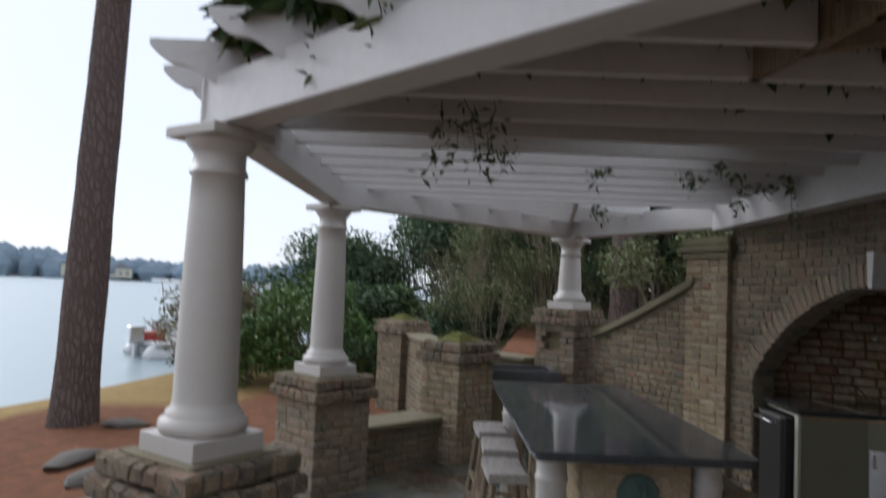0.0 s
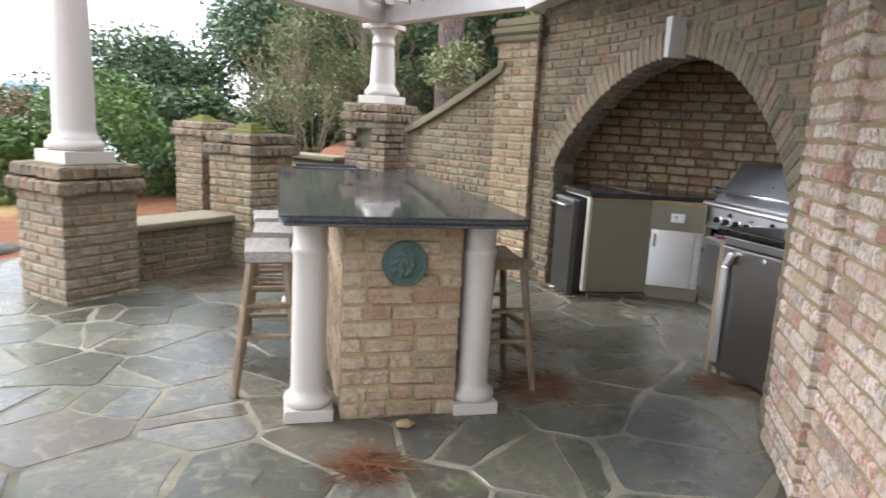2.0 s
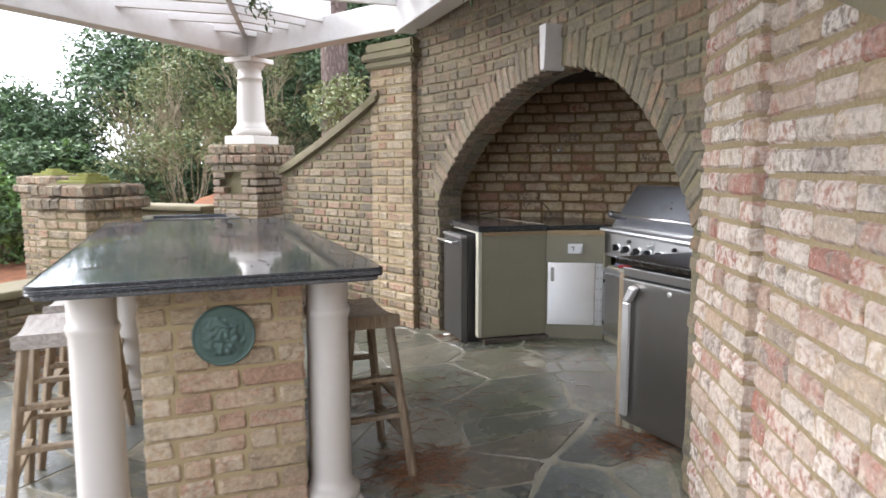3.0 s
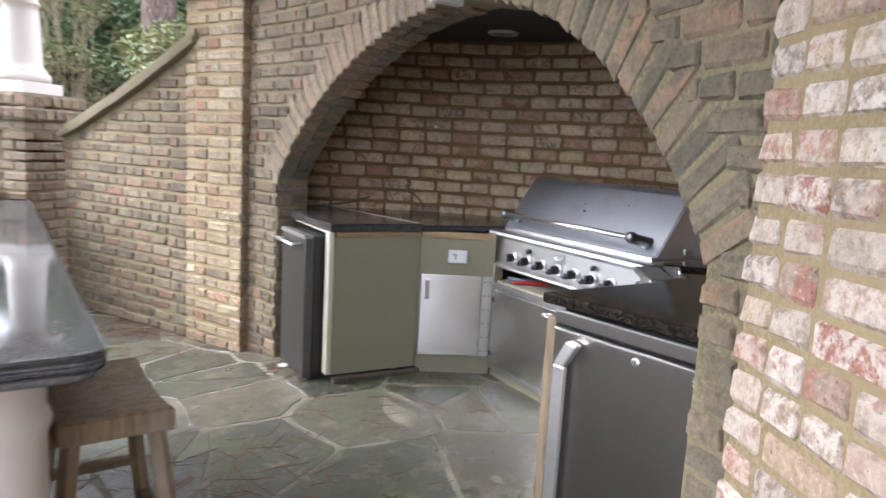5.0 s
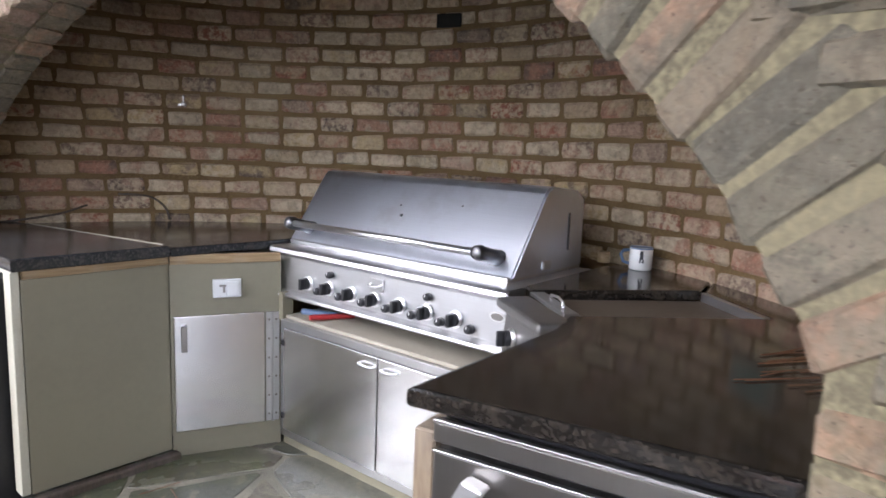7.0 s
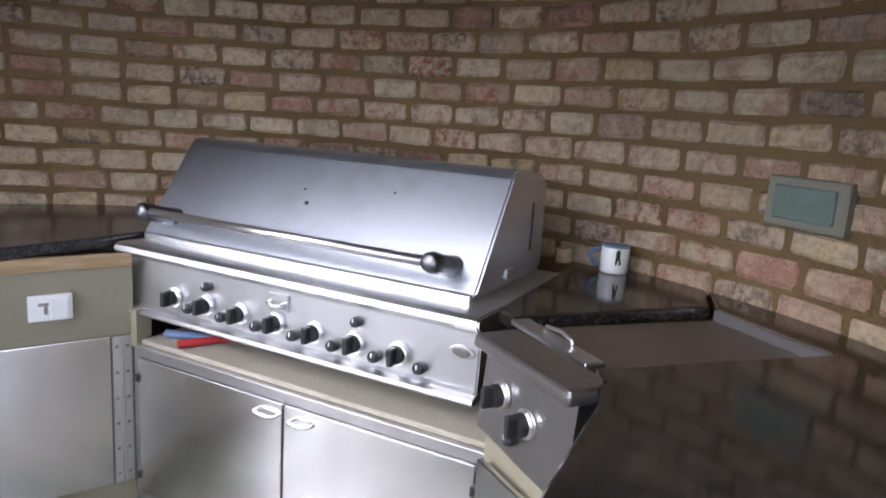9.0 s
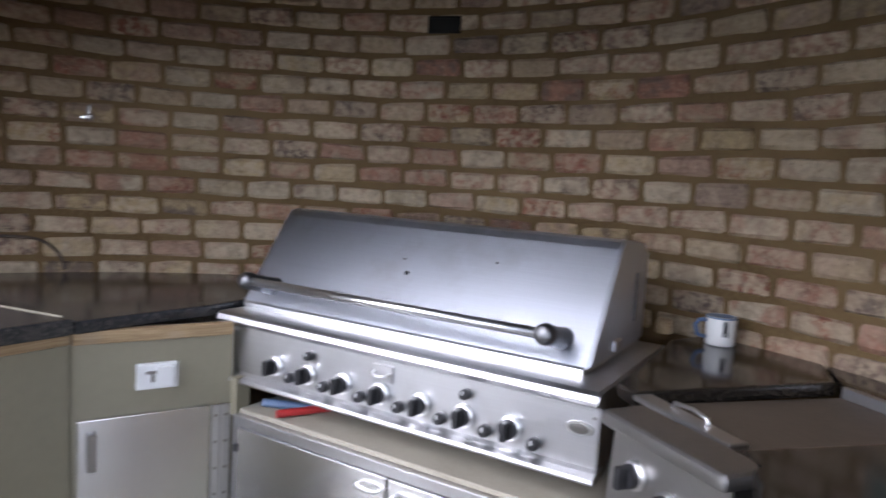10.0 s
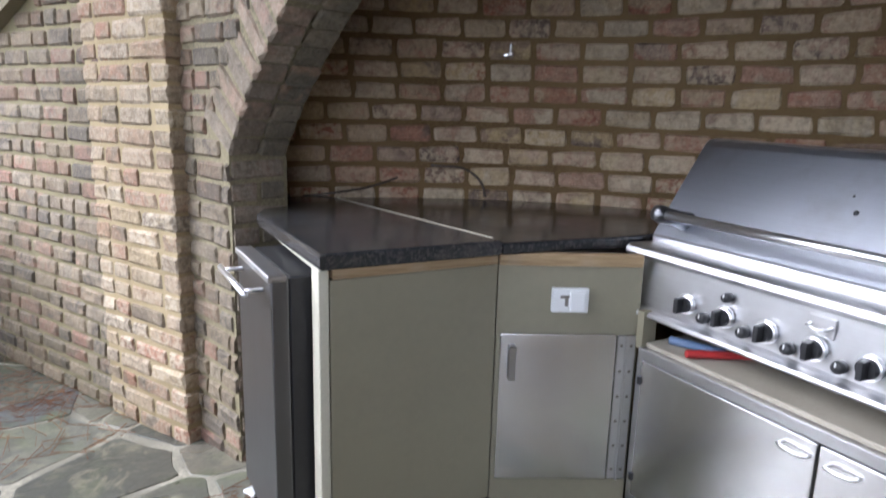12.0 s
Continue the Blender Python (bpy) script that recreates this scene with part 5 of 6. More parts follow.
        lathe(bm, [(0.022, -0.012), (0.022, 0.012)], Matrix.Translation((x, 0.06, fridge_foot + 0.022)) @ pose(0, 0, 0, 0, 90, 0), 16)
        box(bm, (x, 0.06, (fridge_foot + 0.03 + z0) / 2 + 0.004), (0.03, 0.035, max(0.01, z0 - fridge_foot - 0.02)))
        part("foot", bm, M_STEEL_DARK, e, "castor foot")
    return e


def pull_bar(d, w, z0, z1):
    bm = boxes(((0.052, -0.022, (z0 + z1) / 2 - 0.02), (0.044, 0.016, z1 - z0 - 0.16)), bevel=0.006, seg=2)
    part("handle", bm, M_SATIN, d, "long polished edge pull")
    bm = bmesh.new()
    a = [(0.034, z1 - 0.10), (0.07, z1 - 0.10), (0.115, z1 - 0.028), (0.075, z1 - 0.02)]
    prism(bm, a, 0.002, 0.036, pose(0, 0, 0, 90, 0, 0))
    bmesh.ops.recalc_face_normals(bm, faces=bm.faces)
    bmesh.ops.bevel(bm, geom=list(bm.edges), offset=0.004, segments=2, affect='EDGES')
    part("handle_cap", bm, M_SATIN, d, "angled polished cap of the pull")


def pull_rail(d, w, z0, z1):
    bm = bmesh.new()
    rod(bm, (0.03, -0.055, z1 - 0.045), (w - 0.03, -0.055, z1 - 0.045), 0.008, 12)
    for x in (0.07, w - 0.07):
        rod(bm, (x, -0.055, z1 - 0.045), (x, 0.0, z1 - 0.045), 0.006, 10)
    part("handle", bm, M_CHROME, d, "polished rail handle", True)
    bm = boxes(((w / 2, 0.02, z1 - 0.004), (w, 0.05, 0.02)), bevel=0.003)
    part("top_edge", bm, M_STEEL, d)


fridge_foot = 0.10
F1, F2 = (1.238, 4.135), (1.385, 3.585)
build_fridge("refrigerator", frame_on(F1, F2), 0.565, 0.135, 0.888, 0.5, "undercounter steel refrigerator with long edge pull", pull_bar, M_STEEL_DARK, M_BLACK, 0.04, (0.485, 0.80), (0.29, 0.805), True)
fridge_foot = 0.06
LF1, LF2 = (0.825, 6.245), (0.868, 5.865)
build_fridge("small_refrigerator", frame_on(LF1, LF2), 0.385, 0.09, 0.862, 0.5, "small black refrigerator with steel door standing ajar from its cabinet", pull_rail, M_STEEL_MID, M_BLACK, 0.05)
bm = boxes(((0, 0, 0.545), (0.042, 0.3, 0.86)), bevel=0.004)
ob = put_bm("end_board", bm, M_GREYWOOD)
ob.matrix_world = frame_on(F1, F2) @ pose(-0.03, 0.17, -0.12)
tagged(ob, "weathered wooden board beside the refrigerator", "board")


# ---- counters ----
def niche_arc(s0, s1, n, inset=0.012):
    return [apse(s0 + (s1 - s0) * i / n, -inset, 0).xy for i in range(n + 1)]


def s_of(p):
    u, v = local(*p)
    return RN * math.atan2(u, -v)


def build_counter(name, label, front, s0, s1, stone, top=0.932):
    """A stone worktop whose back follows the curved wall from s0 to s1."""
    pts = [Vector(p) for p in front] + niche_arc(s0, s1, 18)
    if sum(a.x * b.y - b.x * a.y for a, b in zip(pts, pts[1:] + pts[:1])) < 0:
        pts.reverse()
    bm = bmesh.new()
    slab(bm, [tuple(p) for p in pts], 0.897, top, 0.010)
    ob = put_bm(name, bm, stone)
    return tagged(ob, label, "countertop")


gl = Vector((1.951, 5.197)) + Vector((0.1064, -0.9943)) * -0.60
gl_back = gl + Vector((0.9943, 0.1064)) * 0.58
gr = Vector((1.951, 5.197)) + Vector((0.1064, -0.9943)) * 0.585
gr_back = gr + Vector((0.9943, 0.1064)) * 0.58
build_counter("worktop", "dusty dark granite slab at the end of the worktop", [(0.905, 6.40), (0.975, 5.765), (1.484, 5.80)], s_of((1.215, 6.77)), s_of((1.02, 6.72)), M_LEDGE, 0.940)
build_counter("worktop", "dark granite worktop beside the grill with dust", [(1.49, 5.80), tuple(gl - Vector((0.02, 0.0))), tuple(gl_back)], s_of(gl_back) + 0.02, s_of((1.225, 6.77)), M_LEDGE)

bm = boxes(((0.46, 0, 0.9412), (0.88, 0.005, 0.0024)))
ob = put_bm("worktop_seam", bm, paint("pale_filler", (0.34, 0.30, 0.22), 0.8))
ob.matrix_world = frame_on((1.478, 5.815), (1.212, 6.76))
tagged(ob, "pale filled seam along the granite slab", "seam", kind="structure")

# right-hand worktop with the cut-out for the side burner
cut_a, cut_b = Vector((2.45, 4.235)), Vector((2.28, 3.985))
bur_l, bur_r = Vector((2.03, 4.56)), Vector((1.87, 4.315))
CF1, CF2 = Vector((1.222, 4.185)), Vector((1.40, 3.60))
build_counter("worktop", "dark granite worktop with pine needles and rain marks", [tuple(CF2), tuple(CF1), (1.74, 4.262), tuple(bur_r), tuple(cut_b), tuple(cut_a)], s_of((2.62, 4.30)), s_of((1.50, 3.31)), M_COUNTER)
build_counter("worktop", "dark granite worktop strip behind the grill", [tuple(cut_a + Vector((0.02, 0.02))), tuple(bur_l), tuple(gr + Vector((0.06, 0.0))), tuple(gr_back)], s_of(gr_back) - 0.02, s_of((2.62, 4.30)) + 0.01, M_COUNTER)


def build_burner():
    """The side burner's box: a sloping steel front with knobs and a covered well."""
    e = empty("side_burner")
    tagged(e, "steel side burner under a dull cover", "burner")
    bm = bmesh.new()
    prism(bm, [tuple(bur_r + Vector((0.0, 0.0))), tuple(cut_b), tuple(cut_a), tuple(bur_l)], 0.80, 0.905)
    bmesh.ops.recalc_face_normals(bm, faces=bm.faces)
    part("cover", bm, paint("dusty_cover", (0.09, 0.07, 0.052), 0.45, (0.03, 0.026, 0.02), 0.8, 5, 0.15), e, "dusty brown flat cover")
    bm = bmesh.new()
    d = (cut_b - cut_a)
    box(bm, (d.length / 2, 0, 0.918), (d.length, 0.02, 0.026), frame_on(tuple(cut_a), tuple(cut_b)), 0.002)
    part("rim", bm, M_STEEL, e, "bright steel rim")
    bm = bmesh.new()
    box(bm, (0.13, 0.02, 0.921), (0.27, 0.045, 0.012), frame_on(tuple(bur_l), tuple(bur_r)), 0.003)
    part("front_rim", bm, M_STEEL, e)
    bm = bmesh.new()
    tube(bm, [frame_on(tuple(bur_l), tuple(bur_r)) @ Vector(p) for p in ((0.08, 0.03, 0.927), (0.085, 0.03, 0.937), (0.13, 0.035, 0.94), (0.175, 0.03, 0.937), (0.18, 0.03, 0.927))], 0.004, 8)
    part("cover_handle", bm, M_CHROME, e, smooth=True)
    a, b = Vector((1.905, 4.545)), Vector((1.765, 4.300))
    m = frame_on(tuple(a), tuple(b))
    ln = (b - a).length
    bm = bmesh.new()
    q = [(0, -0.012, 0.74), (ln, -0.012, 0.72), (ln, 0.0, 0.905), (0, 0.0, 0.905)]
    lo = [bm.verts.new(m @ Vector(p)) for p in q]
    hi = [bm.verts.new(m @ (Vector(p) + Vector((0, 0.05, 0)))) for p in q]
    for i in range(4):
        bm.faces.new((lo[i], lo[(i + 1) % 4], hi[(i + 1) % 4], hi[i]))
    bm.faces.new(lo); bm.faces.new(hi)
    bmesh.ops.recalc_face_normals(bm, faces=bm.faces)
    part("control_panel", bm, M_STEEL_SOFT, e, "dull steel control panel")
    bm = bmesh.new()
    box(bm, (ln / 2, 0.02, 0.917), (ln + 0.02, 0.10, 0.03), m, 0.012, 3)
    part("nose", bm, M_STEEL_SOFT, e, "rounded front edge")
    for x, z, r, big in ((0.075, 0.835, 0.022, True), (0.16, 0.815, 0.022, True), (0.13, 0.775, 0.014, False)):
        k = knob(e, 0, 0, r, 0, big)
        k.matrix_basis = m @ pose(x, -0.008, z, 90, 0, 0)
    bm = bmesh.new()
    prism(bm, [tuple(a + Vector((0.02, 0.0))), tuple(b), (1.26, 4.16), (1.40, 3.9), (2.3, 4.0), (2.4, 4.3)], 0.10, 0.715)
    bmesh.ops.recalc_face_normals(bm, faces=bm.faces)
    c = put_bm("angle_cabinet", bm, M_OLIVE)
    tagged(c, "olive painted cabinet below the side burner", "cabinet")
    bm = boxes(((ln / 2, -0.012, 0.40), (ln * 0.85, 0.016, 0.56)), m=m, bevel=0.003)
    put_bm("door", bm, M_STEEL_DOOR, c, "steel door")


build_burner()


# ---- things on the worktops and walls ----
def build_mug():
    e = empty("mug", (2.645, 4.56, 0.933), 122)
    tagged(e, "white mug with blue figure and trim on the worktop", "mug")
    bm = bmesh.new()
    lathe(bm, [(0.036, 0), (0.04, 0.004), (0.04, 0.078), (0.0385, 0.08), (0.0365, 0.078), (0.0365, 0.01)], None, 28)
    part("cup", bm, M_PORCELAIN, e, smooth=True)
    bm = bmesh.new()
    tube(bm, [(0.038, 0, 0.067), (0.06, 0, 0.065), (0.07, 0, 0.05), (0.06, 0, 0.024), (0.038, 0, 0.018)], 0.006, 8)
    part("handle", bm, M_BLUE, e, "blue handle", True)
    bm = bmesh.new()
    lathe(bm, [(0.0405, 0.074), (0.0407, 0.076), (0.0405, 0.079)], None, 28)
    part("rim_band", bm, M_BLUE, e)
    bm = bmesh.new()
    for x, z, w, h in ((0.0, 0.052, 0.012, 0.026), (-0.004, 0.034, 0.006, 0.014), (0.006, 0.034, 0.006, 0.014), (0.0, 0.066, 0.009, 0.008)):
        box(bm, (0, x, z), (0.004, w, h), pose(0, 0, 0, 0, 0, 90) @ Matrix.Translation((0.0395, 0, 0)), 0.001)
    part("motif", bm, M_BLACK, e, "small dark printed shape")


build_mug()
bm = bmesh.new()
lathe(bm, [(0.022, 0), (0.023, 0.003), (0.023, 0.037), (0.021, 0.04)], None, 20)
floor_item("wood_block", "small tan wooden plug on the worktop", "block", bm, M_RAW, pose(2.66, 4.72, 0.933))


def on_apse(s, z, inset=0.0):
    o = apse(s, -inset, z)
    t = (apse(s + 0.01, 0, z) - apse(s - 0.01, 0, z)).normalized()
    return Matrix.Translation(o) @ Matrix((t, Vector((0, 0, 1)), t.cross(Vector((0, 0, 1))))).transposed().to_4x4()


def build_wall_plate():
    e = empty("wall_cover")
    s = s_of((2.47, 4.07)) + 0.05
    e.matrix_world = on_apse(s, 1.195, 0.0)
    tagged(e, "green weathered bronze cover plate on the niche wall", "plate")
    sg = 1 if e.matrix_world.to_3x3().col[2].xy.dot(CEN - e.matrix_world.translation.xy) > 0 else -1
    bm = boxes(((0, 0, sg * 0.012), (0.205, 0.118, 0.03)), bevel=0.004)
    part("box", bm, paint("dull_verdigris", (0.22, 0.205, 0.155), 0.6, (0.10, 0.15, 0.13), 0.7, 12, 0.2), e)
    bm = boxes(((0, 0, sg * 0.03), (0.155, 0.078, 0.010)), bevel=0.003)
    part("lid", bm, paint("bright_verdigris", (0.15, 0.21, 0.18), 0.5, (0.08, 0.08, 0.06), 0.7, 14, 0.2), e, "flat patinated lid")


build_wall_plate()


def build_tap():
    e = empty("gas_valve")
    s = s_of((1.90, 6.60))
    e.matrix_world = on_apse(s, 1.485, 0.0) @ Matrix.Scale(0.8, 4)
    sg = 1 if e.matrix_world.to_3x3().col[2].xy.dot(CEN - e.matrix_world.translation.xy) > 0 else -1
    tagged(e, "small chrome tap on the niche wall", "tap")
    bm = bmesh.new()
    rod(bm, (0, 0, 0), (0, 0, sg * 0.05), 0.011, 12)
    box(bm, (0, 0, sg * 0.05), (0.026, 0.022, 0.026), None, 0.004)
    part("body", bm, M_STEEL_DARK, e)
    bm = bmesh.new()
    box(bm, (0, 0.03, sg * 0.052), (0.012, 0.045, 0.008), None, 0.003)
    part("lever", bm, M_STEEL_DARK, e)
    bm = bmesh.new()
    rod(bm, (0, 0, sg * 0.05), (0.03, -0.004, sg * 0.05), 0.007, 10)
    part("outlet", bm, M_CHROME, e)


build_tap()


def cable(pts, label, r=0.005):
    bm = bmesh.new()
    out = []
    for a, b, c, d in zip([pts[0]] + pts, pts, pts[1:], pts[2:] + [pts[-1]]):
        a, b, c, d = map(Vector, (a, b, c, d))
        for k in range(6):
            t = k / 6
            out.append(0.5 * (2 * b + (c - a) * t + (2 * a - 5 * b + 4 * c - d) * t * t + (3 * b - a - 3 * c + d) * t ** 3))
    out.append(Vector(pts[-1]))
    tube(bm, out, r, 6)
    return tagged(put_bm("cable", bm, M_DARKWOOD, smooth=True), label, "cable")


def ap(s, z, inset=0.012):
    return tuple(apse(s, -inset, z))


sa = s_of((1.80, 6.62))
cable([ap(sa - 0.02, 0.94), ap(sa - 0.0, 1.00), ap(sa + 0.07, 1.05), ap(sa + 0.2, 1.06)], "brown cable looping from the worktop up the wall")
cable([ap(sa + 0.33, 1.01), ap(sa + 0.45, 0.97), ap(sa + 0.62, 0.945), ap(sa + 0.70, 0.94)], "brown cable lying against the niche wall")
cable([ap(sa + 0.75, 0.94), ap(sa + 0.84, 1.0), ap(sa + 0.86, 1.15), ap(sa + 0.8, 1.3)], "thin brown cable hanging on the niche wall")

def build_ceiling_light():
    e = empty("ceiling_light", (2.03, 6.05, 2.03))
    tagged(e, "round recessed light in the niche ceiling, unlit", "light")
    bm = bmesh.new()
    lathe(bm, [(0.085, -0.012), (0.09, 0.0), (0.09, 0.002)], None, 32)
    part("trim_ring", bm, paint("dull_white", (0.45, 0.42, 0.37), 0.5), e)
    bm = bmesh.new()
    lathe(bm, [(0.055, -0.0125), (0.058, -0.014), (0.055, -0.016)], None, 24)
    part("lamp", bm, paint("grey_glass", (0.12, 0.12, 0.12), 0.3), e)


build_ceiling_light()
vent = empty("wall_vent")
vent.matrix_world = on_apse(s_of((2.69, 5.62)), 1.895, 0.006)
tagged(vent, "small sooty vent set in the niche wall", "vent")
M_CHAR = paint("charred_iron", (0.012, 0.013, 0.011), 0.95, (0.03, 0.028, 0.022), 0.5, 30, 0.3)
part("frame", boxes(((0, 0.026, 0), (0.12, 0.008, 0.012)), ((0, -0.026, 0), (0.12, 0.008, 0.012)), ((-0.056, 0, 0), (0.008, 0.044, 0.012)), ((0.056, 0, 0), (0.008, 0.044, 0.012)), bevel=0.002), M_CHAR, vent)
part("back_plate", boxes(((0, 0, 0.002), (0.104, 0.044, 0.004))), M_CHAR, vent)

# ---- plants ----
def leaves(name, pts, size, mat, parent, seed, droop=0.3, aspect=0.45, label=""):
    """One mesh of small folded leaves at the points."""
    rs = np.random.RandomState(seed)
    pts = np.asarray(pts)
    n = len(pts)
    d = rs.normal(size=(n, 3)); d[:, 2] = d[:, 2] * 0.6 - droop
    d /= np.linalg.norm(d, axis=1)[:, None]
    up = rs.normal(size=(n, 3)); up[:, 2] += 1.2
    w = np.cross(d, up); w /= np.linalg.norm(w, axis=1)[:, None] + 1e-9
    nn = np.cross(w, d)
    s = size * rs.uniform(0.6, 1.3, n)[:, None]
    a = pts
    b = pts + d * s * 0.5 + w * s * aspect * 0.5 + nn * s * 0.1
    c = pts + d * s
    e = pts + d * s * 0.5 - w * s * aspect * 0.5 + nn * s * 0.1
    vs = np.stack([a, b, c, e], 1).reshape(-1, 3)
    i = np.arange(n) * 4
    fs = np.concatenate([np.stack([i, i + 1, i + 2], 1), np.stack([i, i + 2, i + 3], 1)])
    me = bpy.data.meshes.new(name)
    me.from_pydata(vs.tolist(), [], fs.tolist())
    me.materials.append(mat)
    ob = new(name, me)
    ob.parent = parent
    if label:
        ob["label"] = label
    return ob


def limb(bm, p, q, r0, r1, seed, n=6, wob=0.08, sides=7):
    rnd = random.Random(seed)
    p, q = Vector(p), Vector(q)
    ln = (q - p).length
    pts = [p.lerp(q, i / n) + Vector([rnd.uniform(-1, 1) * wob * ln * (0 if i in (0, n) else 1) for _ in range(3)]) for i in range(n + 1)]
    rings = []
    a = None
    for i, c in enumerate(pts):
        d = (pts[min(i + 1, n)] - pts[max(i - 1, 0)]).normalized()
        a = d.orthogonal().normalized() if a is None else (a - d * a.dot(d)).normalized()
        b = d.cross(a)
        r = r0 + (r1 - r0) * i / n
        rings.append([bm.verts.new(c + r * (math.cos(2 * math.pi * k / sides) * a + math.sin(2 * math.pi * k / sides) * b)) for k in range(sides)])
    for x, y in zip(rings, rings[1:]):
        for k in range(sides):
            bm.faces.new((x[k], x[(k + 1) % sides], y[(k + 1) % sides], y[k]))
    return pts


def shrub(x, y, w, h, mat, label, seed, count=5000, size=0.11, clumps=26, twig=M_TWIG, name="shrub", low=0.05, spread=0.36, thick=1.0, sub=3):
    """A bush: several stems, side limbs and clumps of leaves with gaps between."""
    rnd = random.Random(seed)
    rs = np.random.RandomState(seed)
    z = ground_height(x, y) - 0.03
    e = empty(name, (x, y, z))
    tagged(e, label, "tree" if name == "tree" else "bush")
    bm = bmesh.new()
    cl = []
    for i in range(clumps):
        a = rnd.uniform(0, 2 * math.pi)
        t = rnd.uniform(0, 1)
        hz = low + (1 - low) * t ** 0.8
        r = w * (0.35 + 0.65 * math.sin(math.pi * min(1, 0.25 + 0.72 * t))) * rnd.uniform(0.35, 1.0)
        c = Vector((r * math.cos(a), r * math.sin(a), h * hz * 0.93))
        cl.append((c, w * spread * rnd.uniform(0.6, 1.25)))
        base = Vector((0.12 * w * math.cos(a), 0.12 * w * math.sin(a), 0))
        mid = base.lerp(c, 0.55) + Vector((0, 0, 0.1 * h))
        r0 = (0.012 + 0.012 * h / 3) * thick
        limb(bm, base, mid, r0, r0 * 0.6, seed * 31 + i, 3, 0.05, 5)
        for k in range(sub):
            limb(bm, mid, c + Vector([rnd.uniform(-1, 1) * w * 0.2 for _ in range(3)]), r0 * 0.6, 0.003, seed * 57 + i * 3 + k, 4, 0.09, 4)
    part("branchwork", bm, twig, e)
    wt = np.array([r ** 2 for _, r in cl]); wt /= wt.sum()
    pick = rs.choice(len(cl), count, p=wt)
    cc = np.array([c[:] for c, _ in cl])[pick]
    rr = np.array([r for _, r in cl])[pick]
    d = rs.normal(size=(count, 3)); d /= np.linalg.norm(d, axis=1)[:, None]
    pts = cc + d * (rr * rs.uniform(0.15, 1, count) ** 0.5)[:, None] * np.array([1, 1, 0.7])
    pts[:, 2] = np.abs(pts[:, 2]) + 0.02
    leaves("foliage", pts, size, mat, e, seed)
    return e


for k, (x, y, w, h, mat, lab, n, sz, cl) in enumerate((
    (-5.2, 13.6, 1.7, 2.2, M_GREEN, "bright green broad-leaved garden shrub", 6500, 0.15, 26),
    (-3.4, 17.5, 2.3, 4.5, M_GREEN_DARK, "tall dark evergreen shrub", 12000, 0.16, 44),
    (-6.4, 17.5, 2.2, 3.3, M_GREEN_DARK, "dark evergreen shrub behind the terrace", 9000, 0.16, 34),
    (-3.9, 13.4, 1.3, 1.9, M_GREEN_DARK, "dense dark green shrub by the garden wall", 5500, 0.13, 24),
    (-8.2, 14.6, 1.8, 2.0, M_RUST, "thin shrub with rusty autumn leaves", 3200, 0.12, 24),
    (-9.8, 17.5, 1.7, 2.3, M_GREEN_OLIVE, "loose grey-green shrub near the shore", 2600, 0.12, 22),
    (-7.0, 12.9, 1.2, 1.3, M_GREEN, "low green shrub beside the lawn", 3000, 0.12, 18),
    (-1.2, 21.0, 2.6, 5.2, M_GREEN_OLIVE, "tall yellow-green evergreen tree", 9000, 0.17, 40),
    (0.6, 16.0, 1.8, 4.4, M_GREEN_DARK, "dark evergreen shrub on the bank", 8000, 0.15, 34),
    (2.6, 14.5, 1.9, 4.2, M_GREEN_DARK, "dark leafy shrub above the brick wall", 8000, 0.14, 34),
    (1.2, 12.2, 1.2, 2.3, M_GREEN_OLIVE, "loose olive-green shrub above the brick wall", 2600, 0.11, 24),
    (4.8, 13.0, 2.0, 3.8, M_GREEN, "leafy green shrub above the brick wall", 6000, 0.14, 30),
    (1.0, 14.0, 1.3, 3.2, M_GREEN_DARK, "dark green shrub beside the pine", 6000, 0.14, 28),
    (-0.6, 18.5, 2.2, 4.6, M_GREEN_DARK, "dark evergreen behind the twiggy shrub", 9000, 0.17, 40),
    (-2.3, 22.0, 2.8, 5.2, M_GREEN, "green tree behind the terrace", 9000, 0.2, 40),
    (-0.2, 26.0, 3.6, 7.0, M_GREEN_DARK, "tall dark evergreen in the wood behind", 9000, 0.24, 40),
    (4.5, 22.0, 3.4, 7.5, M_GREEN_OLIVE, "tall leafy tree in the wood behind", 8000, 0.24, 40),
)):
    shrub(x, y, w, h, mat, lab, 100 + k, int(n * 1.7), sz * 0.9, cl)
shrub(-2.2, 13.6, 1.35, 3.5, M_GREEN_OLIVE, "twiggy half-bare shrub with pale branches", 300, 8000, 0.075, 34, paint("pale_twig", (0.30, 0.25, 0.17), 0.9, (0.2, 0.17, 0.1), 0.4, 9, 0.2), thick=0.4, sub=9)
shrub(-0.9, 14.4, 1.3, 4.2, M_GREEN_OLIVE, "twiggy half-bare shrub with pale branches", 301, 9000, 0.075, 34, bpy.data.materials["pale_twig"], thick=0.4, sub=9)


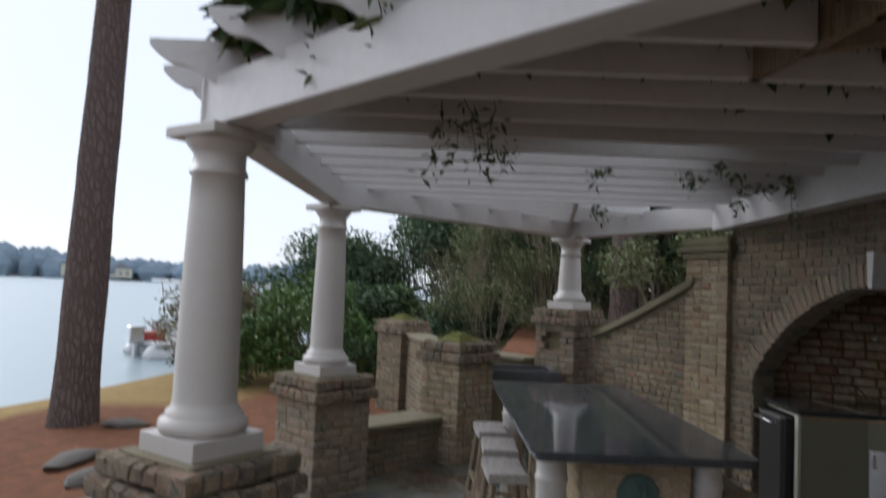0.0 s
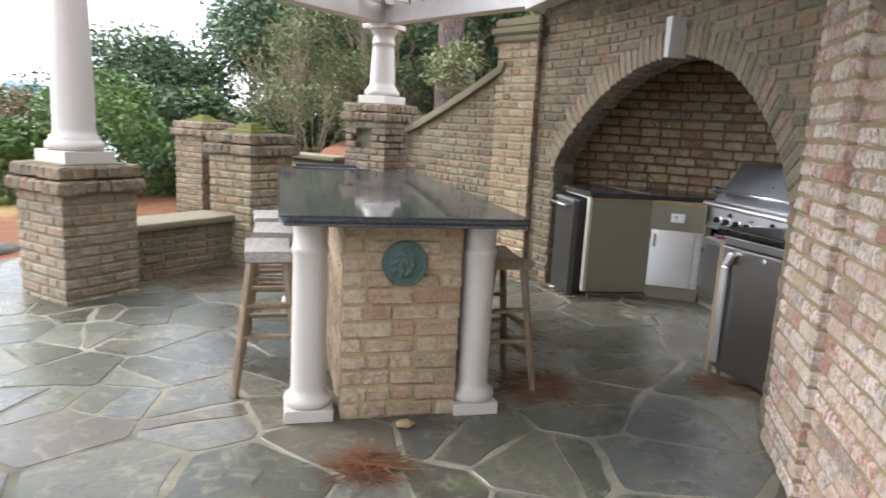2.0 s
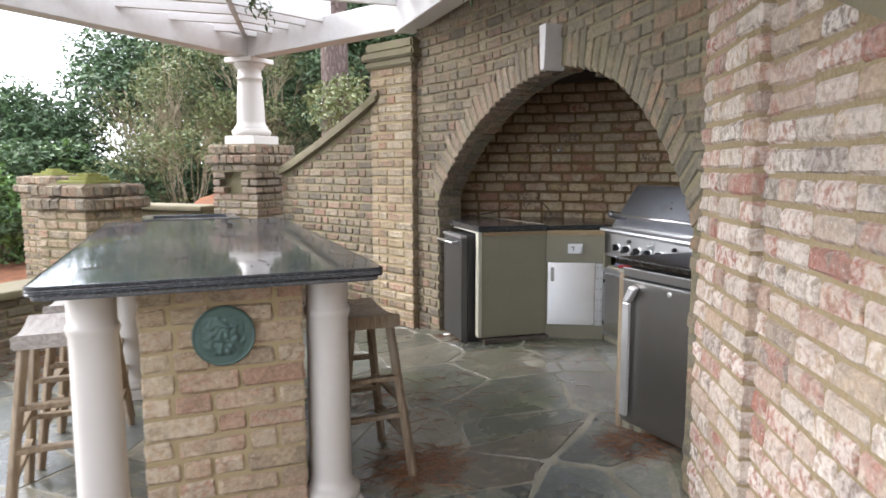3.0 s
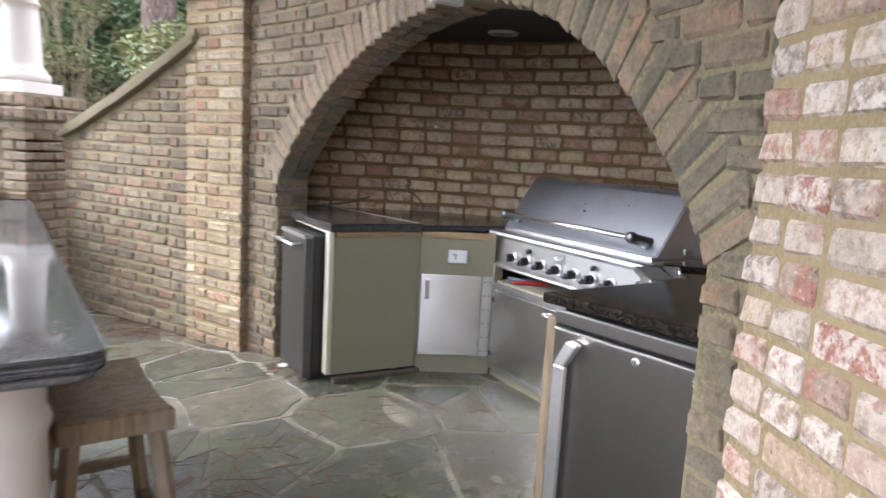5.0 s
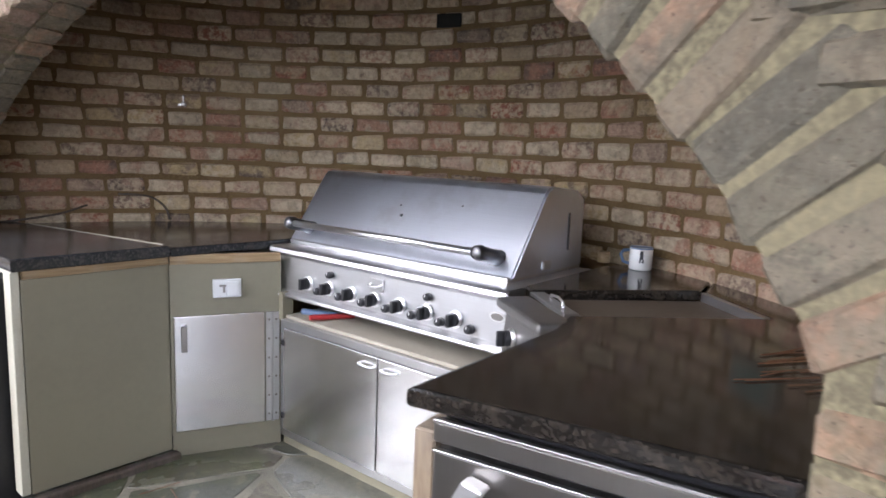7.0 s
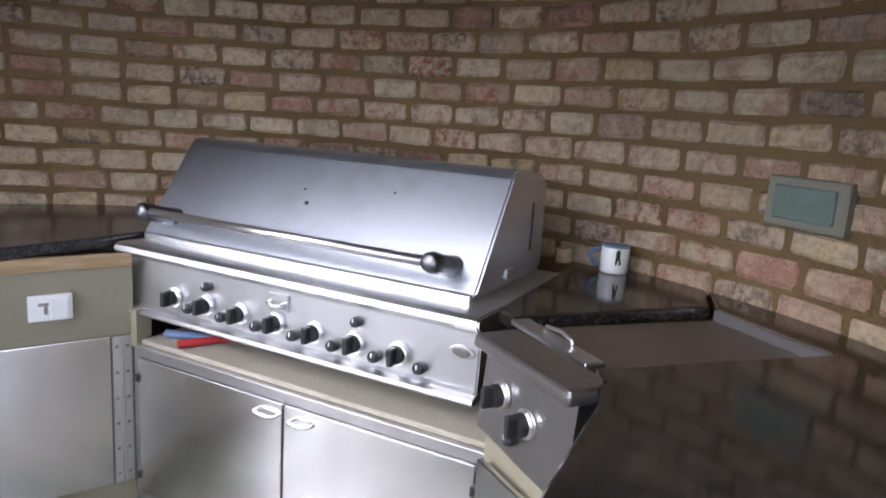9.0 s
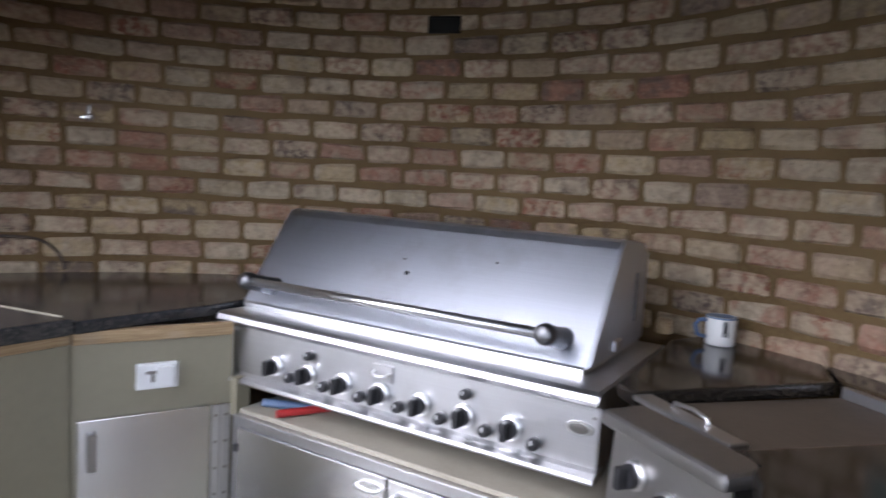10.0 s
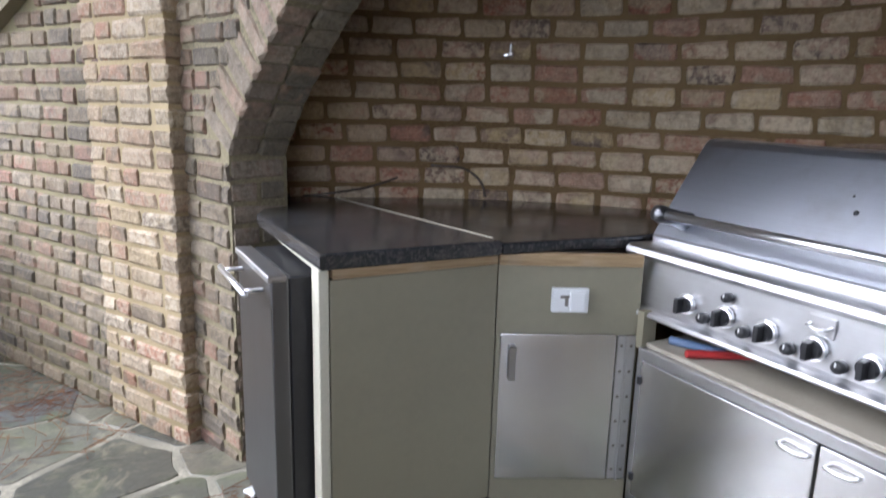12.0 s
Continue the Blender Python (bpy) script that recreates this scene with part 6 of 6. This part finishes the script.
def pine(x, y, r, h, seed, lean=(0, 0), crown=True):
    z = ground_height(x, y) - 0.05
    e = empty("pine_tree", (x, y, z))
    tagged(e, "tall pine with a rough scaly grey-brown trunk", "tree")
    bm = bmesh.new()
    n, m = 40, 28
    rings = []
    for j in range(n + 1):
        t = j / n
        rad = r * (1 - 0.55 * t) * (1 + 0.14 * math.exp(-t * h / 0.35))
        ring = []
        for k in range(m):
            a = 2 * math.pi * k / m
            q = Vector((math.cos(a), math.sin(a), 0))
            f = 1 + 0.05 * noise.noise((q.x * 3, q.y * 3, t * h * 1.1 + seed)) + 0.035 * noise.noise((q.x * 8, q.y * 8, t * h * 3))
            ring.append(bm.verts.new(q * rad * f + Vector((lean[0] * t * h, lean[1] * t * h, t * h))))
        rings.append(ring)
    for a, b in zip(rings, rings[1:]):
        for k in range(m):
            bm.faces.new((a[k], a[(k + 1) % m], b[(k + 1) % m], b[k]))
    part("trunk", bm, M_BARK, e, smooth=True)
    rs = np.random.RandomState(seed)
    bm = bmesh.new()
    pts = []
    for i in range(22):
        zz = h * rs.uniform(0.62, 0.99)
        a = rs.uniform(0, 2 * math.pi)
        ln = (1.1 - zz / h) * h * 0.45 + 0.8
        base = Vector((lean[0] * zz, lean[1] * zz, zz))
        tip = base + Vector((ln * math.cos(a), ln * math.sin(a), 0.25 * ln))
        limb(bm, base, tip, 0.06, 0.012, seed * 7 + i, 4, 0.06, 5)
        for c in range(4):
            cp = base.lerp(tip, 0.45 + 0.18 * c)
            pts.append(np.array(cp[:]) + rs.normal(size=(110, 3)) * 0.38)
    part("limbs", bm, M_BARK, e)
    leaves("crown", np.concatenate(pts), 0.28, M_GREEN_DARK, e, seed, 0.0, 0.12)
    return e


pine(-7.5, 8.75, 0.30, 15.0, 3, (0.018, 0.01))
pine(0.35, 12.6, 0.24, 14.0, 5)
pine(3.2, 18.0, 0.22, 15.0, 8)


# ---- across the lake ----
def build_far_shore():
    rs = np.random.RandomState(4)
    # blue-grey tree colours carry the haze of distance, there is no real haze
    m, nt, b = material("far_wood_hazed", 1.0, 0, 0)
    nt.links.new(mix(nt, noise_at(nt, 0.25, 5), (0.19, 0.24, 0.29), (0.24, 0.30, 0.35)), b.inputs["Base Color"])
    vs, fs = [], []
    for i in range(900):
        a = radians(rs.uniform(20, 115))
        d = 330 + rs.uniform(-12, 40)
        x, y = -1 - d * math.sin(a), d * math.cos(a)
        hh = rs.uniform(8, 14) * (1.0 + 0.25 * math.sin(a * 9))
        w = rs.uniform(3.0, 6.5)
        k = len(vs)
        ring = 7
        for lv, (f, zz) in enumerate(((1.0, 0.0), (1.15, 0.45), (0.7, 0.8))):
            for j in range(ring):
                t = 2 * math.pi * j / ring
                q = f * w * rs.uniform(0.75, 1.2)
                vs.append((x + q * math.cos(t), y + q * math.sin(t), WATER + hh * zz * rs.uniform(0.92, 1.08)))
        vs.append((x, y, WATER + hh))
        for lv in range(2):
            for j in range(ring):
                fs.append((k + lv * ring + j, k + lv * ring + (j + 1) % ring, k + (lv + 1) * ring + (j + 1) % ring, k + (lv + 1) * ring + j))
        for j in range(ring):
            fs.append((k + 2 * ring + j, k + 2 * ring + (j + 1) % ring, len(vs) - 1))
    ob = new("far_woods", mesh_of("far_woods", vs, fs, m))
    tagged(ob, "wooded shore across the lake, blue distance haze put into its colour", "woods", kind="stuff")
    vs, fs = [], []
    for i in range(60):
        a = radians(20 + 95 * i / 59)
        for d, z in ((318, WATER - 0.3), (323, WATER + 1.2), (420, WATER + 3)):
            vs.append((-1 - d * math.sin(a), d * math.cos(a), z))
    for i in range(59):
        for k in range(2):
            fs.append((3 * i + k, 3 * i + 3 + k, 3 * i + 4 + k, 3 * i + 1 + k))
    tagged(new("far_bank", mesh_of("far_bank", vs, fs, paint("far_bank", (0.26, 0.25, 0.24), 1.0, (0.15, 0.17, 0.2), 0.4, 0.1))), "low pale far bank of the lake", "bank", kind="structure")
    for a, s in ((37.5, 1.0), (43, 0.7), (34.5, 0.8), (52, 0.9)):
        a = radians(a)
        e = empty("far_house", (-1 - 316 * math.sin(a), 316 * math.cos(a), WATER + 1.2), -math.degrees(-a))
        tagged(e, "small pale house on the far shore", "house")
        bm = boxes(((0, 0, 2.4 * s), (11 * s, 6 * s, 4.8 * s)))
        part("wall", bm, M_CREAM, e)
        bm = bmesh.new()
        prism(bm, [(-6 * s, 4.8 * s), (6 * s, 4.8 * s), (0, 8.0 * s)], -3.4 * s, 3.4 * s, pose(0, 0, 0, 90, 0, 0))
        part("roof", bm, paint("slate_roof", (0.22, 0.22, 0.24), 0.9), e)
        for x in (-3.2, 0, 3.2):
            bm = boxes(((x * s, -3.02 * s, 2.4 * s), (1.6 * s, 0.1, 1.8 * s)))
            part("window", bm, M_STEEL_DARK, e)


build_far_shore()


def build_boat():
    e = empty("pontoon_boat", (-12.9, 23.6, WATER), 52)
    tagged(e, "white pontoon boat with canopy moored by the shore", "boat")
    alu = paint("boat_white", (0.66, 0.66, 0.66), 0.35, (0.4, 0.4, 0.4), 0.3, 3, 0.02)
    for y in (-0.95, 0.95):
        bm = bmesh.new()
        lathe(bm, [(0.05, -3.1), (0.30, -2.9), (0.30, 2.2), (0.2, 2.7), (0.03, 3.0)], Matrix.Translation((0, y, 0.12)) @ pose(0, 0, 0, 0, 90, 0), 20)
        part("pontoon", bm, alu, e, smooth=True)
    bm = boxes(((0, 0, 0.48), (5.6, 2.5, 0.12)), bevel=0.02)
    part("deck", bm, alu, e)
    for y in (-1.2, 1.2):
        bm = boxes(((0.2, y, 0.85), (4.6, 0.04, 0.6)), bevel=0.01)
        part("side_fence", bm, alu, e)
    bm = boxes(((2.5, 0, 0.85), (0.04, 2.3, 0.6)), ((-2.1, -0.75, 0.85), (0.04, 0.8, 0.6)), bevel=0.01)
    part("end_fence", bm, alu, e)
    for x, y in ((-0.6, -0.9), (-0.6, 0.9), (1.0, -0.9), (1.0, 0.9)):
        bm = boxes(((x, y, 0.95), (1.1, 0.45, 0.5)), ((x, y * 1.15, 1.25), (1.1, 0.12, 0.3)), bevel=0.05, seg=2)
        part("bench", bm, M_BLACK if y < 0 else M_RED, e)
    bm = boxes(((-2.5, 0.3, 0.68), (0.9, 0.8, 0.3)), bevel=0.08, seg=2)
    part("cover", bm, M_RED, e, "dark red cover")
    bm = boxes(((-3.05, 0, 0.75), (0.5, 0.42, 0.6)), ((-3.0, 0, 0.25), (0.22, 0.16, 0.7)), bevel=0.08, seg=3)
    part("outboard_motor", bm, M_STEEL, e, "grey outboard motor")
    for x in (-1.6, 1.4):
        for y in (-1.15, 1.15):
            bm = bmesh.new()
            rod(bm, (x, y, 0.9), (x * 1.15, y, 2.55), 0.025, 8)
            part("canopy_post", bm, alu, e)
    bm = bmesh.new()
    box(bm, (0, 0, 2.6), (4.4, 2.5, 0.09), None, 0.04, 2)
    part("canopy", bm, alu, e, "pale flat canopy")


build_boat()


# ---- vines over the pergola ----
def build_vines():
    rnd = random.Random(12)
    e = empty("climbing_vine", (*W(-1.8, 1.2, 0).xy, 2.88))
    inv = e.matrix_world.inverted()
    tagged(e, "evergreen vine matted over the pergola with hanging shoots", "vine")
    bm = bmesh.new()
    pts = []
    for i in range(60):
        u0, v0 = rnd.uniform(-3.2, -0.35), rnd.uniform(0.0, 3.2)
        vo = outer_v(u0)
        if vo is None or v0 > vo:
            continue
        p = W(u0, v0, 2.90 + rnd.uniform(0, 0.06))
        q = W(u0 + rnd.uniform(-1.2, 1.2), v0 + rnd.uniform(-1.3, 1.3), 2.90 + rnd.uniform(0, 0.1))
        limb(bm, inv @ p, inv @ q, 0.012, 0.006, i, 6, 0.06, 5)
    part("woody_stem", bm, M_DARKWOOD, e)
    rs = np.random.RandomState(5)
    mat_pts = []
    while len(mat_pts) < 70000:
        u, v = rs.uniform(-4.5, 1.6), rs.uniform(-0.1, 3.7)
        vo = outer_v(u)
        if vo is None or v > vo + 0.15:
            continue
        edge = 0.75 + 0.4 * noise.noise((u * 0.9, v * 0.9, 3)) - 0.9 * max(0, (u + 1.5 - 2.6 * max(0, 1 - v / 1.1)) / 1.1) - 0.2 * max(0, (v - 2.6)) - 0.1 * max(0, -u - 2.6)
        if rs.uniform() > edge * 1.8:
            continue
        mat_pts.append(inv @ W(u, v, 2.87 + abs(rs.normal()) * 0.09))
    leaves("mat_of_leaves", [tuple(p) for p in mat_pts], 0.17, M_VINE, e, 6, 0.0, 0.5)
    sh = bmesh.new()
    hp = []
    spots = [(-1.25, 2.75, 0.52), (-1.15, 2.5, 0.38), (-1.9, 3.3, 0.2), (0.1, 1.1, 0.2), (0.15, 0.75, 0.22), (0.3, 0.4, 0.34), (0.05, 1.5, 0.2), (-0.5, 2.4, 0.16), (0.55, 0.36, 0.24), (2.1, 1.2, 0.2), (-2.4, 2.9, 0.15)]
    for i, (u, v, ln) in enumerate(spots):
        for k in range(2):
            a = W(u + rnd.uniform(-0.12, 0.12), v + rnd.uniform(-0.12, 0.12), 2.72)
            b = a + Vector((rnd.uniform(-0.16, 0.16), rnd.uniform(-0.16, 0.16), -ln * rnd.uniform(0.5, 1.05)))
            line_pts = limb(sh, inv @ a, inv @ b, 0.0035, 0.0012, 400 + i * 5 + k, 7, 0.07, 4)
            for p in line_pts[1:]:
                for _ in range(4):
                    hp.append(tuple(p + Vector([rnd.uniform(-1, 1) * 0.05 for _ in range(3)])))
    part("hanging_shoot", sh, M_DARKWOOD, e)
    leaves("shoot_leaves", hp, 0.065, M_VINE, e, 9, 0.5, 0.33, "narrow hanging leaves")


build_vines()


# ---- litter ----
def straw(x, y, r, n, seed, h=0.05):
    rs = random.Random(seed)
    bm = bmesh.new()
    for _ in range(n):
        d = r * rs.random() ** 0.7
        a = rs.uniform(0, 6.28)
        px, py = x + d * math.cos(a), y + d * math.sin(a)
        ln, b = rs.uniform(0.07, 0.17), rs.uniform(0, 6.28)
        top = h * max(0.0, 1 - d / r)
        z0, z1 = fz(px, py) + 0.004 + rs.uniform(0, top), fz(px, py) + 0.004 + rs.uniform(0, top + 0.01)
        p, q = Vector((px, py, z0)), Vector((px + ln * math.cos(b), py + ln * math.sin(b), z1))
        w = Vector((-math.sin(b), math.cos(b), 0)) * 0.0008
        vs = [bm.verts.new(v) for v in (p - w, p + w, q + w, q - w)]
        up = [bm.verts.new(v.co + Vector((0, 0, 0.0022))) for v in vs]
        bm.faces.new(up)
        for i in range(4):
            bm.faces.new((vs[i], vs[(i + 1) % 4], up[(i + 1) % 4], up[i]))
    ob = put_bm("pine_needles", bm, M_NEEDLE)
    return tagged(ob, "heap of dry red-brown pine needles on the paving" if h > 0.03 else "scatter of dry pine needles on the paving", "pine needles", kind="stuff")


straw(-0.62, 3.22, 0.12, 260, 1, 0.06)
straw(0.26, 4.1, 0.22, 240, 2, 0.03)
straw(0.30, 4.9, 0.5, 120, 3, 0.01)
straw(1.22, 3.95, 0.16, 120, 4, 0.03)
straw(-2.0, 6.3, 0.45, 240, 5, 0.02)
straw(0.1, 7.3, 0.55, 260, 6, 0.02)
straw(0.95, 6.15, 0.22, 120, 7, 0.02)
straw(1.1, 5.3, 0.7, 34, 8, 0.006)
straw(-0.7, 2.4, 0.9, 90, 9, 0.006)
bm = bmesh.new()
rs_ = random.Random(3)
for _ in range(26):
    p = Vector((1.75 + rs_.uniform(-0.05, 0.2), 3.75 + rs_.uniform(-0.12, 0.12), 0.935))
    a = rs_.uniform(-0.8, -0.2)
    q = p + Vector((math.cos(a), math.sin(a), 0)) * rs_.uniform(0.08, 0.18)
    rod(bm, p, q, 0.0012, 5)
tagged(put_bm("pine_needles", bm, M_NEEDLE), "few dry pine needles on the granite worktop", "pine needles", kind="stuff")
bm = bmesh.new()
for _ in range(40):
    a, b = rs_.uniform(0.05, 1.0), rs_.uniform(0.1, 2.4)
    p = Vector((*isl(a, b), 1.0055))
    if rs_.random() < 0.35:
        t = rs_.uniform(0, 6.28)
        rod(bm, p + Vector((0, 0, 0.001)), p + Vector((0.07 * math.cos(t), 0.07 * math.sin(t), 0.001)), 0.0011, 5)
    else:
        box(bm, tuple(p + Vector((0, 0, 0.002))), (rs_.uniform(0.004, 0.012), rs_.uniform(0.004, 0.01), 0.003), None, 0.001)
tagged(put_bm("leaf_crumbs", bm, M_DARKWOOD), "scattered bits of leaf on the island top", "litter", kind="stuff")
for x, y, s in ((-0.47, 3.60, 0.035), (-0.44, 3.63, 0.02)):
    bm = bmesh.new()
    bmesh.ops.create_icosphere(bm, subdivisions=2, radius=s, matrix=Matrix.Translation((x, y, s * 0.5)) @ Matrix.Diagonal((1.2, 0.9, 0.6, 1)))
    for v in bm.verts:
        v.co += Vector((1, 1, 1)) * 0.006 * noise.noise(v.co * 30)
    tagged(put_bm("pebble", bm, M_RAW), "small tan stone chip beside the island", "stone")
bm = boxes(((0, 0, 0.006), (0.09, 0.05, 0.012)), bevel=0.003)
floor_item("paper_scrap", "white scrap lying by the small refrigerator", "litter", bm, M_PLASTIC, pose(0.86, 6.22, fz(0.86, 6.22), 4, 6, 35))
# edging stones in the straw bed
for i, (x, y) in enumerate(((-5.2, 6.1), (-4.4, 5.2), (-5.9, 6.7), (-6.6, 8.6), (-5.9, 9.2), (-4.6, 7.6), (-3.9, 6.9))):
    bm = bmesh.new()
    bmesh.ops.create_icosphere(bm, subdivisions=2, radius=0.5)
    rr = random.Random(i)
    for v in bm.verts:
        v.co += Vector((1, 1, 1)) * 0.18 * noise.noise(v.co * 2 + Vector((i, 0, 0)))
    ob = put_bm("edging_stone", bm, M_EDGING)
    ob.matrix_world = pose(x, y, ground_height(x, y) + 0.02, 0, 0, rr.uniform(0, 90)) @ Matrix.Diagonal((rr.uniform(0.5, 0.8), 0.3, 0.16, 1))
    tagged(ob, "flat grey edging stone in pine straw", "stone", "edging stones")


# ---- sink trough beyond the island ----
def build_trough():
    e = empty("stone_trough", (-1.28, 8.12, 0), 10)
    tagged(e, "dark stone trough with an open basin on a brick base", "trough")
    bm = boxes(((0, 0, 0.38), (0.7, 0.5, 0.76)))
    part("base", bm, M_MORTAR_OUT, e)
    bm = boxes(((0, -0.27, 0.82), (0.86, 0.1, 0.12)), ((0, 0.27, 0.82), (0.86, 0.1, 0.12)), ((-0.38, 0, 0.82), (0.1, 0.44, 0.12)), ((0.38, 0, 0.82), (0.1, 0.44, 0.12)), ((0, 0, 0.775), (0.68, 0.46, 0.03)), bevel=0.004)
    part("basin", bm, M_TOP, e)


build_trough()


# ---- flagstones ----
def clip_cell(poly, p, q):
    """The part of poly that lies nearer to p than to q."""
    m = ((p[0] + q[0]) / 2, (p[1] + q[1]) / 2)
    n = (q[0] - p[0], q[1] - p[1])
    out = []
    k = len(poly)
    for i in range(k):
        a, b = poly[i], poly[(i + 1) % k]
        da = (a[0] - m[0]) * n[0] + (a[1] - m[1]) * n[1]
        db = (b[0] - m[0]) * n[0] + (b[1] - m[1]) * n[1]
        if da <= 0:
            out.append(a)
        if (da < 0) != (db < 0) and da != db:
            t = da / (da - db)
            out.append((a[0] + (b[0] - a[0]) * t, a[1] + (b[1] - a[1]) * t))
    return out


def build_flags():
    rnd = random.Random(21)
    pts, tries = [], 0
    while len(pts) < 520 and tries < 40000:
        tries += 1
        p = (rnd.uniform(-3.6, 3.2), rnd.uniform(-2.5, 9.9))
        if not inside(p, TERRACE):
            continue
        dmin = 0.15 + 0.40 * (0.5 + 0.5 * noise.noise((p[0] * 0.9, p[1] * 0.9, 7.0))) + rnd.uniform(0, 0.1)
        a = 0.7 + noise.noise((p[0] * 0.5, p[1] * 0.5, 1.0))
        ca, sa = math.cos(a), math.sin(a)
        if all((((p[0] - q[0]) * ca + (p[1] - q[1]) * sa) * 0.74) ** 2 + ((-(p[0] - q[0]) * sa + (p[1] - q[1]) * ca) * 1.2) ** 2 > dmin * dmin for q in pts):
            pts.append(p)
    made, cells = [], []
    for i, p in enumerate(pts):
        poly = [(p[0] - 0.8, p[1] - 0.8), (p[0] + 0.8, p[1] - 0.8), (p[0] + 0.8, p[1] + 0.8), (p[0] - 0.8, p[1] + 0.8)]
        for q in pts:
            if q is not p and abs(q[0] - p[0]) < 1.7 and abs(q[1] - p[1]) < 1.7:
                poly = clip_cell(poly, p, q)
                if len(poly) < 3:
                    break
        if len(poly) < 3:
            continue
        # half of the stones are broken across into two angular pieces
        if rnd.random() < 0.5:
            a = rnd.uniform(0, math.pi)
            o = (p[0] + rnd.uniform(-0.06, 0.06), p[1] + rnd.uniform(-0.06, 0.06))
            h = (math.cos(a), math.sin(a))
            for sg in (1, -1):
                cells.append(clip_cell(poly, (o[0] - sg * h[0], o[1] - sg * h[1]), (o[0] + sg * h[0], o[1] + sg * h[1])))
        else:
            cells.append(poly)
    for i, poly in enumerate(cells):
        if len(poly) < 3:
            continue
        gap = rnd.choice((0.006, 0.009, 0.013, 0.02, 0.032))
        c = Vector((sum(a[0] for a in poly) / len(poly), sum(a[1] for a in poly) / len(poly)))
        out = []
        k = len(poly)
        for j in range(k):
            a, b = Vector(poly[j]), Vector(poly[(j + 1) % k])
            ln = (b - a).length
            if ln < 0.03:
                continue
            for t in (0.05, 0.33, 0.66, 0.95) if ln > 0.16 else (0.12, 0.88):
                q = a.lerp(b, t)
                q += (c - q).normalized() * gap
                nn = Vector((noise.noise((q.x * 6, q.y * 6, i)), noise.noise((q.x * 6, q.y * 6, i + 50))))
                out.append(q + nn * 0.02)
        if len(out) < 4:
            continue
        lift = rnd.uniform(0.0, 0.002)
        bm = bmesh.new()
        lo = [bm.verts.new((q.x - c.x, q.y - c.y, fz(q.x, q.y) - 0.02)) for q in out]
        mid = [bm.verts.new((q.x - c.x, q.y - c.y, fz(q.x, q.y) - 0.004 + lift)) for q in out]
        hi = [bm.verts.new(((q.x - c.x) * 0.985, (q.y - c.y) * 0.985, fz(q.x, q.y) + lift)) for q in out]
        n = len(out)
        for a, b in ((lo, mid), (mid, hi)):
            for j in range(n):
                bm.faces.new((a[j], a[(j + 1) % n], b[(j + 1) % n], b[j]))
        top = bm.verts.new((0, 0, fz(c.x, c.y) + lift))
        for j in range(n):
            bm.faces.new((hi[j], hi[(j + 1) % n], top))
        bmesh.ops.recalc_face_normals(bm, faces=bm.faces)
        made.append(((c - Vector((-0.2, 3.8))).length, bm, c))
    made.sort(key=lambda a: a[0])
    for _, bm, c in made[:300]:
        ob = put_bm("flagstone", bm, M_FLAG, FLOOR)
        ob.location = (c.x, c.y, 0)
    rest = bmesh.new()
    for _, bm, c in made[300:]:
        bmesh.ops.translate(bm, vec=(c.x, c.y, 0), verts=bm.verts)
        me = bpy.data.meshes.new("stone")
        bm.to_mesh(me)
        bm.free()
        rest.from_mesh(me)
        bpy.data.meshes.remove(me)
    if made[300:]:
        put_bm("outer_paving", rest, M_FLAG_ROW, FLOOR)["kind"] = "stuff"


build_flags()
